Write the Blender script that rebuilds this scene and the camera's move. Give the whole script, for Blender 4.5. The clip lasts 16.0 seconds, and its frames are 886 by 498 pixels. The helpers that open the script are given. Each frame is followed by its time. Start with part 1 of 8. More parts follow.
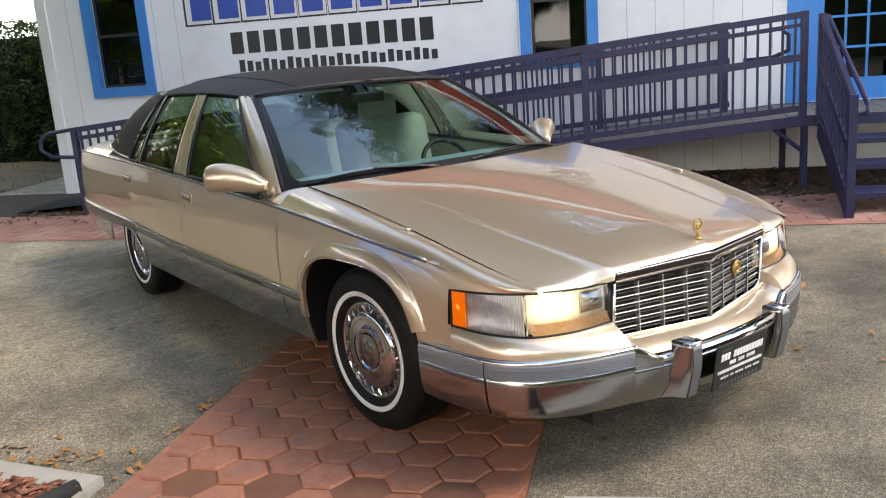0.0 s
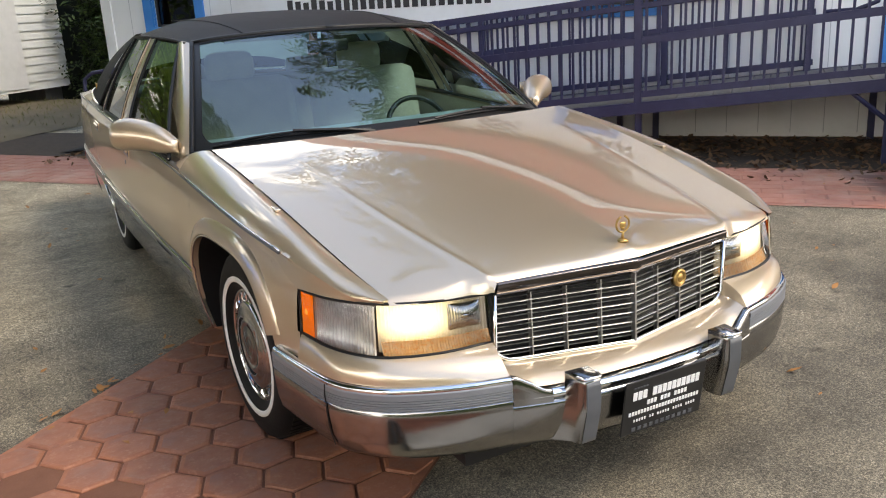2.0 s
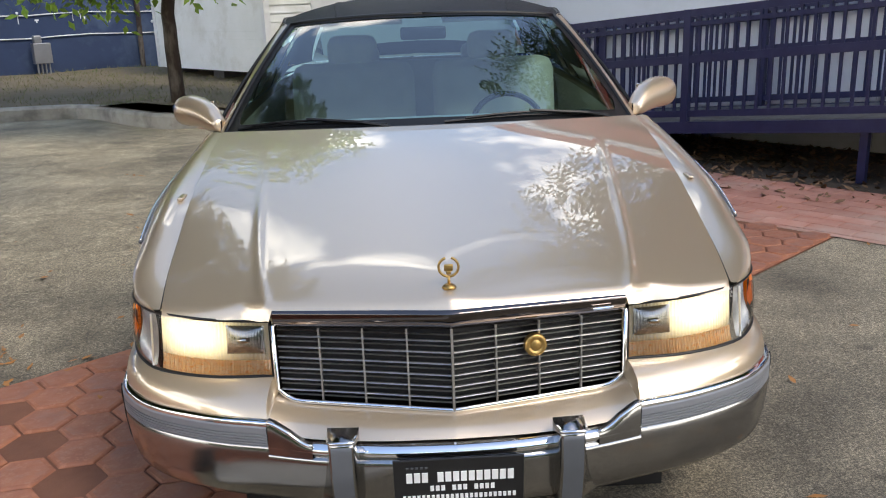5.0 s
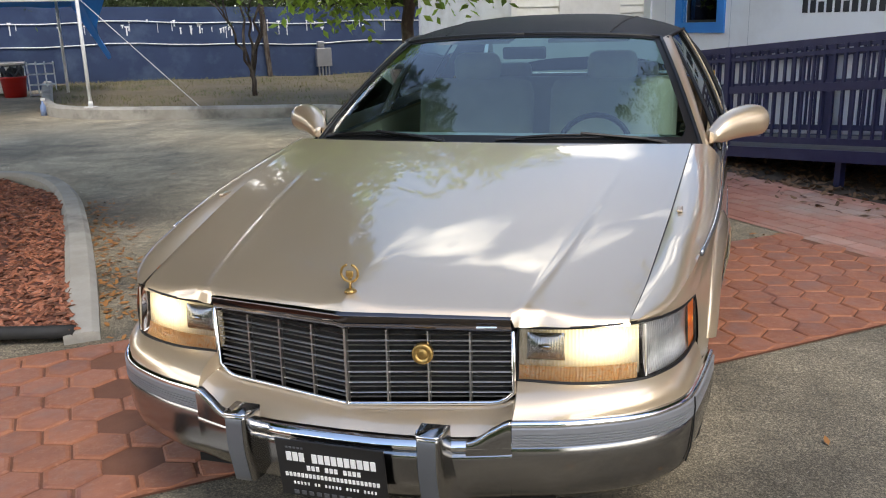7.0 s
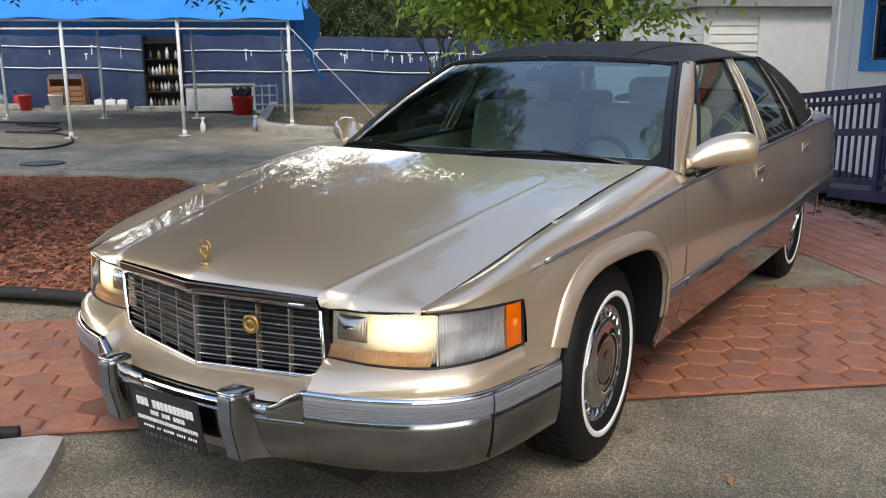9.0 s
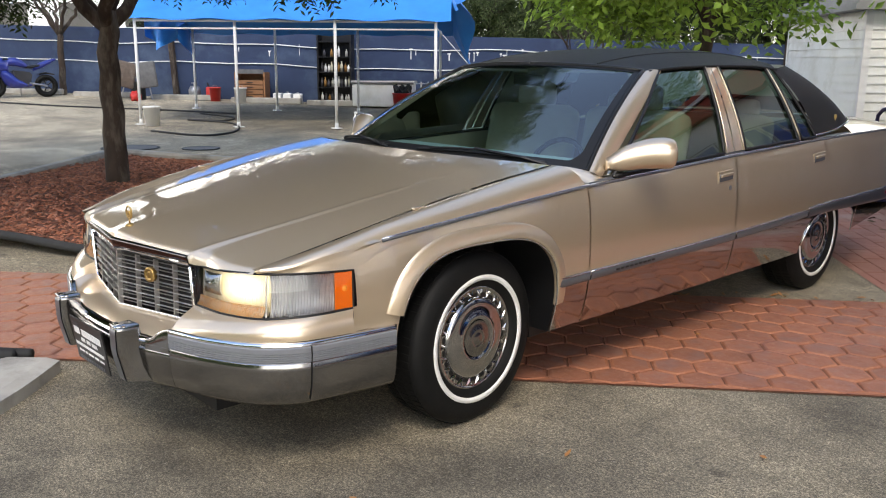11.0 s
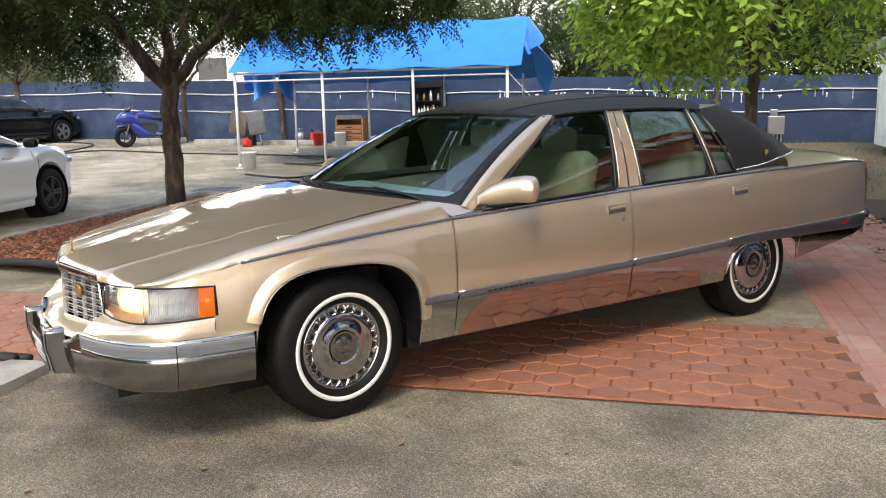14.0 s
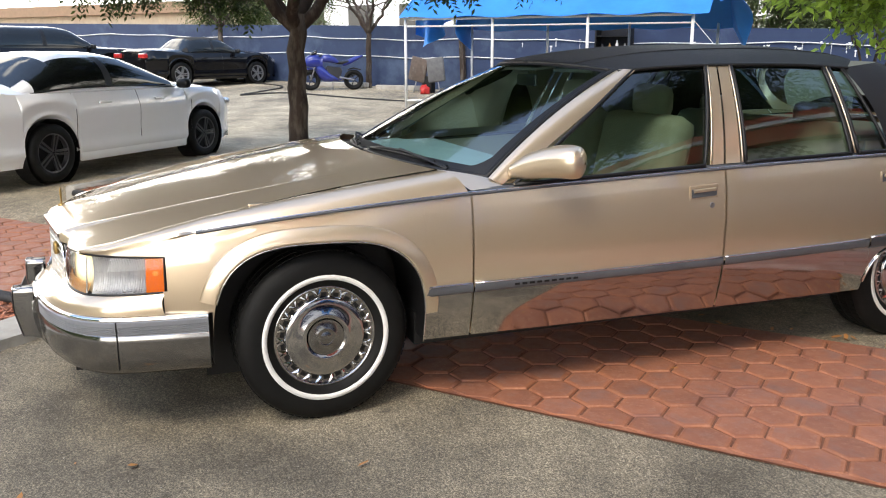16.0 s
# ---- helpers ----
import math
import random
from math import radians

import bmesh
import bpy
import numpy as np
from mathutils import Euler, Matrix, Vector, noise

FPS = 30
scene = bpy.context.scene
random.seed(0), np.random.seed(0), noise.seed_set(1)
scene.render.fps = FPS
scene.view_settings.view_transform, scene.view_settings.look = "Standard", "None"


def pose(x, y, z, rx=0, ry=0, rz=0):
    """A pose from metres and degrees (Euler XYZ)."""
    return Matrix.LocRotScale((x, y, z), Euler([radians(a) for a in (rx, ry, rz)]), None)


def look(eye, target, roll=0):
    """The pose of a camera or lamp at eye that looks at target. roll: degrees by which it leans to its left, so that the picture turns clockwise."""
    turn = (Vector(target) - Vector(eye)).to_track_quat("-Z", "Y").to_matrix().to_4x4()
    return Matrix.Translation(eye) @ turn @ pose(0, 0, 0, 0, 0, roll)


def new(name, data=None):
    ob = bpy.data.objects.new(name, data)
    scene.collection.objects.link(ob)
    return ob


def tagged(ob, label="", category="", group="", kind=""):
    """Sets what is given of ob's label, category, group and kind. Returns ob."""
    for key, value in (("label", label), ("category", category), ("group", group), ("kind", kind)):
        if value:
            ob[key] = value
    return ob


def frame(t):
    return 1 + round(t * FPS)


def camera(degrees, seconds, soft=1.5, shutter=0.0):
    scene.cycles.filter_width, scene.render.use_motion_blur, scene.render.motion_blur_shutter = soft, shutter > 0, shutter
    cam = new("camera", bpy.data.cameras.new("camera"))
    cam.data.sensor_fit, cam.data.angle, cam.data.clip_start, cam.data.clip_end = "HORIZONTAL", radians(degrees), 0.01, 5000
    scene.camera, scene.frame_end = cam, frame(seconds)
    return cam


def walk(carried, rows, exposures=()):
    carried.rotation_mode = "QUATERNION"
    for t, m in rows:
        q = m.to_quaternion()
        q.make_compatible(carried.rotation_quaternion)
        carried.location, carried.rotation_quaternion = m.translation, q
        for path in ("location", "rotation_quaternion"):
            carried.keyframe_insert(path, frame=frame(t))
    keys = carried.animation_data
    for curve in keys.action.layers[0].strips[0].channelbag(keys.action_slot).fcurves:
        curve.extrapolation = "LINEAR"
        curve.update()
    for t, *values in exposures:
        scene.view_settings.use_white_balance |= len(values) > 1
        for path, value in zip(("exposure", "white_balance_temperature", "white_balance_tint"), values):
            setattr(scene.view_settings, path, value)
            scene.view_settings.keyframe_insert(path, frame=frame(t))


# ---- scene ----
cam = camera(54.99, 16.0, soft=1.1)
# the walk: passenger side of the bonnet, round the nose, to the driver side
PATH = [
    (0.0, pose(-2.594, -2.962, 1.566, 76.72, 4.05, -36.52)),
    (0.5, pose(-2.333, -2.848, 1.554, 75.46, 3.20, -35.79)),
    (1.0, pose(-2.113, -2.848, 1.545, 74.41, 3.95, -34.34)),
    (1.5, pose(-1.820, -2.938, 1.560, 74.07, 4.08, -30.76)),
    (2.0, pose(-1.601, -2.887, 1.520, 73.64, 3.07, -28.57)),
    (2.5, pose(-1.375, -2.756, 1.549, 72.05, 2.20, -26.45)),
    (3.0, pose(-1.072, -2.690, 1.521, 70.83, 2.64, -20.54)),
    (3.5, pose(-0.790, -2.648, 1.480, 70.07, 2.66, -14.55)),
    (4.0, pose(-0.567, -2.710, 1.444, 71.03, 2.44, -11.16)),
    (4.2, pose(-0.458, -2.752, 1.452, 71.66, 2.27, -9.50)),
    (6.3, pose(0.536, -3.117, 1.483, 75.44, 2.43, 10.59)),
    (6.5, pose(0.648, -3.073, 1.495, 74.98, 2.47, 12.69)),
    (7.0, pose(0.890, -2.981, 1.498, 74.90, 1.63, 17.01)),
    (7.5, pose(1.074, -3.015, 1.436, 75.20, -0.52, 21.00)),
    (8.0, pose(1.427, -3.016, 1.394, 76.12, -0.23, 26.66)),
    (8.5, pose(1.734, -2.822, 1.390, 77.05, 0.68, 30.76)),
    (9.0, pose(1.996, -2.698, 1.405, 77.48, 0.39, 33.31)),
    (9.2, pose(2.143, -2.695, 1.393, 77.51, -0.05, 34.77)),
    (11.3, pose(3.286, -2.238, 1.446, 77.55, -0.14, 48.39)),
    (11.5, pose(3.377, -2.194, 1.452, 77.69, 0.02, 49.40)),
    (12.0, pose(3.641, -1.998, 1.452, 78.48, -0.08, 52.43)),
    (12.5, pose(3.950, -1.970, 1.474, 79.61, 0.03, 53.87)),
    (13.0, pose(4.221, -2.018, 1.495, 80.25, 0.78, 54.24)),
    (13.5, pose(4.313, -1.951, 1.499, 80.22, 1.47, 54.47)),
    (14.0, pose(4.395, -1.761, 1.490, 80.05, 1.38, 55.92)),
    (14.5, pose(4.390, -1.556, 1.470, 79.17, 1.78, 57.67)),
    (15.0, pose(4.254, -1.287, 1.467, 77.45, 1.23, 59.87)),
    (15.5, pose(4.166, -0.970, 1.454, 76.87, 0.91, 64.91)),
    (16.0, pose(4.116, -0.662, 1.469, 76.94, 0.06, 70.04)),
]
walk(cam, PATH, exposures=[(0.0, 1.50, 7450, 10), (2.0, 1.42, 7600, 10), (3.5, 1.20, 6900, 10), (7.0, 1.10, 7100, 10), (9.0, 1.06, 7000, 10), (11.5, 1.28, 7250, 10), (13.5, 1.50, 7550, 10), (16.0, 1.44, 7250, 10)])

# ---- light ----
SUN_ELEV, SUN_AZ = radians(51), radians(135)
world = bpy.data.worlds.new("sky")
scene.world = world
world.use_nodes = True
wn, wl = world.node_tree.nodes, world.node_tree.links
wn.clear()
w_out = wn.new("ShaderNodeOutputWorld")
w_bg = wn.new("ShaderNodeBackground")
w_sky = wn.new("ShaderNodeTexSky")
w_sky.sky_type = "NISHITA"
w_sky.sun_disc = False
w_sky.sun_elevation, w_sky.sun_rotation = SUN_ELEV, SUN_AZ
w_sky.air_density, w_sky.dust_density, w_sky.ozone_density = 1.0, 0.7, 2.0
# broken white cloud over the whole sky
w_tc = wn.new("ShaderNodeTexCoord")
w_map = wn.new("ShaderNodeMapping")
w_map.inputs["Scale"].default_value = (1.0, 1.0, 2.2)
w_noise = wn.new("ShaderNodeTexNoise")
w_noise.inputs["Scale"].default_value = 2.1
w_noise.inputs["Detail"].default_value = 8.0
w_noise.inputs["Roughness"].default_value = 0.55
w_ramp = wn.new("ShaderNodeValToRGB")
w_ramp.color_ramp.elements[0].position, w_ramp.color_ramp.elements[1].position = 0.52, 0.60
w_ramp.color_ramp.elements[0].color = (0.06, 0.06, 0.06, 1)   # thin veil between the clouds
w_mix = wn.new("ShaderNodeMix")
w_mix.data_type = "RGBA"
w_mix.inputs["B"].default_value = (12.5, 12.5, 12.5, 1)
wl.new(w_tc.outputs["Generated"], w_map.inputs["Vector"])
wl.new(w_map.outputs["Vector"], w_noise.inputs["Vector"])
# thicker cloud towards the horizon, blue overhead
w_sep = wn.new("ShaderNodeSeparateXYZ")
wl.new(w_tc.outputs["Generated"], w_sep.inputs["Vector"])
w_sq = wn.new("ShaderNodeMath")
w_sq.operation = "MULTIPLY"
w_thin = wn.new("ShaderNodeMath")
w_thin.operation = "MULTIPLY_ADD"
w_thin.inputs[1].default_value, w_thin.inputs[2].default_value = -0.60, 0.14
w_sum = wn.new("ShaderNodeMath")
wl.new(w_sep.outputs["Z"], w_sq.inputs[0])
wl.new(w_sep.outputs["Z"], w_sq.inputs[1])
wl.new(w_sq.outputs["Value"], w_thin.inputs[0])
wl.new(w_thin.outputs["Value"], w_sum.inputs[0])
wl.new(w_noise.outputs["Fac"], w_sum.inputs[1])
wl.new(w_sum.outputs["Value"], w_ramp.inputs["Fac"])
wl.new(w_ramp.outputs["Color"], w_mix.inputs["Factor"])
w_deep = wn.new("ShaderNodeHueSaturation")
w_deep.inputs["Saturation"].default_value = 1.25
wl.new(w_sky.outputs["Color"], w_deep.inputs["Color"])
wl.new(w_deep.outputs["Color"], w_mix.inputs["A"])
wl.new(w_mix.outputs["Result"], w_bg.inputs["Color"])
wl.new(w_bg.outputs["Background"], w_out.inputs["Surface"])
w_bg.inputs["Strength"].default_value = 0.15
sun_data = bpy.data.lights.new("sun", "SUN")
sun_data.energy, sun_data.angle, sun_data.color = 0.98, radians(20), (1.0, 0.95, 0.86)
sun = new("sun", sun_data)
# rotation_z such that the light falls from azimuth SUN_AZ (clockwise from +y)
sun_from = Vector((math.sin(SUN_AZ) * math.cos(SUN_ELEV), math.cos(SUN_AZ) * math.cos(SUN_ELEV), math.sin(SUN_ELEV)))
sun.matrix_world = look(sun_from * 40, (0, 0, 0))


# ---- materials ----
def mat(name, c1, c2=None, scale=3.0, rough=0.6, metal=0.0, bump=0.0, bscale=120.0, coat=0.0, coat_rough=0.03,
        vary=0.0, rough2=None, spec=0.5, stretch=(1, 1, 1), emit=None, strength=0.0, stain=None, stain_scale=0.7, grain=None, grain_scale=300.0, speck=None):
    m = bpy.data.materials.new(name)
    m.use_nodes = True
    n, l = m.node_tree.nodes, m.node_tree.links
    b = n["Principled BSDF"]
    c2 = c2 or tuple(v * 0.8 for v in c1)
    geo = n.new("ShaderNodeNewGeometry")
    mp = n.new("ShaderNodeMapping")
    mp.inputs["Scale"].default_value = stretch
    l.new(geo.outputs["Position"], mp.inputs["Vector"])

    def noise_tex(s, detail=5.0, r=0.6):
        t = n.new("ShaderNodeTexNoise")
        t.inputs["Scale"].default_value, t.inputs["Detail"].default_value, t.inputs["Roughness"].default_value = s, detail, r
        l.new(mp.outputs["Vector"], t.inputs["Vector"])
        return t

    def mix(fac, a, bb, mode="MIX"):
        x = n.new("ShaderNodeMix")
        x.data_type, x.blend_type = "RGBA", mode
        for sock, val in (("Factor", fac), ("A", a), ("B", bb)):
            if hasattr(val, "is_linked"):
                l.new(val, x.inputs[sock])
            elif sock == "Factor":
                x.inputs[sock].default_value = val
            else:
                x.inputs[sock].default_value = (*val, 1)
        return x.outputs["Result"]

    def ramp(src, lo, hi):
        r = n.new("ShaderNodeMapRange")
        r.inputs["From Min"].default_value, r.inputs["From Max"].default_value = lo, hi
        l.new(src, r.inputs["Value"])
        return r.outputs["Result"]

    t = noise_tex(scale)
    col = mix(ramp(t.outputs["Fac"], 0.3, 0.7), c1, c2)
    if grain:
        gt = noise_tex(grain_scale, 3.0, 0.7)
        col = mix(ramp(gt.outputs["Fac"], 0.52, 0.68), col, grain)
    if speck:
        sp = noise_tex(grain_scale * 1.6, 2.0, 0.6)
        col = mix(ramp(sp.outputs["Fac"], 0.54, 0.66), col, speck)
    if stain:
        st = noise_tex(stain_scale, 6.0, 0.62)
        col = mix(ramp(st.outputs["Fac"], 0.50, 0.68), col, stain)
    if vary:
        oi = n.new("ShaderNodeObjectInfo")
        hs = n.new("ShaderNodeHueSaturation")
        l.new(col, hs.inputs["Color"])
        rr = n.new("ShaderNodeMapRange")
        rr.inputs["To Min"].default_value, rr.inputs["To Max"].default_value = 1 - vary, 1 + vary
        l.new(oi.outputs["Random"], rr.inputs["Value"])
        l.new(rr.outputs["Result"], hs.inputs["Value"])
        col = hs.outputs["Color"]
    l.new(col, b.inputs["Base Color"])
    if rough2 is not None:
        rr2 = n.new("ShaderNodeMapRange")
        rr2.inputs["From Min"].default_value, rr2.inputs["From Max"].default_value = 0.3, 0.7
        rr2.inputs["To Min"].default_value, rr2.inputs["To Max"].default_value = rough, rough2
        l.new(noise_tex(scale * 2.3).outputs["Fac"], rr2.inputs["Value"])
        l.new(rr2.outputs["Result"], b.inputs["Roughness"])
    else:
        b.inputs["Roughness"].default_value = rough
    b.inputs["Metallic"].default_value = metal
    b.inputs["Specular IOR Level"].default_value = spec
    b.inputs["Coat Weight"].default_value, b.inputs["Coat Roughness"].default_value = coat, coat_rough
    if bump:
        bt = noise_tex(bscale, 4.0, 0.65)
        bn = n.new("ShaderNodeBump")
        bn.inputs["Strength"].default_value, bn.inputs["Distance"].default_value = min(bump, 1.0), 0.004
        l.new(bt.outputs["Fac"], bn.inputs["Height"])
        l.new(bn.outputs["Normal"], b.inputs["Normal"])
    if emit:
        b.inputs["Emission Color"].default_value = (*emit, 1)
        b.inputs["Emission Strength"].default_value = strength
    return m


def glass(name, tint, rough=0.0, ior=1.62):
    """Tinted pane: clear tint plus a sharp surface reflection by angle."""
    m = bpy.data.materials.new(name)
    m.use_nodes = True
    n, l = m.node_tree.nodes, m.node_tree.links
    n.clear()
    out = n.new("ShaderNodeOutputMaterial")
    tr = n.new("ShaderNodeBsdfTransparent")
    tr.inputs["Color"].default_value = (*tint, 1)
    gl = n.new("ShaderNodeBsdfGlossy")
    gl.inputs["Roughness"].default_value = rough
    fr = n.new("ShaderNodeFresnel")
    fr.inputs["IOR"].default_value = ior
    mx = n.new("ShaderNodeMixShader")
    l.new(fr.outputs["Fac"], mx.inputs["Fac"])
    l.new(tr.outputs["BSDF"], mx.inputs[1])
    l.new(gl.outputs["BSDF"], mx.inputs[2])
    l.new(mx.outputs["Shader"], out.inputs["Surface"])
    return m


def lot_mat():
    """Worn exposed-aggregate concrete: broad pale and dark patches, fine stones, dark oil marks."""
    m = mat("worn_concrete_lot", (0.295, 0.25, 0.175), (0.160, 0.138, 0.100), scale=1.15, rough=0.85, bump=0.30, bscale=420,
            stain=(0.095, 0.081, 0.058), stain_scale=0.62)
    n, l = m.node_tree.nodes, m.node_tree.links
    b = n["Principled BSDF"]
    src = b.inputs["Base Color"].links[0].from_socket
    geo = n.new("ShaderNodeNewGeometry")
    for s_, lo, hi, a, z in ((130, 0.42, 0.60, 0.62, 1.48), (60, 0.42, 0.60, 0.80, 1.24), (420, 0.40, 0.62, 0.50, 1.75), (32, 0.36, 0.66, 0.88, 1.12), (9.0, 0.36, 0.64, 0.82, 1.16), (1.4, 0.36, 0.62, 0.80, 1.15)):
        t = n.new("ShaderNodeTexNoise")
        t.inputs["Scale"].default_value, t.inputs["Detail"].default_value = s_, (2.0 if s_ > 20 else 9.0)
        t.inputs["Roughness"].default_value = 0.5 if s_ > 20 else 0.68
        l.new(geo.outputs["Position"], t.inputs["Vector"])
        r = n.new("ShaderNodeMapRange")
        r.inputs["From Min"].default_value, r.inputs["From Max"].default_value = lo, hi
        r.inputs["To Min"].default_value, r.inputs["To Max"].default_value = a, z
        l.new(t.outputs["Fac"], r.inputs["Value"])
        h = n.new("ShaderNodeHueSaturation")
        l.new(r.outputs["Result"], h.inputs["Value"])
        l.new(src, h.inputs["Color"])
        src = h.outputs["Color"]
    # small dark oil drips
    v = n.new("ShaderNodeTexVoronoi")
    v.inputs["Scale"].default_value = 3.2
    l.new(geo.outputs["Position"], v.inputs["Vector"])
    r = n.new("ShaderNodeMapRange")
    r.inputs["From Min"].default_value, r.inputs["From Max"].default_value = 0.05, 0.14
    r.inputs["To Min"].default_value, r.inputs["To Max"].default_value = 0.55, 1.0
    l.new(v.outputs["Distance"], r.inputs["Value"])
    h = n.new("ShaderNodeHueSaturation")
    l.new(r.outputs["Result"], h.inputs["Value"])
    l.new(src, h.inputs["Color"])
    src = h.outputs["Color"]
    # one broad ragged oily stain where cars stop, with the nose's shade painted in
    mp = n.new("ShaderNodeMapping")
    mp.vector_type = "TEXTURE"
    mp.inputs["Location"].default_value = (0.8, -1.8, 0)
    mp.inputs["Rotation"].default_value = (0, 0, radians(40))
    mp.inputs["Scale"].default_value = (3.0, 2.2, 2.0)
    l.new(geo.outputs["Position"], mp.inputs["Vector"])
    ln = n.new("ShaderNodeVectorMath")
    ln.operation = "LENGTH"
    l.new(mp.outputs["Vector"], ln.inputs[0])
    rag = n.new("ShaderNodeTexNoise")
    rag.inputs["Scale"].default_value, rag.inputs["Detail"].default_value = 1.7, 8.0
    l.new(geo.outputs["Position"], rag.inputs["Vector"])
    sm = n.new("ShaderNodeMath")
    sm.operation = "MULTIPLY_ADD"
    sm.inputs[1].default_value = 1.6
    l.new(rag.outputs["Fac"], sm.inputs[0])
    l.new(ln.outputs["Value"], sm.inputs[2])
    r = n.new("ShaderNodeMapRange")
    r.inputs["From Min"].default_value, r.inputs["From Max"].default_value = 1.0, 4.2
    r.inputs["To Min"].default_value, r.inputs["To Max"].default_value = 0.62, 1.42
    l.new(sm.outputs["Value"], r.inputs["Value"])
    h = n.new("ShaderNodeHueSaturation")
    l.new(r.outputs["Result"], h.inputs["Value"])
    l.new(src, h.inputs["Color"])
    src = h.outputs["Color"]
    # wet ground under the wash tent, with the tarp's shade painted into the darkening
    mp = n.new("ShaderNodeMapping")
    mp.vector_type = "TEXTURE"
    mp.inputs["Location"].default_value = (-13.2, 8.6, 0)
    mp.inputs["Rotation"].default_value = (0, 0, radians(-49))
    mp.inputs["Scale"].default_value = (5.5, 2.6, 2.0)
    l.new(geo.outputs["Position"], mp.inputs["Vector"])
    ln = n.new("ShaderNodeVectorMath")
    ln.operation = "LENGTH"
    l.new(mp.outputs["Vector"], ln.inputs[0])
    sm = n.new("ShaderNodeMath")
    sm.operation = "MULTIPLY_ADD"
    sm.inputs[1].default_value = 1.1
    l.new(rag.outputs["Fac"], sm.inputs[0])
    l.new(ln.outputs["Value"], sm.inputs[2])
    r = n.new("ShaderNodeMapRange")
    r.inputs["From Min"].default_value, r.inputs["From Max"].default_value = 1.1, 1.9
    r.inputs["To Min"].default_value, r.inputs["To Max"].default_value = 0.50, 1.0
    l.new(sm.outputs["Value"], r.inputs["Value"])
    h = n.new("ShaderNodeHueSaturation")
    l.new(r.outputs["Result"], h.inputs["Value"])
    l.new(src, h.inputs["Color"])
    l.new(h.outputs["Color"], b.inputs["Base Color"])
    return m


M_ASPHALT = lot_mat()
M_HEX = mat("red_stamped_concrete", (0.37, 0.147, 0.075), (0.27, 0.098, 0.052), scale=7, rough=0.55, rough2=0.75, bump=0.35, bscale=60,
            vary=0.09, stain=(0.20, 0.085, 0.062), stain_scale=2.6, grain=(0.40, 0.17, 0.10), grain_scale=40)
M_HEXTOP = mat("worn_paver_top", (0.335, 0.136, 0.080), (0.25, 0.100, 0.062), scale=9, rough=0.5, rough2=0.75, bump=0.35, bscale=60,
               vary=0.10, stain=(0.24, 0.125, 0.098), stain_scale=5, grain=(0.34, 0.16, 0.10), grain_scale=40)
M_HEXJOINT = mat("red_concrete_joint", (0.13, 0.052, 0.03), (0.20, 0.085, 0.048), scale=5, rough=0.85, bump=0.4)
M_BRICK = mat("stamped_brick_pink", (0.42, 0.21, 0.16), (0.33, 0.14, 0.10), scale=4, rough=0.8, bump=0.3, bscale=90, vary=0.12,
              stain=(0.40, 0.30, 0.25), stain_scale=0.8)
M_KERB = mat("pale_concrete_kerb", (0.42, 0.40, 0.36), (0.31, 0.29, 0.25), scale=4, rough=0.9, bump=0.4, bscale=110, stain=(0.19, 0.18, 0.16), stain_scale=2.5)
M_MULCH = mat("red_brown_mulch", (0.17, 0.06, 0.036), (0.09, 0.036, 0.025), scale=25, rough=0.9, bump=0.8, bscale=90)
M_CHIP = mat("bark_chip", (0.32, 0.115, 0.06), (0.16, 0.06, 0.035), scale=30, rough=0.85, vary=0.3, grain=(0.30, 0.15, 0.10), grain_scale=25)
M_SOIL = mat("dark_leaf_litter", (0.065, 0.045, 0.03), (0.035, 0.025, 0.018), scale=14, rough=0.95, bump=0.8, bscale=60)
M_GRASS = mat("dry_grass", (0.125, 0.10, 0.055), (0.18, 0.14, 0.09), scale=2.2, rough=0.95, bump=0.8, bscale=90)
M_WALL = mat("white_painted_siding", (0.85, 0.86, 0.87), (0.81, 0.82, 0.84), scale=1.2, rough=0.6, bump=0.15, bscale=30, stain=(0.75, 0.75, 0.75), stain_scale=0.9)
M_BLUE = mat("bright_blue_paint", (0.03, 0.22, 0.62), (0.04, 0.26, 0.66), scale=3, rough=0.45)
M_NAVY = mat("navy_painted_steel", (0.013, 0.0145, 0.058), (0.019, 0.021, 0.074), scale=9, rough=0.45, bump=0.15, bscale=50, stain=(0.026, 0.028, 0.080), stain_scale=6)
M_DECK = mat("weathered_deck_boards", (0.14, 0.14, 0.14), (0.09, 0.09, 0.095), scale=8, rough=0.85, bump=0.4)
M_FENCE = mat("navy_painted_block", (0.022, 0.042, 0.100), (0.015, 0.030, 0.076), scale=1.5, rough=0.75, bump=0.4, bscale=25, stain=(0.05, 0.08, 0.14), stain_scale=1.2)
M_WHITE = mat("white_paint", (0.78, 0.78, 0.77), (0.70, 0.70, 0.69), scale=6, rough=0.45)
M_SIGNBLUE = mat("sign_blue", (0.025, 0.08, 0.42), rough=0.4)
M_SIGNDARK = mat("sign_dark", (0.02, 0.022, 0.03), rough=0.4)
M_SIGNRED = mat("sign_red", (0.42, 0.06, 0.03), (0.36, 0.05, 0.03), rough=0.6)
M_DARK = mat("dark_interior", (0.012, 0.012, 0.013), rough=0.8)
M_PANE = glass("window_pane", (0.25, 0.25, 0.26))
M_SHED = mat("white_lap_siding", (0.82, 0.83, 0.81), (0.76, 0.77, 0.74), scale=2, rough=0.6, stain=(0.66, 0.66, 0.61), stain_scale=1.5)
M_TARP = mat("blue_tarpaulin", (0.015, 0.20, 0.66), (0.02, 0.25, 0.74), scale=2.5, rough=0.45, bump=0.4, bscale=7)
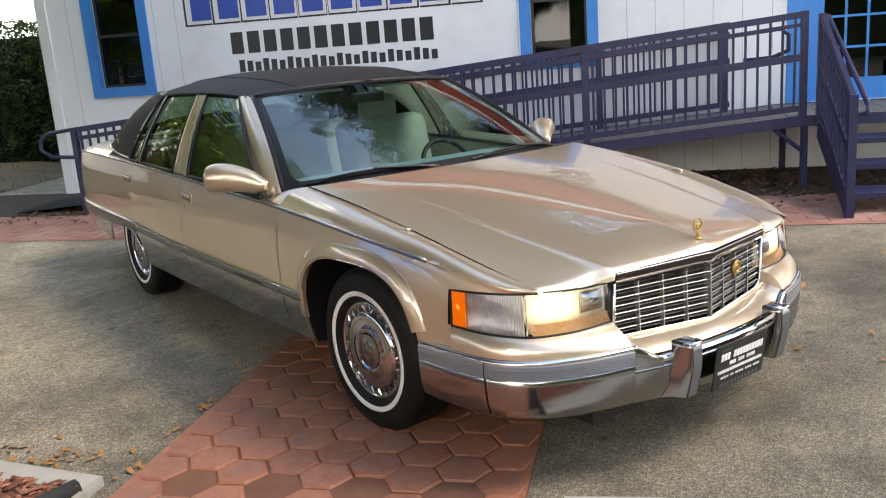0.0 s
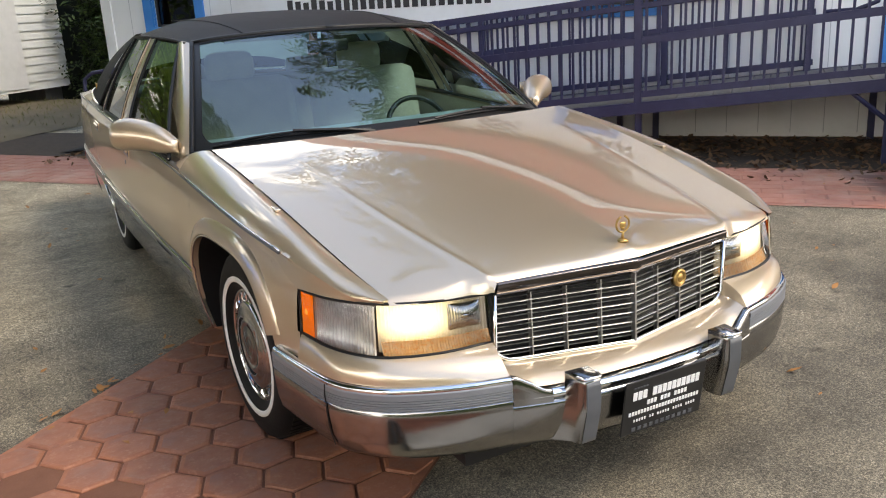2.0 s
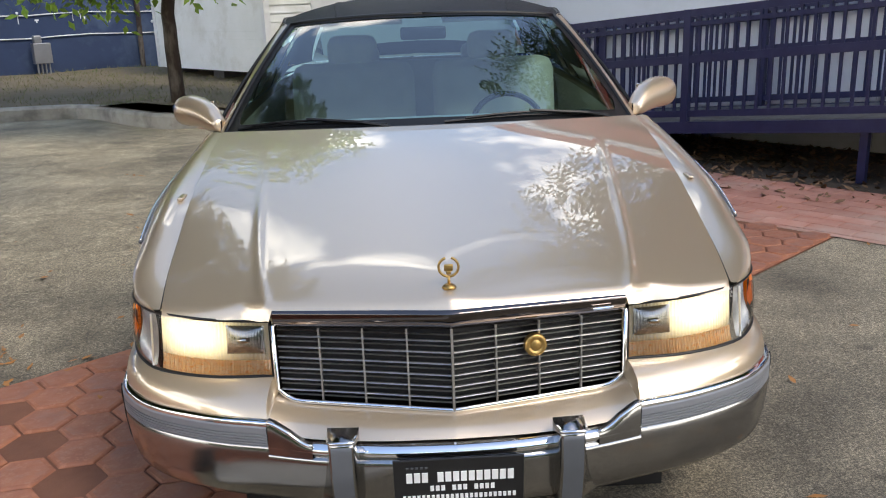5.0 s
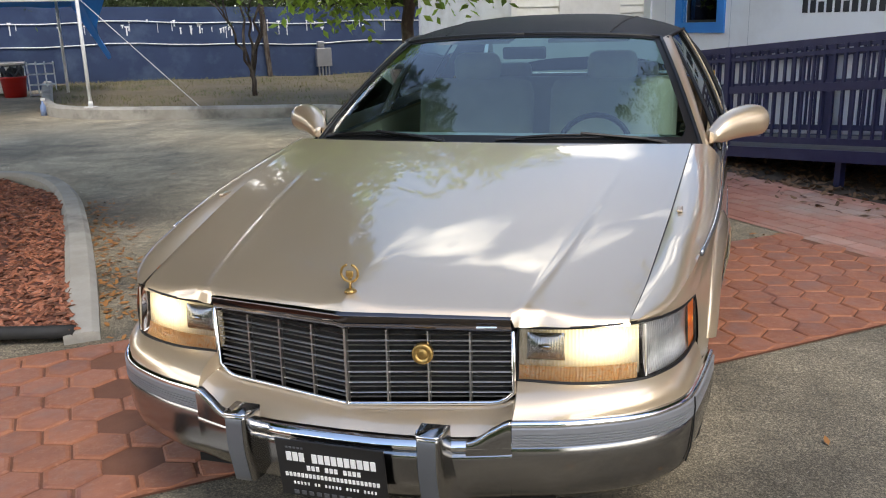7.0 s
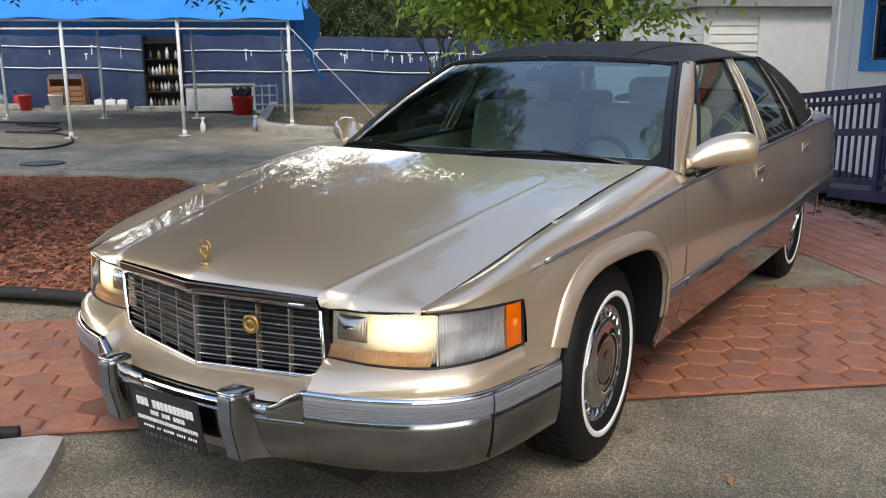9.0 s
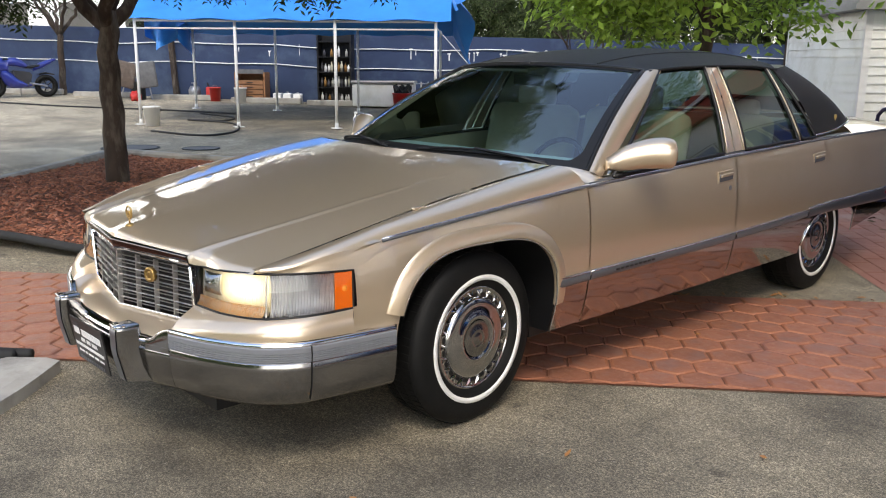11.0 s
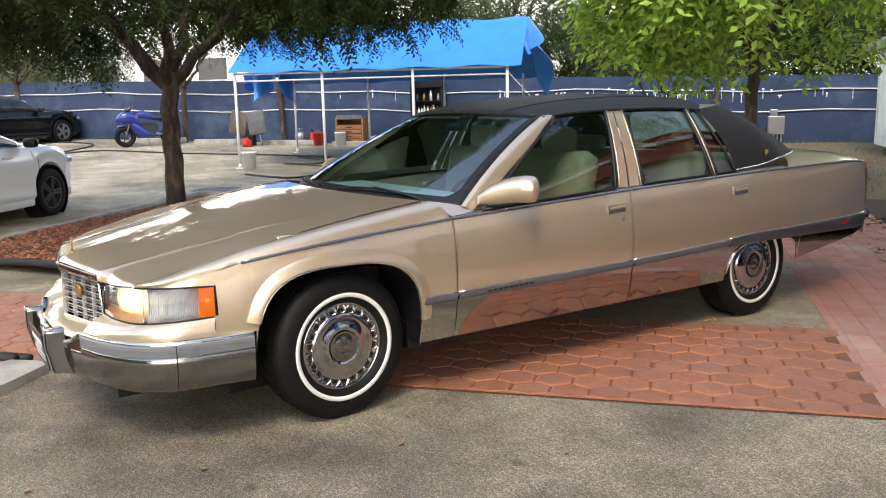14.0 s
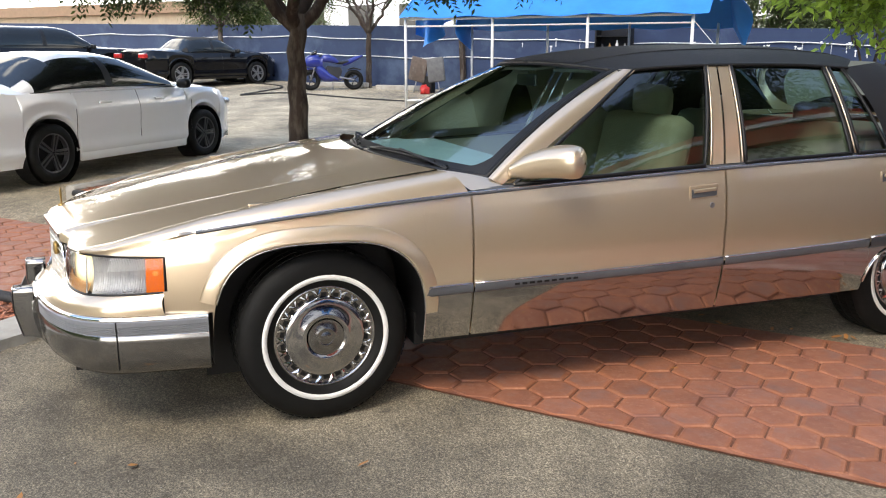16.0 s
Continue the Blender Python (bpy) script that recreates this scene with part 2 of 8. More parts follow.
M_BARK = mat("grey_brown_bark", (0.052, 0.034, 0.023), (0.022, 0.015, 0.011), scale=9, rough=0.9, bump=0.9, bscale=35, stretch=(1, 1, 0.3), stain=(0.13, 0.11, 0.09), stain_scale=7)
M_BLACKRUBBER = mat("black_rubber", (0.018, 0.018, 0.018), (0.026, 0.026, 0.026), scale=20, rough=0.7)
M_GREYMETAL = mat("grey_metal", (0.35, 0.35, 0.36), rough=0.4, metal=0.8)


def leaf_mat(name, c1, c2):
    m = mat(name, c1, c2, scale=5.0, rough=0.5, spec=0.35)
    n, l = m.node_tree.nodes, m.node_tree.links
    b, out = n["Principled BSDF"], n["Material Output"]
    tr = n.new("ShaderNodeBsdfTranslucent")
    src = b.inputs["Base Color"].links[0].from_socket
    hs = n.new("ShaderNodeHueSaturation")
    geo = n.new("ShaderNodeNewGeometry")
    rr = n.new("ShaderNodeMapRange")
    rr.inputs["To Min"].default_value, rr.inputs["To Max"].default_value = 0.55, 1.5
    l.new(geo.outputs["Random Per Island"], rr.inputs["Value"])
    l.new(rr.outputs["Result"], hs.inputs["Value"])
    l.new(src, hs.inputs["Color"])
    l.new(hs.outputs["Color"], b.inputs["Base Color"])
    l.new(hs.outputs["Color"], tr.inputs["Color"])
    mx = n.new("ShaderNodeMixShader")
    mx.inputs["Fac"].default_value = 0.35
    l.new(b.outputs["BSDF"], mx.inputs[1])
    l.new(tr.outputs["BSDF"], mx.inputs[2])
    l.new(mx.outputs["Shader"], out.inputs["Surface"])
    return m


M_LEAF = leaf_mat("dark_green_leaf", (0.055, 0.085, 0.02), (0.03, 0.055, 0.015))
M_LEAFY = leaf_mat("yellow_green_leaf", (0.33, 0.47, 0.075), (0.19, 0.32, 0.05))
M_LEAFBG = leaf_mat("grey_green_leaf", (0.12, 0.15, 0.06), (0.075, 0.105, 0.04))


# ---- mesh helpers ----
def part(name, bm, material, parent=None, label="", smooth=False):
    """Links a bmesh as one mesh object under parent."""
    me = bpy.data.meshes.new(name)
    bm.to_mesh(me)
    bm.free()
    return part_mesh(name, me, material, parent, label, smooth)


def part_mesh(name, me, material, parent=None, label="", smooth=False):
    if material and not me.materials:
        me.materials.append(material)
    if smooth:
        me.polygons.foreach_set("use_smooth", [True] * len(me.polygons))
    ob = new(name, me)
    if parent:
        ob.parent = parent
    if label:
        ob["label"] = label
    return ob


def thing(name, label, category, at=(0, 0, 0), rz=0.0, group="", kind=""):
    """An Empty at the base of a thing."""
    ob = new(name)
    ob.empty_display_size = 0.1
    ob.matrix_world = pose(*at, 0, 0, rz)
    return tagged(ob, label, category, group, kind)


def box(bm, c, size, rot=None, bevel=0.0):
    """Adds a box of full size at c."""
    m = Matrix.Translation(c) @ (rot.to_4x4() if rot else Matrix()) @ Matrix.Diagonal((*size, 1))
    r = bmesh.ops.create_cube(bm, size=1.0, matrix=m)
    if bevel:
        es = {e for v in r["verts"] for e in v.link_edges}
        bmesh.ops.bevel(bm, geom=list(es), offset=bevel, segments=2, affect="EDGES", profile=0.5)
    return r


def boxes(*items, bevel=0.0):
    bm = bmesh.new()
    for it in items:
        box(bm, it[0], it[1], it[2] if len(it) > 2 else None, bevel)
    return bm


def tube(bm, pts, r, sides=8, cap=True, r2=None):
    """A round bar along pts; r to r2."""
    pts = [Vector(p) for p in pts]
    rings, n = [], len(pts)
    up = None
    for i, p in enumerate(pts):
        d = (pts[min(i + 1, n - 1)] - pts[max(i - 1, 0)]).normalized()
        if up is None:
            up = Vector((0, 0, 1)) if abs(d.z) < 0.9 else Vector((1, 0, 0))
        a = d.cross(up).normalized()
        b = a.cross(d).normalized()
        up = b
        rr = r if r2 is None else r + (r2 - r) * i / max(1, n - 1)
        rings.append([bm.verts.new(p + a * (rr * math.cos(k * math.tau / sides)) + b * (rr * math.sin(k * math.tau / sides))) for k in range(sides)])
    for q, w in zip(rings, rings[1:]):
        for k in range(sides):
            bm.faces.new((q[k], q[(k + 1) % sides], w[(k + 1) % sides], w[k]))
    if cap:
        bm.faces.new(rings[0][::-1])
        bm.faces.new(rings[-1])
    return bm


def tubes(lines, r, sides=8):
    bm = bmesh.new()
    for ln in lines:
        tube(bm, ln, r, sides)
    return bm


def lathe(profile, sides=32, axis="z", at=(0, 0, 0), close=False):
    """Turns (radius, height) points round an axis."""
    bm = bmesh.new()
    rings = []
    for r, h in profile:
        ring = []
        for k in range(sides):
            a = k * math.tau / sides
            p = (r * math.cos(a), r * math.sin(a), h) if axis == "z" else (h, r * math.cos(a), r * math.sin(a))
            ring.append(bm.verts.new(Vector(p) + Vector(at)))
        rings.append(ring)
    pairs = list(zip(rings, rings[1:]))
    if close:
        pairs.append((rings[-1], rings[0]))
    for q, w in pairs:
        for k in range(sides):
            bm.faces.new((q[k], q[(k + 1) % sides], w[(k + 1) % sides], w[k]))
    bmesh.ops.remove_doubles(bm, verts=bm.verts, dist=1e-6)
    return bm


def sheet(fn, us, vs):
    """A grid mesh of fn(u, v)."""
    bm = bmesh.new()
    g = [[bm.verts.new(fn(a, b)) for b in vs] for a in us]
    for i in range(len(us) - 1):
        for j in range(len(vs) - 1):
            bm.faces.new((g[i][j], g[i + 1][j], g[i + 1][j + 1], g[i][j + 1]))
    return bm


def lin(a, b, n):
    return [a + (b - a) * i / (n - 1) for i in range(n)]


# facade frame: s along the wall, d out from it, origin below the car's nose axle
U, V = Vector((0.655, -0.756, 0)), Vector((0.756, 0.655, 0))
FACE = 6.1


def fp(s, d, z=0.0):
    return U * s + V * (FACE - d) + Vector((0, 0, z))


FROT = Matrix(((U.x, V.x, 0), (U.y, V.y, 0), (0, 0, 1)))   # columns: s, inward, z


def fbox(bm, s0, s1, d0, d1, z0, z1, bevel=0.0):
    return box(bm, fp((s0 + s1) / 2, (d0 + d1) / 2, (z0 + z1) / 2), (s1 - s0, d1 - d0, z1 - z0), FROT, bevel)


def ground_z(x, y):
    """The lot lies level round the car and rises gently towards the far wall."""
    k = min(max(-0.95 * x + 0.3 * y - 1.0, 0.0), 23.0)
    return 0.00135 * k * k


# ---- ground ----
def ground_sheet():
    ks = [-1500, -400, -150, -70, -40] + lin(-34, 20, 55) + [30, 60, 140, 400, 1500]
    bm = sheet(lambda x, y: (x, y, ground_z(x, y)), ks, [k + 6 for k in ks])
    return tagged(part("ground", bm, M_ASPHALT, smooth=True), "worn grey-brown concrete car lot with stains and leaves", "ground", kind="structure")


ground_sheet()


def on_ground(s, d, dz=0.0):
    p = fp(s, d)
    return Vector((p.x, p.y, ground_z(p.x, p.y) + dz))


def slab(name, s0, s1, d0, d1, dz, material, label, category="pavement"):
    bm = sheet(lambda s, d: on_ground(s, d, dz), lin(s0, s1, 24), lin(d0, d1, 16))
    return tagged(part(name, bm, material, smooth=True), label, category, kind="structure")


walkway = slab("pavement_walkway", -1.44, 0.13, 2.95, 15.0, 0.004, M_HEXJOINT, "red stamped concrete walkway of hexagonal pavers")
brick_strip = slab("pavement_strip", -9.2, 7.0, 1.62, 2.95, 0.006, M_BRICK, "faded pink brick-stamped paving strip beside the ramp")
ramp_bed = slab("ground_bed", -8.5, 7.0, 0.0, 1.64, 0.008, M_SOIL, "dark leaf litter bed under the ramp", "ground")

# ---- office building ----
H_WALL = 3.7
building = thing("office_building", "white-painted office with blue window frames and a sign", "building", fp(0, -3))
building.matrix_world = Matrix()
WINS = [(-6.24, -5.59, 1.37, 2.66), (-0.65, -0.02, 1.37, 2.66), (2.34, 3.26, 0.72, 2.70)]


def wall_with_openings(s0, s1, z0, z1, openings, thick=0.18, d0=0.0):
    """Wall panels round the openings, each a part."""
    cuts = sorted({s0, s1, *[o[0] for o in openings], *[o[1] for o in openings]})
    for a, b in zip(cuts, cuts[1:]):
        op = [o for o in openings if o[0] <= a and o[1] >= b]
        spans = [(z0, op[0][2]), (op[0][3], z1)] if op else [(z0, z1)]
        for q, w in spans:
            if w - q > 0.01:
                bm = bmesh.new()
                fbox(bm, a, b, d0 - thick, d0, q, w)
                part("wall", bm, M_WALL, building)


wall_with_openings(-7.0, 9.0, 0.0, H_WALL, WINS)
# grey strips painted as the shade of shallow grooves between the upright siding boards
M_JOINT = mat("siding_shadow", (0.58, 0.59, 0.62), rough=0.8)
k = -6.9
while k < 9.0:
    if not any(o[0] - 0.14 < k < o[1] + 0.14 for o in WINS) and not (-4.95 < k < -1.1):
        bm = bmesh.new()
        fbox(bm, k - 0.004, k + 0.004, -0.002, 0.0022, 0.05, H_WALL - 0.02)
        part("siding_joint", bm, M_JOINT, building)
    k += 0.305
bm = bmesh.new()
fbox(bm, -7.03, -6.88, -0.02, 0.025, 0.0, H_WALL)
part("corner_board", bm, M_WALL, building)
bm = bmesh.new()
fbox(bm, -7.0, -6.82, -5.0, -0.18, 0.0, H_WALL)
fbox(bm, -7.0, 9.0, -5.2, -5.0, 0.0, H_WALL)
fbox(bm, 8.82, 9.0, -5.0, -0.18, 0.0, H_WALL)
part("side_wall", bm, M_WALL, building)
bm = bmesh.new()
fbox(bm, -7.3, 9.3, -5.4, 0.30, H_WALL, H_WALL + 0.12)
part("roof", bm, M_WALL, building)
bm = bmesh.new()
fbox(bm, -7.3, 9.3, 0.02, 0.22, H_WALL - 0.45, H_WALL + 0.35)
part("fascia", bm, M_SIGNRED, building, "red fascia band along the roof edge")
bm = bmesh.new()
fbox(bm, -6.9, 8.9, -4.9, -0.2, 0.64, 0.71)
part("floor_slab", bm, M_DARK, building)


def office_window(s0, s1, z0, z1):
    w = new("window")
    w.parent = building
    bm = bmesh.new()
    f = 0.125
    fbox(bm, s0 - f, s0, -0.05, 0.03, z0 - f, z1 + f)
    fbox(bm, s1, s1 + f, -0.05, 0.03, z0 - f, z1 + f)
    fbox(bm, s0, s1, -0.05, 0.03, z0 - f, z0)
    fbox(bm, s0, s1, -0.05, 0.03, z1, z1 + f)
    part("frame", bm, M_BLUE, w, "bright blue painted frame")
    bm = bmesh.new()
    zm = z0 + (z1 - z0) * 0.5
    fbox(bm, s0, s0 + 0.03, -0.10, -0.06, z0, z1)
    fbox(bm, s1 - 0.03, s1, -0.10, -0.06, z0, z1)
    fbox(bm, s0, s1, -0.10, -0.055, zm - 0.02, zm + 0.02)
    fbox(bm, s0, s1, -0.10, -0.06, z0, z0 + 0.03)
    fbox(bm, s0, s1, -0.10, -0.06, z1 - 0.03, z1)
    part("sash", bm, mat("dark_bronze_sash", (0.03, 0.028, 0.026), rough=0.5), w)
    for a, b in ((z0, zm), (zm, z1)):
        bm = bmesh.new()
        fbox(bm, s0 + 0.02, s1 - 0.02, -0.085, -0.080, a + 0.02, b - 0.02)
        part("pane", bm, M_PANE, w)
    bm = bmesh.new()
    fbox(bm, s0 + 0.02, s1 - 0.02, -0.14, -0.12, z0, zm + 0.02)
    part("screen", bm, mat("grey_window_screen", (0.10, 0.095, 0.085), (0.07, 0.066, 0.06), scale=15, rough=0.8), w)
    # near-black sheet stands for the unlit room behind the panes
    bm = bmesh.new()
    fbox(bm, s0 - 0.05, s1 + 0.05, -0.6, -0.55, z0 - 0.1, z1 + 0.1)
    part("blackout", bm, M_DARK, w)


office_window(*WINS[0])
office_window(*WINS[1])

door = new("door")
door.parent = building
s0, s1, z0, z1 = WINS[2]
bm = bmesh.new()
for a, b in ((s0 - 0.25, s0), (s1, s1 + 0.2)):
    fbox(bm, a, b, -0.05, 0.03, z0, z1 + 0.2)
fbox(bm, s0, s1, -0.05, 0.03, z1, z1 + 0.2)
part("door_frame", bm, M_BLUE, door)
bm = bmesh.new()
fbox(bm, s0, s0 + 0.13, -0.10, -0.055, z0, z1)
fbox(bm, s1 - 0.13, s1, -0.10, -0.055, z0, z1)
fbox(bm, s0 + 0.13, s1 - 0.13, -0.10, -0.055, z0, 0.95)
fbox(bm, s0 + 0.13, s1 - 0.13, -0.10, -0.055, z1 - 0.13, z1)
for i in (1, 2):
    sm = s0 + 0.13 + (s1 - s0 - 0.26) * i / 3
    fbox(bm, sm - 0.012, sm + 0.012, -0.095, -0.06, 0.95, z1 - 0.13)
for i in range(1, 5):
    zm = 0.95 + (z1 - 0.13 - 0.95) * i / 5
    fbox(bm, s0 + 0.13, s1 - 0.13, -0.094, -0.061, zm - 0.012, zm + 0.012)
part("door_leaf", bm, M_BLUE, door, "blue glazed door leaf with many small panes")
bm = bmesh.new()
fbox(bm, s0 + 0.12, s1 - 0.12, -0.080, -0.076, 0.94, z1 - 0.12)
part("pane", bm, M_PANE, door)
# near-black sheet in place of the shade inside the doorway
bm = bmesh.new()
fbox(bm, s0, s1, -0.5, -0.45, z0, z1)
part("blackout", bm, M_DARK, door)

# sign lettering as plain bars
sign = new("sign_lettering")
sign.parent = building


def bars(s0, s1, z0, z1, n, gap, material, name, skip=(), depth=0.004, proud=0.0, taper=0.0):
    w = (s1 - s0) / n
    bm = bmesh.new()
    for i in range(n):
        if i in skip:
            continue
        hh = (z1 - z0) * (1 - taper * ((i * 7) % 3) / 3)
        fbox(bm, s0 + i * w + gap / 2, s0 + (i + 1) * w - gap / 2, proud, proud + depth, z0, z0 + hh)
    return tagged(part(name, bm, material, sign), kind="stuff")


bars(-4.95, -1.18, 2.045, 2.53, 10, 0.012, M_SIGNDARK, "letter_shadow", depth=0.004)
bars(-4.93, -1.20, 2.065, 2.51, 10, 0.03, M_WHITE, "letter_outline", depth=0.008)
bars(-4.89, -1.24, 2.105, 2.47, 10, 0.10, M_SIGNBLUE, "letter", depth=0.013)
bars(-4.39, -1.76, 1.675, 1.935, 12, 0.06, M_SIGNDARK, "number_bar", skip=(), depth=0.006)
bars(-4.30, -1.74, 1.455, 1.60, 24, 0.035, M_SIGNDARK, "small_bar", depth=0.006, taper=0.35)
# crossed chequered flags higher up
for sgn, sc in ((-1, -1.15), (1, -0.15)):
    bm = bmesh.new()
    for i in range(8):
        for j in range(5):
            if (i + j) % 2 == 0:
                a, b = sc + sgn * (i * 0.07), 2.85 + j * 0.07 + 0.02 * math.sin(i * 0.9)
                fbox(bm, min(a, a + sgn * 0.07), max(a, a + sgn * 0.07), 0.0, 0.005, b, b + 0.07)
    part("flag_check", bm, M_SIGNDARK, sign)

# ---- ramp, stairs and railing ----
RS0, RS1, RD = -5.75, 2.05, 1.45


def deck_z(s):
    return 0.55 + 0.088 * (min(s, 2.0) - 0.12)


ramp = thing("access_ramp", "navy steel access ramp and landing with grey deck boards", "ramp", fp(-2, 0.7, 0))
ramp.matrix_world = Matrix()
n_b = 62
for i in range(n_b):
    bm = bmesh.new()
    a = RS0 + (RS1 + 1.9 - RS0) * i / n_b
    b = RS0 + (RS1 + 1.9 - RS0) * (i + 1) / n_b - 0.008
    z = deck_z((a + b) / 2)
    tilt = Matrix.Rotation(math.atan2(deck_z(b) - deck_z(a), b - a), 3, "Y").inverted()
    box(bm, fp((a + b) / 2, 0.75, z - 0.02), (b - a, 1.42, 0.035), FROT @ tilt)
    part("deck_board", bm, M_DECK, ramp)
bm = bmesh.new()
for d in (0.06, 1.45):
    for a, b in ((RS0, 2.0), (2.0, RS1 + 1.9)):
        za, zb = deck_z(a), deck_z(b)
        mid = fp((a + b) / 2, d, (za + zb) / 2 - 0.047)
        ang = Matrix.Rotation(math.atan2(zb - za, b - a), 3, "Y").inverted()
        box(bm, mid, ((b - a) / math.cos(math.atan2(zb - za, b - a)), 0.05, 0.10), FROT @ ang)
part("edge_beam", bm, M_NAVY, ramp)
for s in (-4.2, -2.4, -0.34, 0.03, 2.05):
    for d in (0.12, 1.38):
        bm = bmesh.new()
        z = deck_z(s) - 0.09
        if z > 0.04:
            fbox(bm, s - 0.03, s + 0.03, d - 0.03, d + 0.03, 0.0, z)
            part("leg", bm, M_NAVY, ramp)
        else:
            bm.free()
bm = bmesh.new()
for s, d in ((2.03, 1.44),):
    bm = tubes([[fp(s, d, 0.38), fp(s - 0.30, d, 0.63)]], 0.022, 6)
    part("brace", bm, M_NAVY, ramp)


def railing(parent, p_of, z_of, s0, s1, post_at, h=0.92, mid=0.54, step=0.108):
    """Posts, rails and balusters along p_of(s) above z_of(s)."""
    for off, r in ((h, 0.030), (h - 0.09, 0.018), (mid, 0.034), (0.075, 0.028)):
        w = 0.05 if off in (h, mid) else 0.035
        segs = [s0, s1]
        for q, t in zip(segs, segs[1:]):
            ab = p_of(t) - p_of(q)
            dz = z_of(t) - z_of(q)
            ln = math.hypot(ab.length, dz)
            x = Vector((ab.x, ab.y, dz)).normalized()
            y = Vector((0, 0, 1)).cross(x).normalized()
            z = x.cross(y)
            rot = Matrix((x, y, z)).transposed()
            c = (p_of(q) + p_of(t)) / 2
            part("rail", boxes(((c.x, c.y, (z_of(q) + z_of(t)) / 2 + off), (ln, w * 0.8, r * 2), rot)), M_NAVY, parent)
    for s in post_at:
        bm = bmesh.new()
        c = p_of(s)
        box(bm, (c.x, c.y, z_of(s) + h / 2 - 0.02), (0.065, 0.065, h + 0.10), FROT, 0.004)
        part("post", bm, M_NAVY, parent)
    me = None
    n = int(abs(s1 - s0) / step)
    for i in range(1, n):
        s = s0 + (s1 - s0) * i / n
        if any(abs(s - q) < 0.05 for q in post_at):
            continue
        c = p_of(s)
        if me is None:
            bm = boxes(((0, 0, 0), (0.022, 0.022, h - 0.06), FROT))
            me = bpy.data.meshes.new("baluster")
            bm.to_mesh(me)
            bm.free()
        o = part_mesh("baluster", me, M_NAVY, parent)
        o.location = (c.x, c.y, z_of(s) + 0.06 + (h - 0.06) / 2)


rail_front = thing("ramp_railing", "navy steel ramp railing with square balusters", "railing", group="ramp railings")
railing(rail_front, lambda s: fp(s, 1.44), deck_z, RS0, RS1, (-5.72, -3.75, -1.85, 0.03, 2.02))
bm = bmesh.new()
tube(bm, [fp(-5.7, 1.40, 0.97), fp(-6.08, 1.40, 0.93), fp(-6.2, 1.40, 0.86), fp(-6.22, 1.40, 0.74), fp(-6.1, 1.40, 0.66), fp(-5.7, 1.40, 0.64)], 0.021, 8)
part("end_loop", bm, M_NAVY, rail_front, "rounded handrail return", True)
bm = bmesh.new()
tube(bm, [fp(-5.7, 1.36, deck_z(-5.7) + 0.82), fp(1.82, 1.36, 1.52), fp(1.9, 1.36, 1.46), fp(1.9, 1.36, 1.32), fp(1.75, 1.36, 1.26), fp(1.5, 1.36, 1.25)], 0.020, 8)
part("grab_rail", bm, M_NAVY, rail_front, "", True)
rail_back = thing("ramp_railing", "navy steel ramp railing against the white wall", "railing", group="ramp railings")
railing(rail_back, lambda s: fp(s, 0.08), deck_z, RS0, 1.5, (-5.72, -3.75, -1.85, 0.1, 1.45), step=0.113)


def stair_z(d):
    return 0.71 - 0.65 * max(0.0, (d - 1.5)) / 1.28


stairs = thing("steps", "navy steel steps up to the landing", "steps")
for i in range(3):
    bm = bmesh.new()
    d0 = 1.50 + i * 0.36
    z = 0.712 - (i + 1) * 0.178
    fbox(bm, 2.22, 3.75, d0, d0 + 0.36, z - 0.045, z, 0.004)
    part("tread", bm, M_NAVY, stairs)
bm = bmesh.new()
for s in (2.18, 3.8):
    a, b = fp(s, 1.45, 0.60), fp(s, 2.75, 0.06)
    x = (b - a).normalized()
    y = Vector((0, 0, 1)).cross(x).normalized()
    box(bm, (a + b) / 2, ((b - a).length, 0.05, 0.20), Matrix((x, y, x.cross(y))).transposed())
part("stringer", bm, M_NAVY, stairs)
stair_rail = thing("stair_railing", "sloping navy steel stair railing with round handrail", "railing")


def stair_railing(s):
    railing(stair_rail, lambda d: fp(s, d), stair_z, 1.5, 2.78, (1.5, 2.76), h=0.89, mid=0.46, step=0.105)
    bm = bmesh.new()
    tube(bm, [fp(s + 0.07, 1.4, 1.60), fp(s + 0.07, 2.80, 0.98), fp(s + 0.07, 2.90, 0.93), fp(s + 0.07, 2.92, 0.86), fp(s + 0.05, 2.80, 0.84)], 0.021, 8)
    part("grab_rail", bm, M_NAVY, stair_rail, "", True)


stair_railing(2.16)
stair_railing(3.82)

# ---- boundary wall ----
FA, FB = fp(-17.45, -2.75), fp(-17.45, 42.0)
FDIR = (FB - FA).normalized()
FNRM = Vector((FDIR.y, -FDIR.x, 0))
if FNRM.dot(-FA) < 0:
    FNRM = -FNRM
FANG = Matrix((FDIR, FNRM, Vector((0, 0, 1)))).transposed()


def fence_top(k):
    return 1.78 + 0.020 * k


FLEN = (FB - FA).length
bm = sheet(lambda a, b: FA + FDIR * a + FNRM * (0.1 if b in (0, 1) else -0.1) + Vector((0, 0, -0.2 if b in (0, 3) else fence_top(a))), lin(0, FLEN, 14), [0, 1, 2, 3])
fence = tagged(part("wall_boundary", bm, M_FENCE), "tall navy-painted boundary wall", "wall", kind="structure")
for h in (0.98, 1.45):
    bm = bmesh.new()
    pts = [FA + FDIR * k + FNRM * 0.13 + Vector((0, 0, h + 0.019 * k + 0.03 * math.sin(k * 0.9) + 0.02 * math.sin(k * 2.3))) for k in lin(0, FLEN, 70)]
    tube(bm, pts, 0.014, 6)
    pipe = tagged(part("wall_pipe", bm, M_WHITE, smooth=True), "thin white conduit strung along the navy wall", "pipe")
rng = random.Random(5)
bm = bmesh.new()
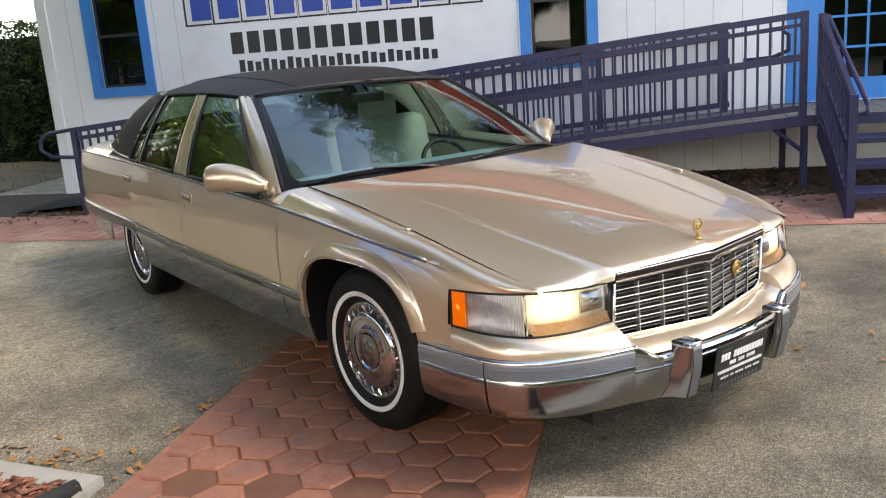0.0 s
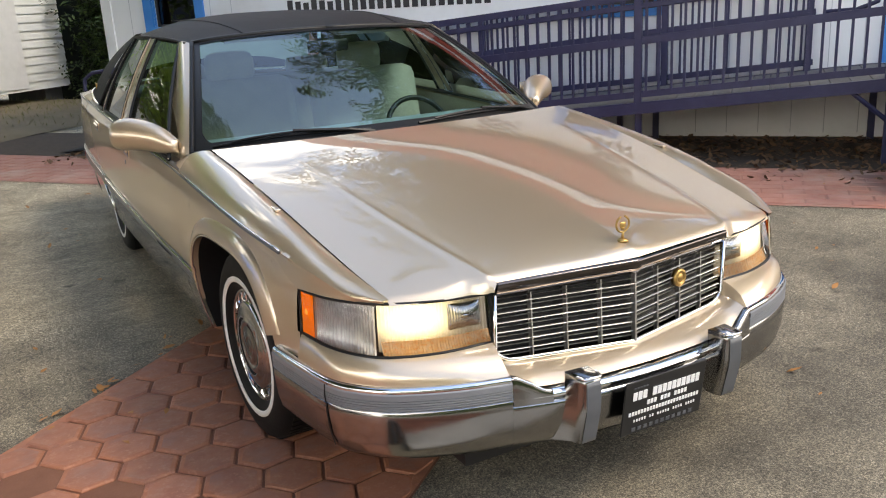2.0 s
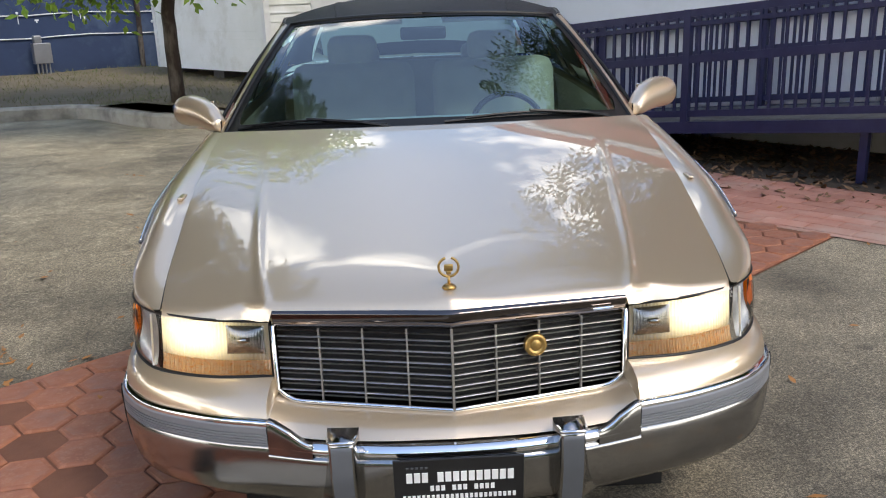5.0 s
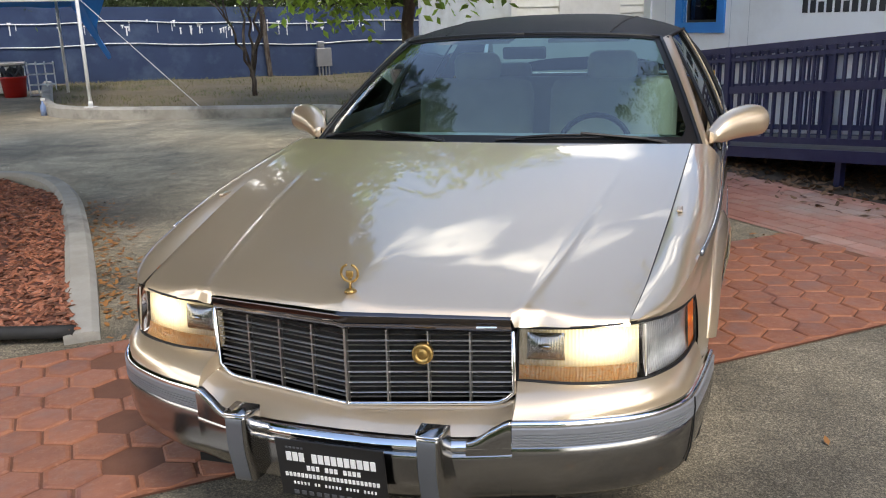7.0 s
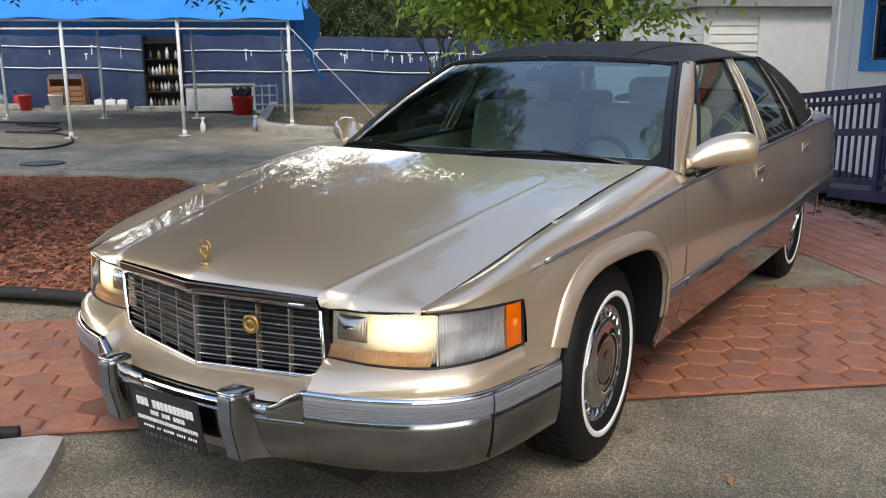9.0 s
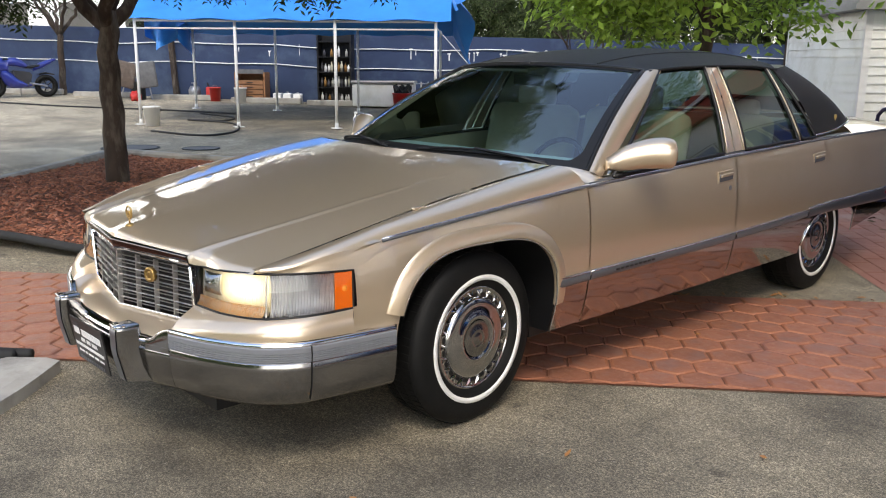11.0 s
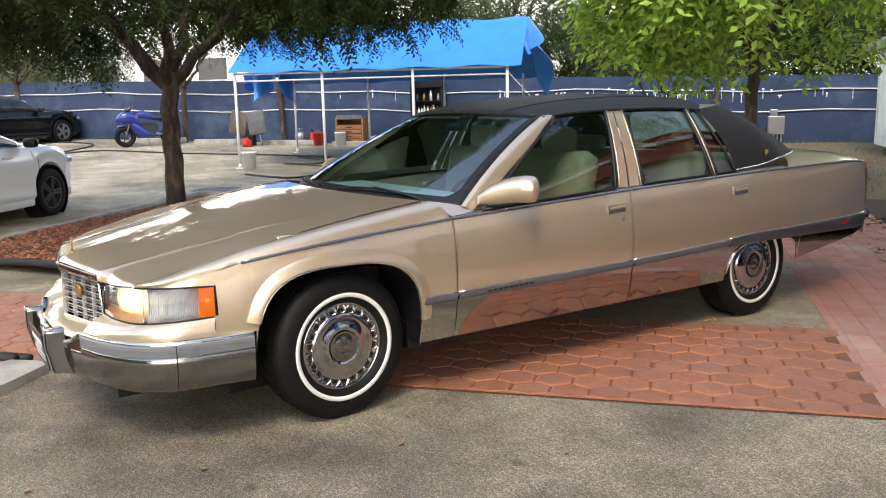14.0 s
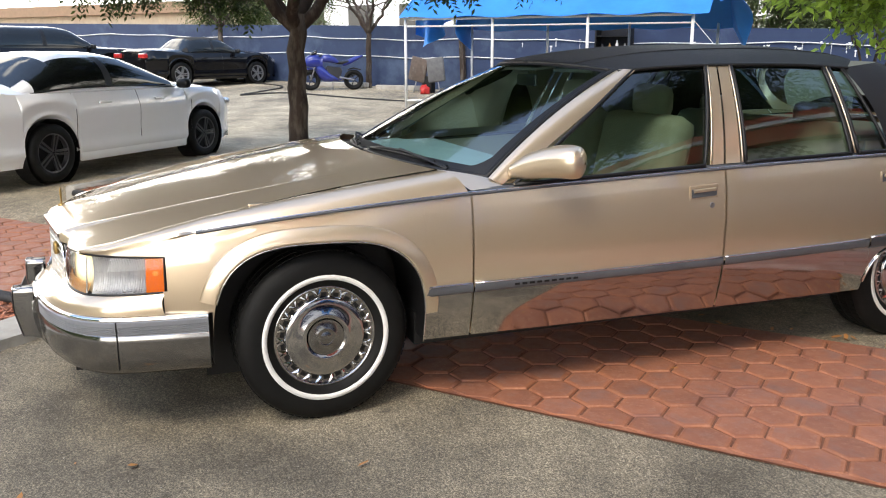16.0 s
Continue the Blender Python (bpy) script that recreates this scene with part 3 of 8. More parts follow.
for i in range(46):
    k = min(max(rng.gauss(6.8, 1.6), 1.0), 17.0) if i % 4 else rng.uniform(1.0, 17.0)
    z = 1.40 + 0.02 * k + rng.uniform(-0.10, 0.10)
    w, h = rng.uniform(0.008, 0.03), rng.uniform(0.05, 0.26)
    box(bm, FA + FDIR * k + FNRM * 0.102 + Vector((0, 0, z - h / 2)), (w, 0.004, h), FANG)
    box(bm, FA + FDIR * k + FNRM * 0.1025 + Vector((0, 0, z)), (w * rng.uniform(1.5, 3.5), 0.004, 0.03), FANG)
part("paint_patch", bm, M_WHITE, fence, "white paint patches on the navy wall")

# grass island in front of the wall
def island_z(x, y):
    # low mound round the tree by the kerb
    return ground_z(x, y) + 0.13 + 0.20 * math.exp(-((x + 3.3) ** 2 + (y - 8.7) ** 2) / 1.1)


bm = bmesh.new()
isl = []
for k in lin(0, 13.0, 30):
    isl.append(FA + FDIR * k + FNRM * 0.1)
front = [fp(-8.0, 2.55), fp(-8.15, 3.12), fp(-8.9, 3.32), fp(-10.3, 3.5), fp(-11.0, 5.0), fp(-11.5, 6.2), fp(-12.1, 7.2), fp(-12.9, 7.6), fp(-15.0, 7.65), fp(-17.3, 7.65)]
dirt_edge = [fp(-8.3, -3.0), fp(-8.35, 0.5), fp(-8.15, 2.0)] + front
nf = 40


def poly_at(pts, t):
    ls = [(b - a).length for a, b in zip(pts, pts[1:])]
    tot = sum(ls) * t
    for a, b, ln in zip(pts, pts[1:], ls):
        if tot <= ln:
            return a.lerp(b, tot / ln)
        tot -= ln
    return pts[-1].copy()


back = [fp(-15.2, -2.8), fp(-17.3, -2.7), fp(-17.33, 7.6)]
def isl_pt(t, v):
    p = poly_at(dirt_edge, t).lerp(poly_at(back, t), v)
    # the bare dirt slopes down to the paving where no kerb holds it
    s_ = p.dot(U)
    low = 0.12 * max(0.0, min(1.0, (s_ + 9.6) / 1.0)) * max(0.0, min(1.0, (p.dot(V) - 3.4) / 0.8))
    z = island_z(p.x, p.y) - low + 0.03 * noise.noise(Vector((p.x * 0.8, p.y * 0.8, 0)))
    return (p.x, p.y, z)


grass = tagged(part("grass_island", sheet(isl_pt, lin(0, 1, nf), lin(0, 1, 16)), M_GRASS, smooth=True), "patchy dry grass island inside a concrete kerb", "grass", kind="structure")
bm = bmesh.new()


def kerb_run(pts, w=0.15, h=0.15, n=40, z_fn=ground_z, taper=0.0):
    """A kerb of rounded section along pts."""
    prof = [(-w / 2, -0.05), (-w / 2, h * 0.8), (-w * 0.3, h), (w * 0.3, h), (w / 2, h * 0.8), (w / 2, -0.05)]
    cs = [poly_at(pts, t) for t in lin(0, 1, n)]
    rows = []
    bm = bmesh.new()
    for i, c in enumerate(cs):
        d = (cs[min(i + 1, n - 1)] - cs[max(i - 1, 0)]).normalized()
        nn = Vector((-d.y, d.x, 0))
        k = 1.0 if taper <= 0 else min(1.0, 0.35 + 0.65 * i / (n - 1) / taper)
        rows.append([bm.verts.new((c.x + nn.x * a, c.y + nn.y * a, z_fn(c.x, c.y) + (b * k if b > 0 else b))) for a, b in prof])
    for q, w_ in zip(rows, rows[1:]):
        for j in range(len(prof) - 1):
            bm.faces.new((q[j], q[j + 1], w_[j + 1], w_[j]))
    bm.faces.new(rows[0])
    bm.faces.new(rows[-1][::-1])
    return bm


bm.free()


def smooth_pts(pts, n=40):
    """Catmull-Rom through pts."""
    out = []
    m = len(pts) - 1
    for i in range(n + 1):
        t = i / n * m
        k = min(int(t), m - 1)
        f = t - k
        p0, p1, p2, p3 = pts[max(k - 1, 0)], pts[k], pts[k + 1], pts[min(k + 2, m)]
        out.append(0.5 * (2 * p1 + (p2 - p0) * f + (2 * p0 - 5 * p1 + 4 * p2 - p3) * f * f + (3 * p1 - p0 - 3 * p2 + p3) * f ** 3))
    return out


tagged(part("kerb", kerb_run(smooth_pts(front), 0.20, 0.19), M_KERB, smooth=False), "low concrete kerb round the grass island", "kerb", group="kerbs", kind="structure")

# mulch planter with a tree
PL = [fp(-1.52, 7.45), fp(-2.6, 7.42), fp(-4.0, 7.42), fp(-5.0, 7.46), fp(-5.9, 7.62), fp(-6.4, 8.0), fp(-6.6, 8.7), fp(-6.8, 9.5), fp(-7.0, 10.2), fp(-7.15, 10.78)]
PLC = smooth_pts(PL, 60)
tagged(part("kerb", kerb_run(PLC, w=0.17, n=70, taper=0.12), M_KERB), "pale concrete kerb curving round the mulch planter", "kerb", group="kerbs", kind="structure")
PL2 = [fp(-7.15, 10.80), fp(-5.6, 10.80), fp(-4.0, 10.80), fp(-2.35, 10.78)]
tagged(part("kerb", kerb_run(PL2, n=24), M_KERB), "pale concrete kerb along the parking side of the planter", "kerb", group="kerbs", kind="structure")


def bed_z(p):
    c = fp(-3.96, 9.17)
    r = math.hypot(p.x - c.x, p.y - c.y)
    return ground_z(p.x, p.y) + 0.07 + 0.17 * math.exp(-(r / 1.6) ** 2) + 0.02 * noise.noise(Vector((p.x * 2, p.y * 2, 0)))


def bed_pt(a, b):
    lo = poly_at([fp(-1.55, 7.48), fp(-5.0, 7.52), fp(-6.35, 8.05), fp(-6.55, 8.7)], a)
    hi = poly_at([fp(-2.35, 10.72), fp(-4.0, 10.72), fp(-5.6, 10.72), fp(-7.05, 10.72)], a)
    mid = poly_at([fp(-2.1, 9.1), fp(-3.8, 9.2), fp(-5.3, 9.3), fp(-6.75, 9.6)], a)
    p = (lo.lerp(mid, b * 2) if b < 0.5 else mid.lerp(hi, b * 2 - 1))
    return p.x, p.y, bed_z(p)


tagged(part("mulch_bed", sheet(bed_pt, lin(0, 1, 60), lin(0, 1, 50)), M_MULCH, smooth=True), "red-brown bark mulch in a kerbed planter", "mulch", kind="structure")
bm = tubes([[bed_pt(0, b)[:2] + (bed_pt(0, b)[2] - 0.01,) for b in lin(0, 1, 20)]], 0.035, 8)
tagged(part("bed_edging", bm, M_BLACKRUBBER, smooth=True), "black rubber edging along the mulch planter", "edging")

# second bed across the walkway, nearest the street
K2 = [fp(0.28, 7.52), fp(0.75, 7.50), fp(1.3, 7.62), fp(1.9, 8.1), fp(2.2, 8.8)]
tagged(part("kerb", kerb_run(smooth_pts(K2), w=0.30, h=0.07, n=24, taper=0.0), M_KERB), "pale concrete kerb at the street-side mulch bed", "kerb", group="kerbs", kind="structure")
def bed2_pt(a, b):
    p = fp(0.24 + (0.5 + 1.3 * min(1.0, b * 3)) * a, 7.60 + 3.0 * b)
    return p.x, p.y, 0.035 + 0.015 * noise.noise(Vector((p.x * 2, p.y * 2, 0)))


tagged(part("mulch_bed", sheet(bed2_pt, lin(0, 1, 40), lin(0, 1, 24)), M_MULCH, smooth=True), "red-brown bark mulch bed near the street", "mulch", kind="structure")
bm = tubes([[(*fp(0.20, d)[:2], 0.055) for d in lin(7.55, 10.4, 6)], [(*fp(0.26, d)[:2], 0.07) for d in lin(7.6, 9.2, 4)]], 0.028, 8)
tagged(part("bed_edging", bm, M_BLACKRUBBER, smooth=True), "black rubber edging along the street-side bed", "edging")


# ---- the car ----
M_PAINT = mat("champagne_metallic_paint", (0.60, 0.472, 0.325), (0.585, 0.458, 0.314), scale=0.8, rough=0.38, metal=0.72, coat=1.0, coat_rough=0.004,
              grain=(0.65, 0.53, 0.38), grain_scale=900)
M_PAINT.node_tree.nodes["Principled BSDF"].inputs["Coat IOR"].default_value = 2.1
M_CHROME = mat("chrome", (0.80, 0.80, 0.80), (0.76, 0.76, 0.77), scale=5, rough=0.06, metal=1.0)
M_CAP = mat("worn_chrome_hubcap", (0.50, 0.50, 0.50), (0.44, 0.44, 0.44), scale=6, rough=0.07, metal=1.0)
M_SATIN = mat("satin_stainless_panel", (0.46, 0.44, 0.42), (0.42, 0.40, 0.38), scale=3, rough=0.045, rough2=0.08, metal=1.0)
M_BUMPER = mat("bumper_bright_metal", (0.33, 0.325, 0.32), (0.29, 0.285, 0.28), scale=4, rough=0.14, rough2=0.20, metal=1.0)
M_DARKCHROME = mat("dark_chrome", (0.15, 0.13, 0.125), (0.12, 0.105, 0.10), scale=6, rough=0.10, metal=1.0)
M_BARMETAL = mat("grille_bar_metal", (0.66, 0.65, 0.64), (0.54, 0.53, 0.52), scale=9, rough=0.34, metal=1.0)
M_GREYTRIM = mat("grey_rubber_trim", (0.085, 0.09, 0.10), (0.068, 0.072, 0.08), scale=6, rough=0.35, coat=0.3)
M_DARKTRIM = mat("dark_grey_rubber_trim", (0.05, 0.053, 0.06), (0.04, 0.043, 0.048), scale=6, rough=0.35, coat=0.3)
M_RUB = mat("silver_grey_rub_strip", (0.19, 0.197, 0.21), (0.155, 0.16, 0.175), scale=6, rough=0.35, coat=0.3)
M_VINYL = mat("black_vinyl_roof", (0.009, 0.0088, 0.009), (0.013, 0.0125, 0.0125), scale=8, rough=0.62, bump=0.35, bscale=220, spec=0.3)
M_TYRE = mat("tyre_rubber", (0.0045, 0.0045, 0.0045), (0.008, 0.008, 0.0075), scale=12, rough=0.6, bump=0.2, bscale=150, spec=0.2)
M_WHITEWALL = mat("whitewall", (0.78, 0.77, 0.74), (0.70, 0.69, 0.66), scale=15, rough=0.5)
M_BLACKPL = mat("black_plastic", (0.008, 0.008, 0.0085), rough=0.45, spec=0.35)
M_GOLD = mat("gold_emblem", (0.50, 0.33, 0.12), (0.36, 0.23, 0.08), scale=60, rough=0.42, metal=1.0)
M_LEATHER = mat("pale_tan_leather", (0.58, 0.53, 0.44), (0.50, 0.455, 0.375), scale=7, rough=0.5, bump=0.2, bscale=120)
M_DASH = mat("grey_dash", (0.44, 0.49, 0.50), (0.38, 0.42, 0.43), scale=5, rough=0.6)
M_HEADLINER = mat("pale_headliner", (0.58, 0.55, 0.49), rough=0.9)
M_GLASSF = glass("windscreen_glass", (0.52, 0.90, 0.96), ior=2.6)
M_GLASSS = glass("side_glass", (0.27, 0.42, 0.35), ior=1.95)
# amber lens and strip carry faint emission in place of light from behind
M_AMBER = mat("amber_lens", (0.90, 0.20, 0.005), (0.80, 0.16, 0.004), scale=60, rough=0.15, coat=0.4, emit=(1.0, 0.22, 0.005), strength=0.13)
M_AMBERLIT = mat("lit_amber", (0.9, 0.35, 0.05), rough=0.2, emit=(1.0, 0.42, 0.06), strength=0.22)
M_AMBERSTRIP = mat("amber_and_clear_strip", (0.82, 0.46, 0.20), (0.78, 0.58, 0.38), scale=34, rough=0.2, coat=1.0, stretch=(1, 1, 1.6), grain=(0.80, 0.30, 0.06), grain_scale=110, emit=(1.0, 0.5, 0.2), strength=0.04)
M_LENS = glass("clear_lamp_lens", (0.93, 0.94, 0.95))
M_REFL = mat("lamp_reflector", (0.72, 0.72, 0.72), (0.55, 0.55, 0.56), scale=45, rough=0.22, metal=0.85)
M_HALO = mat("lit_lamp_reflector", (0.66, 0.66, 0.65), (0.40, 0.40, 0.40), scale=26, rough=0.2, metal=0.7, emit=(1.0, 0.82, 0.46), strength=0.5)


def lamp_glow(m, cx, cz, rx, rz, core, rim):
    """Emission painted on the reflector: bright round the bulb, fading to its rim."""
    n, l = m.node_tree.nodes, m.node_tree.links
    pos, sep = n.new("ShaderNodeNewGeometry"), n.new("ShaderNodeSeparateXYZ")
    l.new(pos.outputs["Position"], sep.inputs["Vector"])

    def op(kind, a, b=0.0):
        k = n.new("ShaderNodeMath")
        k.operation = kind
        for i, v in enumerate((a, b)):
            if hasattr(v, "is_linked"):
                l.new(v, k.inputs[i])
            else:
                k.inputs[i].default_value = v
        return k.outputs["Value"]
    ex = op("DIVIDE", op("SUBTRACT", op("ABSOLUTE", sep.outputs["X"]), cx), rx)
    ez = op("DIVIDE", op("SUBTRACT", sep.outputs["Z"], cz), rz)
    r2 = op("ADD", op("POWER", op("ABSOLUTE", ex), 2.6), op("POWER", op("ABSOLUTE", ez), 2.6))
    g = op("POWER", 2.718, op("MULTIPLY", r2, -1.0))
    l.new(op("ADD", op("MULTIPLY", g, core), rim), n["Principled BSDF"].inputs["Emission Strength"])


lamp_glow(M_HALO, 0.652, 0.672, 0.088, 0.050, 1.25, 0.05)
M_TURN = mat("ribbed_clear_lens", (0.70, 0.70, 0.71), (0.46, 0.46, 0.48), scale=16, rough=0.24, metal=0.5, coat=0.6)
M_REDLENS = mat("red_marker", (0.45, 0.02, 0.02), rough=0.2, coat=1.0)


def curve(pts, sx=1):
    """A smooth curve through pts, mirrored by sx; 0..1 along its length."""
    ps = [Vector((p[0] * sx, p[1], p[2])) for p in pts]
    m = len(ps) - 1
    ls = [0.0]
    for a, b in zip(ps, ps[1:]):
        ls.append(ls[-1] + (b - a).length)

    def at(t):
        x = t * ls[-1]
        k = 0
        while k < m - 1 and x > ls[k + 1]:
            k += 1
        f = (x - ls[k]) / max(1e-9, ls[k + 1] - ls[k])
        p1, p2 = ps[k], ps[k + 1]
        p0 = ps[k - 1] if k > 0 else p1 * 2 - p2
        p3 = ps[k + 2] if k + 2 <= m else p2 * 2 - p1
        return 0.5 * (2 * p1 + (p2 - p0) * f + (2 * p0 - 5 * p1 + 4 * p2 - p3) * f * f + (3 * p1 - p0 - 3 * p2 + p3) * f ** 3)
    return at


def table(*pairs):
    """Smooth function through (x, y) pairs."""
    xs, ys = [p[0] for p in pairs], [p[1] for p in pairs]
    n = len(xs)
    tg = []
    for i in range(n):
        a, b = max(i - 1, 0), min(i + 1, n - 1)
        tg.append((ys[b] - ys[a]) / (xs[b] - xs[a]))

    def at(x):
        if x <= xs[0]:
            return ys[0] + tg[0] * (x - xs[0])
        if x >= xs[-1]:
            return ys[-1] + tg[-1] * (x - xs[-1])
        k = 0
        while x > xs[k + 1]:
            k += 1
        h = xs[k + 1] - xs[k]
        t = (x - xs[k]) / h
        return ((2 * t ** 3 - 3 * t * t + 1) * ys[k] + (t ** 3 - 2 * t * t + t) * h * tg[k] + (-2 * t ** 3 + 3 * t * t) * ys[k + 1] + (t ** 3 - t * t) * h * tg[k + 1])
    return at


def loft(ca, cb, nu=24, nv=8, bulge=(0, 0, 0), sx=1):
    """A patch from curve ca to curve cb; bulge pushes its middle out."""
    bl = Vector((bulge[0] * sx, bulge[1], bulge[2]))
    return sheet(lambda a, b: ca(a).lerp(cb(a), b) + bl * (4 * b * (1 - b)), lin(0, 1, nu), lin(0, 1, nv))


def outward(bm, c=(0, 1.9, 0.75)):
    """Turns every face away from the middle of the car."""
    bm.normal_update()
    bad = [f for f in bm.faces if (f.calc_center_median() - Vector(c)).dot(f.normal) < 0]
    if bad:
        bmesh.ops.reverse_faces(bm, faces=bad)
    return bm


def add(bm, other):
    """Joins another bmesh into bm."""
    me = bpy.data.meshes.new("tmp")
    other.to_mesh(me)
    other.free()
    bm.from_mesh(me)
    bpy.data.meshes.remove(me)
    return bm


SW = table((-0.80, 0.868), (-0.6, 0.893), (-0.44, 0.925), (-0.2, 0.953), (0.0, 0.966), (0.3, 0.975), (0.61, 0.982), (1.2, 0.994), (1.83, 1.002),
           (2.6, 1.003), (3.2, 0.996), (3.8, 0.976), (4.15, 0.952), (4.38, 0.905), (4.5, 0.84))
ZB = table((-0.66, 0.784), (-0.3, 0.833), (0.0, 0.863), (0.3, 0.887), (0.61, 0.907), (1.2, 0.932), (1.84, 0.957), (2.88, 0.981), (3.5, 0.986), (4.2, 0.979), (4.5, 0.948))
ZM = table((-0.44, 0.508), (0.42, 0.520), (1.83, 0.536), (2.68, 0.556), (2.86, 0.562), (3.2, 0.5585), (3.84, 0.547), (4.3, 0.542), (4.5, 0.542))
XOFF = [(0.0, -0.045), (0.22, -0.014), (0.42, -0.002), (0.62, 0.0), (0.86, -0.012), (1.0, -0.032)]
XO = table(*XOFF)
SILL = 0.305


def side(y, z, sx, out=0.0):
    t = (z - SILL) / (ZB(y) - SILL)
    return Vector((sx * (SW(y) + XO(t) + out), y, z))


def side_patch(sx, y0, y1, z0, z1, nu=18, nv=14, out=0.0):
    """Body side between y0(z)..y1(z) and z0(y)..z1(y); each may be a number."""
    f = [q if callable(q) else (lambda _, q=q: q) for q in (y0, y1, z0, z1)]

    def at(a, b):
        ym = f[0](0.7) + (f[1](0.7) - f[0](0.7)) * a
        z = f[2](ym) + (f[3](ym) - f[2](ym)) * b
        y = f[0](z) + (f[1](z) - f[0](z)) * a
        z = f[2](y) + (f[3](y) - f[2](y)) * b
        return side(y, z, sx, out)
    return sheet(at, lin(0, 1, nu), lin(0, 1, nv))


car = thing("sedan", "champagne gold full-size sedan with black vinyl roof and whitewall tyres", "car")

# line work of the nose, passenger and driver halves alike
HLT = [(0.447, -0.945, 0.722), (0.60, -0.925, 0.727), (0.735, -0.875, 0.733), (0.80, -0.81, 0.733), (0.848, -0.72, 0.731), (0.879, -0.588, 0.726)]
HLB = [(0.447, -0.955, 0.579), (0.60, -0.938, 0.577), (0.738, -0.888, 0.579), (0.806, -0.825, 0.583), (0.856, -0.73, 0.588), (0.886, -0.592, 0.594)]
BT = [(0.455, -1.055, 0.512), (0.60, -1.012, 0.512), (0.745, -0.940, 0.512), (0.828, -0.862, 0.513), (0.878, -0.775, 0.514), (0.910, -0.60, 0.513)]
HE = [(0.728, -0.892, 0.752), (0.752, -0.72, 0.785), (0.768, -0.55, 0.820), (0.795, -0.23, 0.888), (0.818, 0.15, 0.952), (0.836, 0.50, 0.997)]   # bonnet edge
FO = [(0.745, -0.884, 0.748), (0.812, -0.80, 0.756), (0.855, -0.675, 0.786), (0.884, -0.50, 0.808), (0.925, -0.2, 0.845), (0.944, 0.15, 0.877), (0.952, 0.60, 0.907)]  # shoulder strip
ACY, ACZ, AW, AH = -0.012, 0.360, 0.418, 0.397   # wheel opening: middle, half width, height


def arch_z(y):
    return ACZ + AH * max(0.0, 1 - (abs(y - ACY) / AW) ** 3) ** (1 / 3)


def arch_pt(a, r=0.0):
    """(y, z) on the squarish wheel opening at angle a, r outside it."""
    q = lambda v: math.copysign(abs(v) ** 0.667, v)
    c, s_ = math.cos(a), math.sin(a)
    y, z = AW * q(c), AH * q(s_)
    ny, nz = math.copysign((abs(y) / AW) ** 2, y) / AW, math.copysign((abs(z) / AH) ** 2, z) / AH
    ln = math.hypot(ny, nz)
    return ACY + y + r * ny / ln, ACZ + z + r * nz / ln


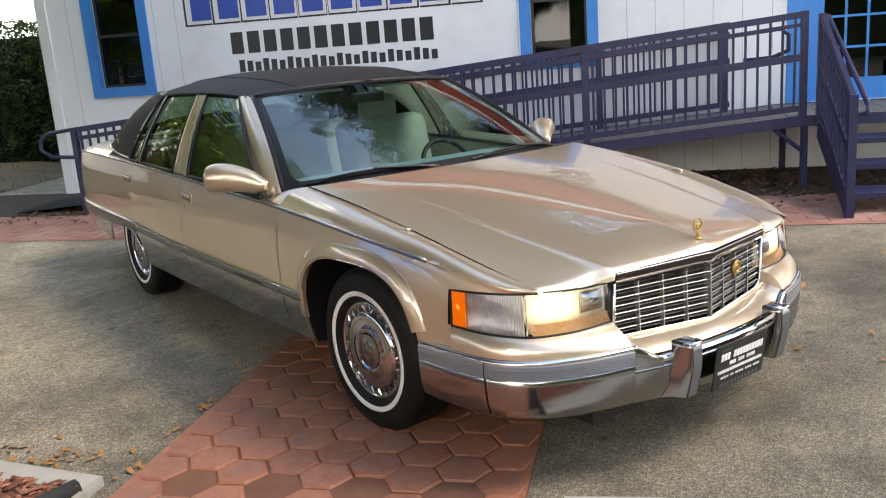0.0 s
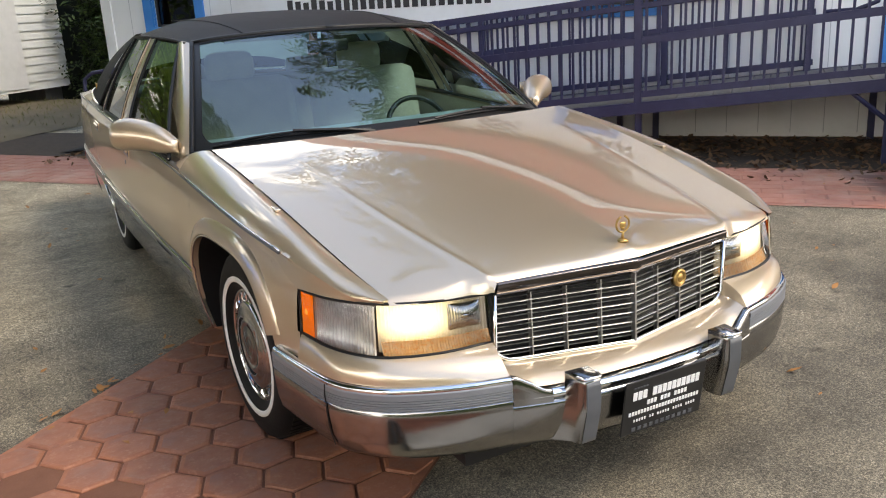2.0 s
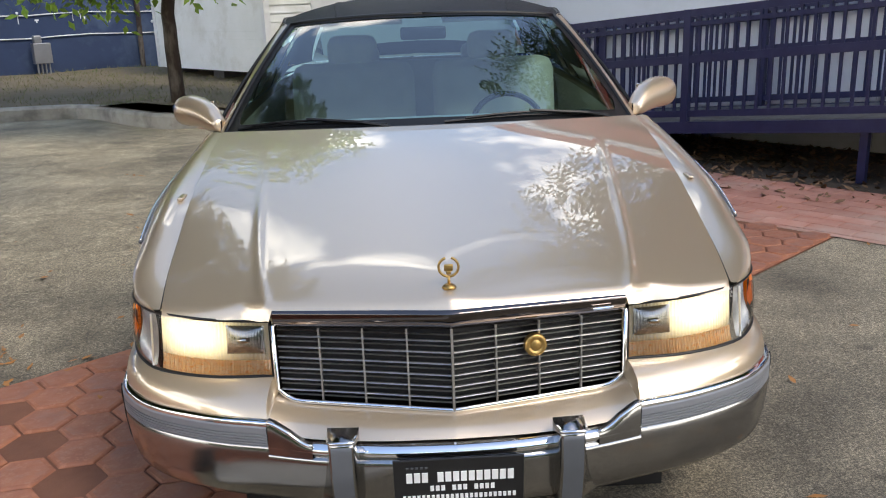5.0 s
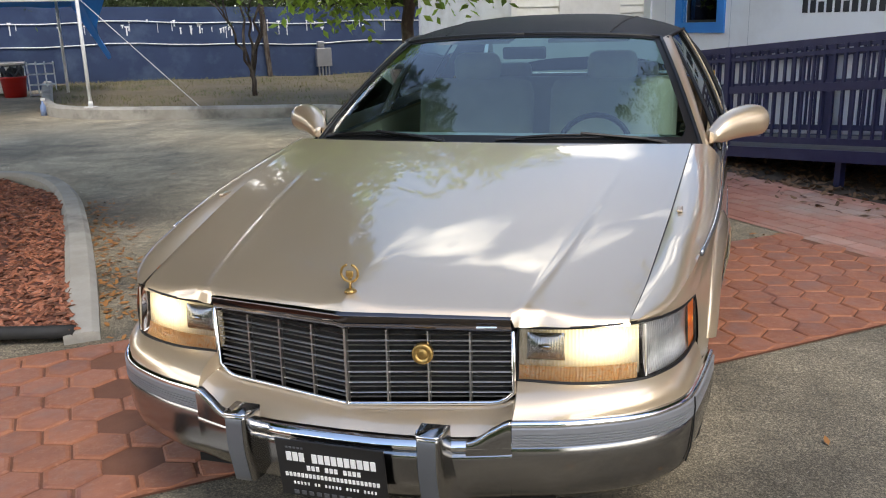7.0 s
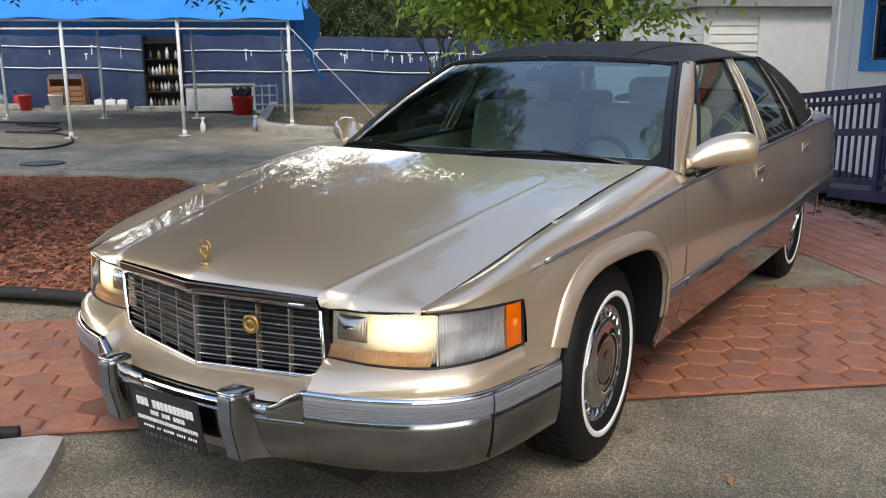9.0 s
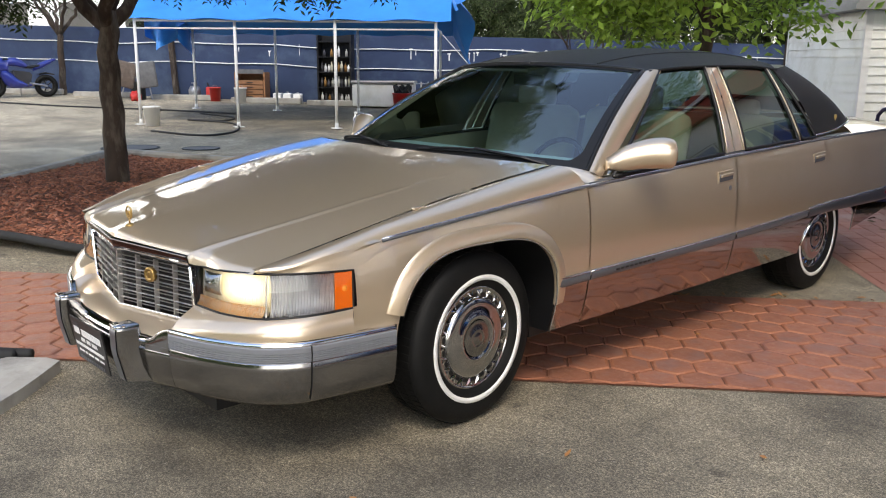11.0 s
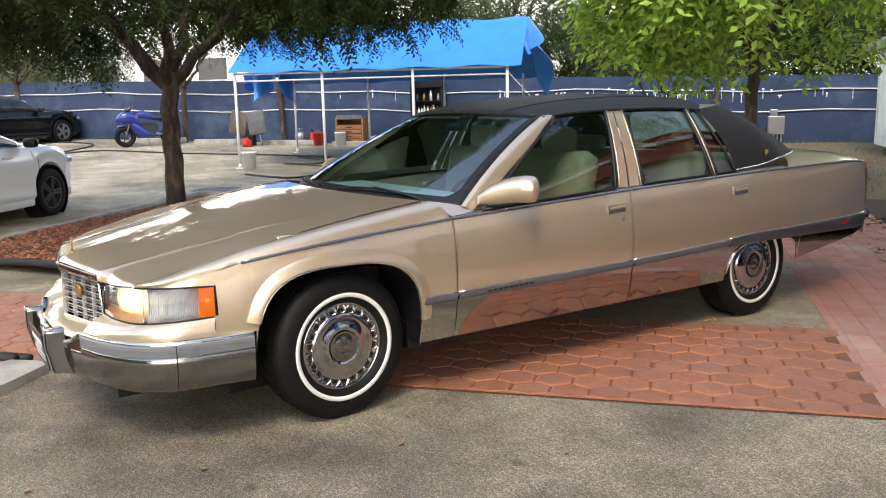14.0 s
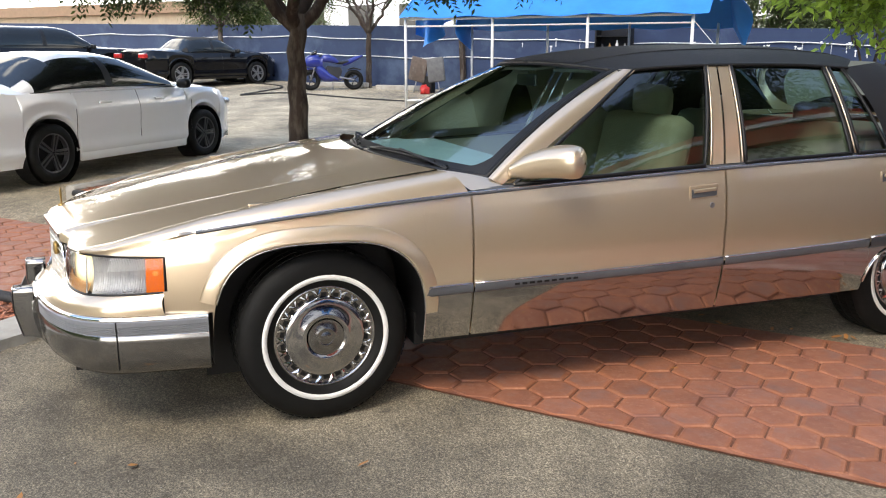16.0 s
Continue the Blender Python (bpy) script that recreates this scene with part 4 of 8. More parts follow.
for sx in (1, -1):
    # front fender: top, brow over the lamp, side round the arch
    fender = bmesh.new()
    he, fo, hlt = curve(HE, sx), curve(FO, sx), curve(HLT, sx)
    add(fender, sheet(lambda a, b: he(a).lerp(fo(a), b) + Vector((sx * 0.012, 0, 0.030 * min(1, a * 3))) * (4 * b * (1 - b)) - Vector((0, 0, 0.004 * (1 - b))), lin(0, 1, 40), lin(0, 1, 10)))
    brow_hi = lambda t: fo(0.47 * t)
    brow_lo = curve([(0.738, -0.880, 0.735), (0.80, -0.815, 0.736), (0.848, -0.722, 0.735), (0.884, -0.585, 0.730)], sx)
    add(fender, loft(brow_lo, brow_hi, 16, 5, (0.004, -0.003, 0), sx))
    add(fender, side_patch(sx, -0.585, ACY - AW, lambda y: 0.512, lambda y: ZB(y), 6, 12))
    th = lin(math.pi, 0.0, 49)
    ys = [arch_pt(a)[0] for a in th]
    add(fender, sheet(lambda y, b: side(y, arch_z(y) + (ZB(y) - arch_z(y)) * b, sx), ys, lin(0, 1, 12)))
    add(fender, side_patch(sx, ACY + AW, 0.605, lambda y: ZM(y), lambda y: ZB(y), 6, 14))
    bmesh.ops.remove_doubles(fender, verts=fender.verts, dist=0.0015)
    fen = part("front_fender", fender, M_PAINT, car, smooth=True)
    # arch flare: a band round the opening that leans outward towards its lip
    prof = [(0.0, -0.010), (0.0, 0.016), (0.003, 0.021), (0.010, 0.0215), (0.030, 0.016), (0.048, 0.0095), (0.056, 0.0062), (0.060, 0.002), (0.062, -0.004)]
    a0, a1 = math.radians(162), math.radians(4)

    def flare(t, j):
        r, o = prof[j]
        y, z = arch_pt(a0 + (a1 - a0) * t, r)
        fade = min(1.0, 0.35 + 5 * (1 - t)) if o > 0 else 1.0
        return side(y, z, sx, o * fade)
    part("arch_flare", sheet(flare, lin(0, 1, 60), list(range(len(prof)))), M_PAINT, fen, smooth=True)
    # bright lip of the arch
    bm = tubes([[side(*arch_pt(a, -0.002), sx, 0.014 if a > 0.4 else 0.008) for a in lin(a0, math.radians(-3.5), 60)]], 0.0035, 6)
    part("arch_trim", bm, M_CHROME, fen, smooth=True)
    # dark liner
    bm = sheet(lambda a, b: Vector((sx * (0.55 + (side(*arch_pt(a), 1).x - 0.556) * b), *arch_pt(a, 0.002))), lin(math.radians(185), math.radians(-3.5), 40), [0, 0.5, 1])
    add(bm, sheet(lambda a, b: Vector((sx * 0.55, ACY - 0.43 + 0.86 * a, 0.12 + 0.68 * b)), [0, 1], [0, 1]))
    part("wheel_liner", bm, M_BLACKPL, fen, smooth=True)

    # nose panel below the lamps, down to the bumper
    hlb, bt = curve(HLB, sx), curve(BT, sx)
    bm = loft(hlb, bt, 30, 8, (0.006, -0.012, 0.006), sx)
    add(bm, side_patch(sx, -0.60, ACY - AW + 0.002, lambda y: 0.51, lambda y: 0.60, 6, 4, 0.001))
    part("nose_panel", bm, M_PAINT, car, smooth=True)

    # headlamp cluster
    lamp = new("headlight")
    lamp.parent = car
    lens = loft(curve(HLT, sx), curve(HLB, sx), 40, 8, (0.004, -0.010, 0), sx)
    part("lens", outward(lens), M_LENS, lamp, smooth=True)

    def lamp_curve(src, inset, t0, t1):
        c = curve(src, sx)
        return lambda t: c(t0 + (t1 - t0) * t) + Vector((-sx * inset * 0.6, inset, 0))
    # lit main reflector, turn lamp reflector, amber strip and marker
    bm = loft(lamp_curve(HLT, 0.03, 0.03, 0.50), lamp_curve(HLB, 0.03, 0.03, 0.50), 24, 10, (0, 0.03, 0), sx)
    part("reflector", bm, M_REFL, lamp, smooth=True)
    t_in = lambda a, b: lamp_curve(HLT, 0.022, 0.0, 0.52)(a).lerp(lamp_curve(HLB, 0.022, 0.0, 0.52)(a), b)
    flute = lambda a, k, r: r * math.cos(a * k * math.tau)
    bm = sheet(lambda a, b: t_in(a, b) + Vector((0, 0.004 + flute(a, 34, 0.0015), 0)), lin(0.03, 0.985, 140), lin(0.02, 0.97, 12))
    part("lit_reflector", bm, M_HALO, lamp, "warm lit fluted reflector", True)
    # bulb bowl in the inner half: a fluted half dome with a bright capsule over it
    bowl = sheet(lambda a, b: t_in(0.10 + 0.30 * a, 0.14 + 0.50 * b) + Vector((0, -0.004 - 0.018 * (math.sin(a * math.pi) * math.sin(b * math.pi)) ** 0.6 + flute(a, 14, 0.001), 0)), lin(0, 1, 70), lin(0, 1, 14))
    part("bulb_bowl", bowl, M_REFL, lamp, "grey fluted bulb bowl", True)
    cup = lathe([(0.0, 0.034), (0.005, 0.033), (0.009, 0.028), (0.010, 0.020), (0.009, 0.0), (0.0, 0.0)], 18)
    cp = t_in(0.20, 0.36) + Vector((0, -0.016, 0))
    cup.transform(Matrix.Translation(cp) @ Matrix.Rotation(radians(90 * sx), 4, "Y") @ Matrix.Diagonal((0.8, 0.8, 1, 1)))
    part("bulb_cup", cup, M_CHROME, lamp, smooth=True)
    bm = sheet(lambda a, b: t_in(a, b) + Vector((0, -0.006 - 0.014 * max(0.0, (b - 0.75) / 0.24) ** 2 + 0.0014 * math.cos(a * 260), 0)), lin(0.04, 0.97, 140), lin(0.75, 0.99, 6))
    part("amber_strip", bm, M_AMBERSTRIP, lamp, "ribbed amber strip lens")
    turn = lambda a, b: lamp_curve(HLT, 0.006, 0.53, 0.90)(a).lerp(lamp_curve(HLB, 0.006, 0.53, 0.90)(a), b)
    bm = sheet(lambda a, b: turn(a, b) + Vector((-sx * 0.6, 0.8, 0)) * (0.022 * math.sin(b * math.pi) ** 0.5 * (0.6 + 0.4 * math.sin(a * math.pi)) + 0.0016 * math.cos(a * 24 * math.tau)), lin(0, 1, 193), lin(0.01, 0.99, 14))
    part("turn_lamp", bm, M_TURN, lamp, "clear ribbed turn lamp", True)
    mk = lambda a, b: lamp_curve(HLT, 0.004, 0.89, 0.995)(a).lerp(lamp_curve(HLB, 0.004, 0.89, 0.995)(a), b)
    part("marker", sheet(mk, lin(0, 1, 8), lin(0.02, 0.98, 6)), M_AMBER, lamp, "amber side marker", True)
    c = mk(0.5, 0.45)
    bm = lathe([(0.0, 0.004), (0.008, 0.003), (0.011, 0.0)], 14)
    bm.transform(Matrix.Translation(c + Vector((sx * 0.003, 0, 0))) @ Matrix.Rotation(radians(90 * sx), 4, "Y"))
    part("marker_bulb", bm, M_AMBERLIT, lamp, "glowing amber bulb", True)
    # black gasket round the cluster and the upright between its halves
    hc, lc = curve(HLT, sx), curve(HLB, sx)
    ring = [hc(t) for t in lin(0, 1, 24)] + [hc(1).lerp(lc(1), t) for t in (0.33, 0.66)] + [lc(t) for t in lin(1, 0, 24)] + [lc(0).lerp(hc(0), t) for t in (0.33, 0.66)]
    bm = tubes([ring + ring[:1]], 0.0048, 6)
    part("gasket", bm, M_BLACKPL, lamp, smooth=True)
    bm = tubes([[hc(0.525).lerp(lc(0.525), t) + Vector((0, -0.004, 0)) for t in (0.05, 0.95)]], 0.0026, 6)
    part("divider", bm, M_WHITEWALL, lamp)
    bm = sheet(lambda a, b: hc(a).lerp(lc(a), b) + Vector((-sx * 0.05, 0.09, 0)), lin(0, 1, 12), [-0.1, 1.1])
    part("housing", bm, M_BLACKPL, lamp)

    # fender indicator lens
    bm = bmesh.new()
    box(bm, (sx * 0.820, -0.235, 0.894), (0.018, 0.062, 0.010), None, 0.004)
    part("fender_indicator", bm, M_PAINT, fen)

# bonnet
XH = table((-0.98, 0.715), (-0.892, 0.726), (-0.72, 0.750), (-0.55, 0.766), (-0.23, 0.793), (0.15, 0.816), (0.50, 0.834))
ZH = table((-0.98, 0.725), (-0.892, 0.752), (-0.72, 0.787), (-0.55, 0.822), (-0.23, 0.890), (0.15, 0.955), (0.50, 1.000))
ZC = table((-1.05, 0.778), (-1.03, 0.796), (-0.98, 0.811), (-0.90, 0.828), (-0.6, 0.874), (-0.2, 0.935), (0.1, 0.979), (0.45, 1.024))


def hood_front(x):
    x = abs(x)
    if x < 0.44:
        return -1.052 + 0.080 * (x / 0.44)
    if x < 0.52:
        k = (x - 0.44) / 0.08
        return -0.972 + 0.032 * k * k * (3 - 2 * k)
    return -0.940 + 0.050 * ((x - 0.52) / 0.205) ** 1.6


def hood_back(x):
    return 0.36 + 0.135 * (abs(x) / 0.83) ** 2


def hood_pt(a, b):
    """a: across -1..1, b: front to back."""
    y = -0.99 + 1.4 * b
    for _ in range(3):
        x = a * XH(y)
        y = hood_front(x) + (hood_back(x) - hood_front(x)) * b
    x = a * XH(y)
    # an even crown, a little sharper at the crease
    cx = 0.450 + 0.152 * min(1.0, max(0.0, (y + 0.95) / 1.05)) ** 0.72
    u = abs(a)
    fall = u * u

    def crown(yy):
        return ZH(yy) + (ZC(yy) - ZH(yy)) * (1 - fall)
    yf = hood_front(x)
    f = min(1.0, max(0.0, (abs(x) - 0.44) / 0.20))
    edge = 0.771 - 0.004 * min(1.0, abs(x) / 0.44) - 0.022 * f * f * (3 - 2 * f)
    z = crown(y) + (edge - crown(yf)) * math.exp(-(y - yf) / 0.12)
    # fine ridge on the crease
    z += 0.0040 * math.exp(-((abs(x) - cx) / 0.011) ** 2) * max(0.0, min(1.0, 1.9 * (0.86 - b))) - 0.002
    lip = max(0.0, 1 - (y - yf) / 0.022)
    z -= (0.014 if abs(x) < 0.44 else edge - 0.730) * lip * lip
    return Vector((x, y, z))


bm = sheet(hood_pt, lin(-1, 1, 201), [0, 0.006, 0.013, 0.02, 0.03, 0.045] + lin(0.07, 1, 40))
hood = part("bonnet", bm, M_PAINT, car, smooth=True)
for sx in (1, -1):
    bm = bmesh.new()
    tube(bm, [hood_pt(sx * 1.0, t) + Vector((sx * 0.002, 0, -0.012)) for t in lin(0.035, 1, 30)], 0.005, 6)
    part("shut_line", bm, M_BLACKPL, hood)
bm = bmesh.new()
box(bm, (0, -0.25, 0.52), (1.36, 1.15, 0.30))
box(bm, (0, 1.55, 0.32), (1.66, 2.3, 0.14))
box(bm, (0, 1.5, 0.32), (1.16, 4.6, 0.12))
box(bm, (0, 3.95, 0.54), (1.36, 1.0, 0.14))
part("floor_pan", bm, M_BLACKPL, car)
bm = sheet(lambda a, b: Vector((a * 0.86, 0.36 + 0.02 + 0.13 * a * a + 0.30 * b, 0.985 - 0.02 * a * a - 0.03 * b)), lin(-1, 1, 20), lin(0, 1, 4))
part("cowl", bm, M_BLACKPL, car, smooth=True)

# grille: two flat halves meeting at a keel
grille = new("grille")
grille.parent = car


def g_pt(x, z):
    """A place on the grille's face."""
    return Vector((x, -1.045 + 0.086 * abs(x) / 0.44 + 0.03 * (0.77 - z), z))


def g_top(x):
    return 0.756 - 0.008 * (abs(x) / 0.44)


def g_bot(x):
    k = max(0.0, (abs(x) - 0.385) / 0.055)
    return 0.503 + 0.012 * abs(x) / 0.44 + 0.03 * k * k


xs = lin(-0.435, 0.435, 41)
xs = sorted(set([round(v, 4) for v in xs] + [0.0]))
bm = sheet(lambda x, t: g_pt(x, g_bot(x) + (g_top(x) - 0.03 - g_bot(x)) * t) + Vector((0, 0.028, 0)), xs, [0, 1])
part("backing", bm, M_BLACKPL, grille)
bm = sheet(lambda x, j: g_pt(x, g_top(x)) + Vector((0, (0.010, -0.018, -0.020, -0.006, 0.015)[j], (0.012, 0.008, 0.002, -0.036, -0.040)[j])), xs, [0, 1, 2, 3, 4])
part("header_bar", bm, M_DARKCHROME, grille, "dark bright-metal header bar over the grille", True)
frame_pts = [g_pt(x, g_top(x) - 0.03) for x in (-0.438,)] + [g_pt(x, g_bot(x)) for x in lin(-0.44, 0.44, 45)] + [g_pt(0.438, g_top(0.438) - 0.03)]
part("frame", tubes([[p + Vector((0, -0.006, 0)) for p in frame_pts]], 0.0065, 6), M_CHROME, grille, smooth=True)
for i in range(-3, 4):
    x = i * 0.1085
    w = 0.0042 if i else 0.006
    bm = bmesh.new()
    a, b = g_pt(x, g_bot(x)), g_pt(x, g_top(x) - 0.036)
    box(bm, (a + b) / 2 + Vector((0, 0.006 - (0.004 if i == 0 else 0), 0)), (w, 0.018, (b - a).length), Matrix.Rotation(math.atan2(-(b - a).y, (b - a).z), 3, "X").inverted())
    part("upright", bm, M_BARMETAL, grille)
for j in range(1, 14):
    # broad blades with a thin one set back between each two
    t, deep = j / 14, j % 2 == 0
    for s0, s1 in ((-0.43, -0.004), (0.004, 0.43)):
        za = lambda x: g_bot(x if abs(x) < 0.38 else 0.38) + (g_top(x) - 0.036 - g_bot(0.2)) * t
        wd, th_, bk = (0.010, 0.0032, 0.001) if deep else (0.008, 0.0024, 0.006)
        rows_ = ((-wd / 2, 0.0), (-wd / 2 + 0.002, th_ / 2), (wd / 2, th_ / 2), (wd / 2, -th_ / 2), (-wd / 2 + 0.002, -th_ / 2), (-wd / 2, 0.0))
        bm = sheet(lambda x, k: g_pt(x, za(x)) + Vector((0, bk + rows_[k][0], rows_[k][1] - 0.10 * rows_[k][0])), [s0, (s0 + s1) / 2, s1], list(range(6)))
        part("bar", bm, M_BARMETAL, grille)
c = g_pt(0.204, 0.652)
gn = Vector((0.19, -0.98, 0.03)).normalized()
gm = Matrix.Translation(c + gn * 0.012) @ gn.to_track_quat("Z", "Y").to_matrix().to_4x4()
bm = lathe([(0.0, 0.002), (0.0115, 0.002), (0.013, 0.0005), (0.0165, 0.0005), (0.018, 0.0035), (0.0265, 0.003), (0.0285, 0.0), (0.0285, -0.015), (0, -0.015)], 28)
bm.transform(gm)
part("medallion", bm, M_GOLD, grille, "round gold wreath medallion", True)
bm = boxes((g_pt(0.375, 0.733) + Vector((0, -0.022, 0.0)), (0.055, 0.004, 0.006), Matrix.Rotation(math.radians(11), 3, "Z")), bevel=0.003)
part("badge_bar", bm, M_CHROME, grille)

# bonnet ornament
orn = new("bonnet_ornament")
orn.parent = car
bm = lathe([(0, 0.010), (0.010, 0.009), (0.016, 0.004), (0.018, 0.0), (0, 0)], 16, at=(0, -0.985, 0.802))
tube(bm, [(0, -0.985, 0.809), (0, -0.985, 0.832)], 0.004, 6)
add(bm, tubes([[(0.024 * math.sin(a), -0.985, 0.854 - 0.024 * math.cos(a)) for a in lin(0.0, 2.85 * sgn, 16)] for sgn in (1, -1)], 0.0034, 6))
box(bm, (0, -0.985, 0.852), (0.022, 0.006, 0.018), None, 0.003)
box(bm, (0, -0.985, 0.840), (0.012, 0.006, 0.010), None, 0.002)
part("wreath_and_crest", bm, M_GOLD, orn, "gold wreath ornament standing on the bonnet", True)

# front bumper
bumper = new("front_bumper")
bumper.parent = car
BPLAN = [(0.455, -1.065, 0), (0.60, -1.022, 0), (0.75, -0.948, 0), (0.836, -0.868, 0), (0.886, -0.775, 0), (0.918, -0.60, 0), (0.938, -0.448, 0)]


def sweep(plan, prof, sx, n=40):
    """prof: (out, z) pairs swept along a plan curve; out runs outward from the car."""
    c = curve(plan, sx)

    def at(t, j):
        p, d = c(t), (c(min(1, t + 0.01)) - c(max(0, t - 0.01))).normalized()
        nn = Vector((d.y, -d.x, 0)) * (1 if sx > 0 else -1)
        return p + nn * prof[j][0] + Vector((0, 0, prof[j][1]))
    return sheet(at, lin(0, 1, n), list(range(len(prof))))


for sx in (1, -1):
    part("top_strip", sweep(BPLAN, [(-0.018, 0.511), (-0.006, 0.512), (0.001, 0.509), (0.004, 0.504), (0.004, 0.497)], sx), M_CHROME, bumper, smooth=True)
    ribs = [(0.004, 0.497), (0.008, 0.494), (0.008, 0.480)]
    for k in range(5):
        z = 0.479 - k * 0.0075
        ribs += [(0.008, z), (0.005, z - 0.001), (0.005, z - 0.003), (0.008, z - 0.004)]
    part("rub_strip", sweep(BPLAN, ribs + [(0.002, 0.442)], sx), M_RUB, bumper, "ribbed grey rub strip")
    part("face_bar", sweep(BPLAN, [(0.002, 0.444), (0.0065, 0.438), (0.0065, 0.41), (0.001, 0.35), (-0.010, 0.305), (-0.030, 0.283), (-0.10, 0.278)], sx), M_BUMPER, bumper, "bright bumper face reflecting the paving", True)
    bm = tubes([[(sx * (0.8885 + o), -0.776, z) for o, z in ((0.006, 0.500), (0.009, 0.47), (0.0065, 0.438), (0.0065, 0.41), (0.001, 0.35), (-0.010, 0.305))]], 0.0022, 5)
    part("end_cap_gap", bm, M_BLACKPL, bumper)
    # dropped centre section, each half
    CPLAN = [(0.0, -1.142, 0), (0.15, -1.136, 0), (0.30, -1.112, 0), (0.40, -1.084, 0), (0.455, -1.0655, 0)]
    part("centre_roll", sweep(CPLAN, [(-0.075, 0.460), (-0.03, 0.462), (-0.010, 0.459), (0.003, 0.451), (0.006, 0.443), (0.003, 0.434), (-0.006, 0.428)], sx, 24), M_CHROME, bumper, smooth=True)
    part("centre_face", sweep(CPLAN, [(-0.006, 0.430), (0.0065, 0.424), (0.0065, 0.41), (0.001, 0.35), (-0.010, 0.305), (-0.030, 0.283), (-0.10, 0.278)], sx, 24), M_BUMPER, bumper, smooth=True)
    # curl where the strip drops to the centre section
    cc = curve(CPLAN, sx)

    def curl(t, j):
        p = cc(1 - 0.26 * t)
        top = 0.5115 - 0.051 * (3 * t * t - 2 * t ** 3)
        y, k = ((0.018, 0.0), (0.001, 0.0), (-0.005, 0.10), (-0.006, 0.5), (-0.0065, 1.0))[j]
        return Vector((p.x, p.y + y, top + (0.424 - top) * k))
    part("curl", sheet(curl, lin(0, 1, 18), [0, 1, 2, 3, 4]), M_BUMPER, bumper, smooth=True)
    part("curl_edge", tubes([[curl(t, 1) + Vector((0, -0.002, -0.004)) for t in lin(0, 1, 18)]], 0.0055, 6), M_CHROME, bumper, smooth=True)
    # guard
    def guard_pt(k, t):
        # k: place round the section, t: down the guard
        z = 0.506 - 0.208 * t
        lean = 0.026 * max(0.0, t - 0.45) / 0.55
        sect = ((-0.037, 0.075), (-0.034, 0.030), (-0.029, 0.006), (-0.024, 0.0), (0.024, 0.0), (0.029, 0.006), (0.034, 0.030), (0.038 + 0.040 * t ** 2, 0.080 - 0.006 * t))
        dx, dy = sect[k]
        return Vector((sx * (0.268 + dx), -1.186 + dy + lean, z))
    gb = sheet(guard_pt, list(range(8)), lin(0, 1, 12))
    gb.faces.new([v for v in gb.verts if abs(v.co.z - 0.506) < 1e-5])
    part("guard", outward(gb, (sx * 0.268, -1.12, 0.40)), M_BUMPER, bumper, "bright bumper guard flaring into the bar", True)
    bm = sheet(lambda k, t: guard_pt((3, 4)[k], 0.05 + 0.95 * t) + Vector((0, -0.0035 if 0 < t < 1 else 0.001, 0)), [0, 1], [0, 0.02] + lin(0.1, 0.9, 7) + [0.98, 1])
    part("guard_pad", bm, M_GREYTRIM, bumper, "grey rubber pad", True)
    part("guard_cap", tubes([[guard_pt(k, 0.0) for k in range(1, 7)]], 0.004, 6), M_CHROME, bumper, smooth=True)
    # painted shelf between grille and bumper
    inner = curve([(0.0, -1.040, 0.498), (0.2, -1.004, 0.502), (0.385, -0.968, 0.508), (0.44, -0.952, 0.530)], sx)
    outer = curve([(0.0, -1.118, 0.466), (0.2, -1.108, 0.466), (0.38, -1.072, 0.468), (0.452, -1.052, 0.508)], sx)
    part("nose_shelf", loft(inner, outer, 24, 6, (0, -0.006, 0.006), sx), M_PAINT, car, smooth=True)
    n0, n1 = Vector((sx * 0.447, -0.955, 0.579)), Vector((sx * 0.455, -1.055, 0.512))
    s0_, s1_ = inner(1.0), outer(1.0)
    n_edge = lambda t: n0.lerp(n1, t) + Vector((sx * 0.006, -0.012, 0.006)) * (4 * t * (1 - t))
    s_edge = lambda t: s0_.lerp(s1_, t) + Vector((0, -0.006, 0.006)) * (4 * t * (1 - t))
    part("nose_return", loft(n_edge, s_edge, 12, 4), M_PAINT, car, smooth=True)
part("valance", boxes(((0, -0.80, 0.26), (1.1, 0.30, 0.10))), M_BLACKPL, bumper)

# dealer plate under the centre of the bumper
plate = new("dealer_plate")
plate.parent = car
tiltx = Matrix.Rotation(math.radians(8), 3, "X")
part("plate", boxes(((0, -1.172, 0.366), (0.305, 0.006, 0.178), tiltx), bevel=0.002), mat("gloss_black_plate", (0.010, 0.010, 0.011), rough=0.42, coat=0.15), plate)


def plate_bars(z, h, x0, x1, n, gap, skip=(), m=M_WHITE):
    bm = bmesh.new()
    w = (x1 - x0) / n
    for i in range(n):
        if i in skip:
            continue
        off = Vector((x0 + (i + 0.5) * w, -0.0045, z))
        box(bm, Vector((0, -1.172, 0.362)) + tiltx @ off, (w - gap, 0.002, h), tiltx)
    part("print_bar", bm, m, plate, "white printed bars")["kind"] = "stuff"


plate_bars(0.044, 0.027, -0.125, 0.13, 14, 0.0042, (3,))
plate_bars(0.012, 0.014, -0.07, 0.085, 12, 0.0042, (3, 7))
plate_bars(-0.014, 0.012, -0.135, 0.135, 24, 0.0040)
plate_bars(-0.040, 0.008, -0.115, 0.125, 24, 0.0055, (5, 8, 14, 19))
plate_bars(-0.070, 0.012, -0.12, 0.12, 11, 0.009, m=M_GREYTRIM)
plate_bars(0.072, 0.005, -0.125, -0.07, 5, 0.005, m=M_GREYTRIM)

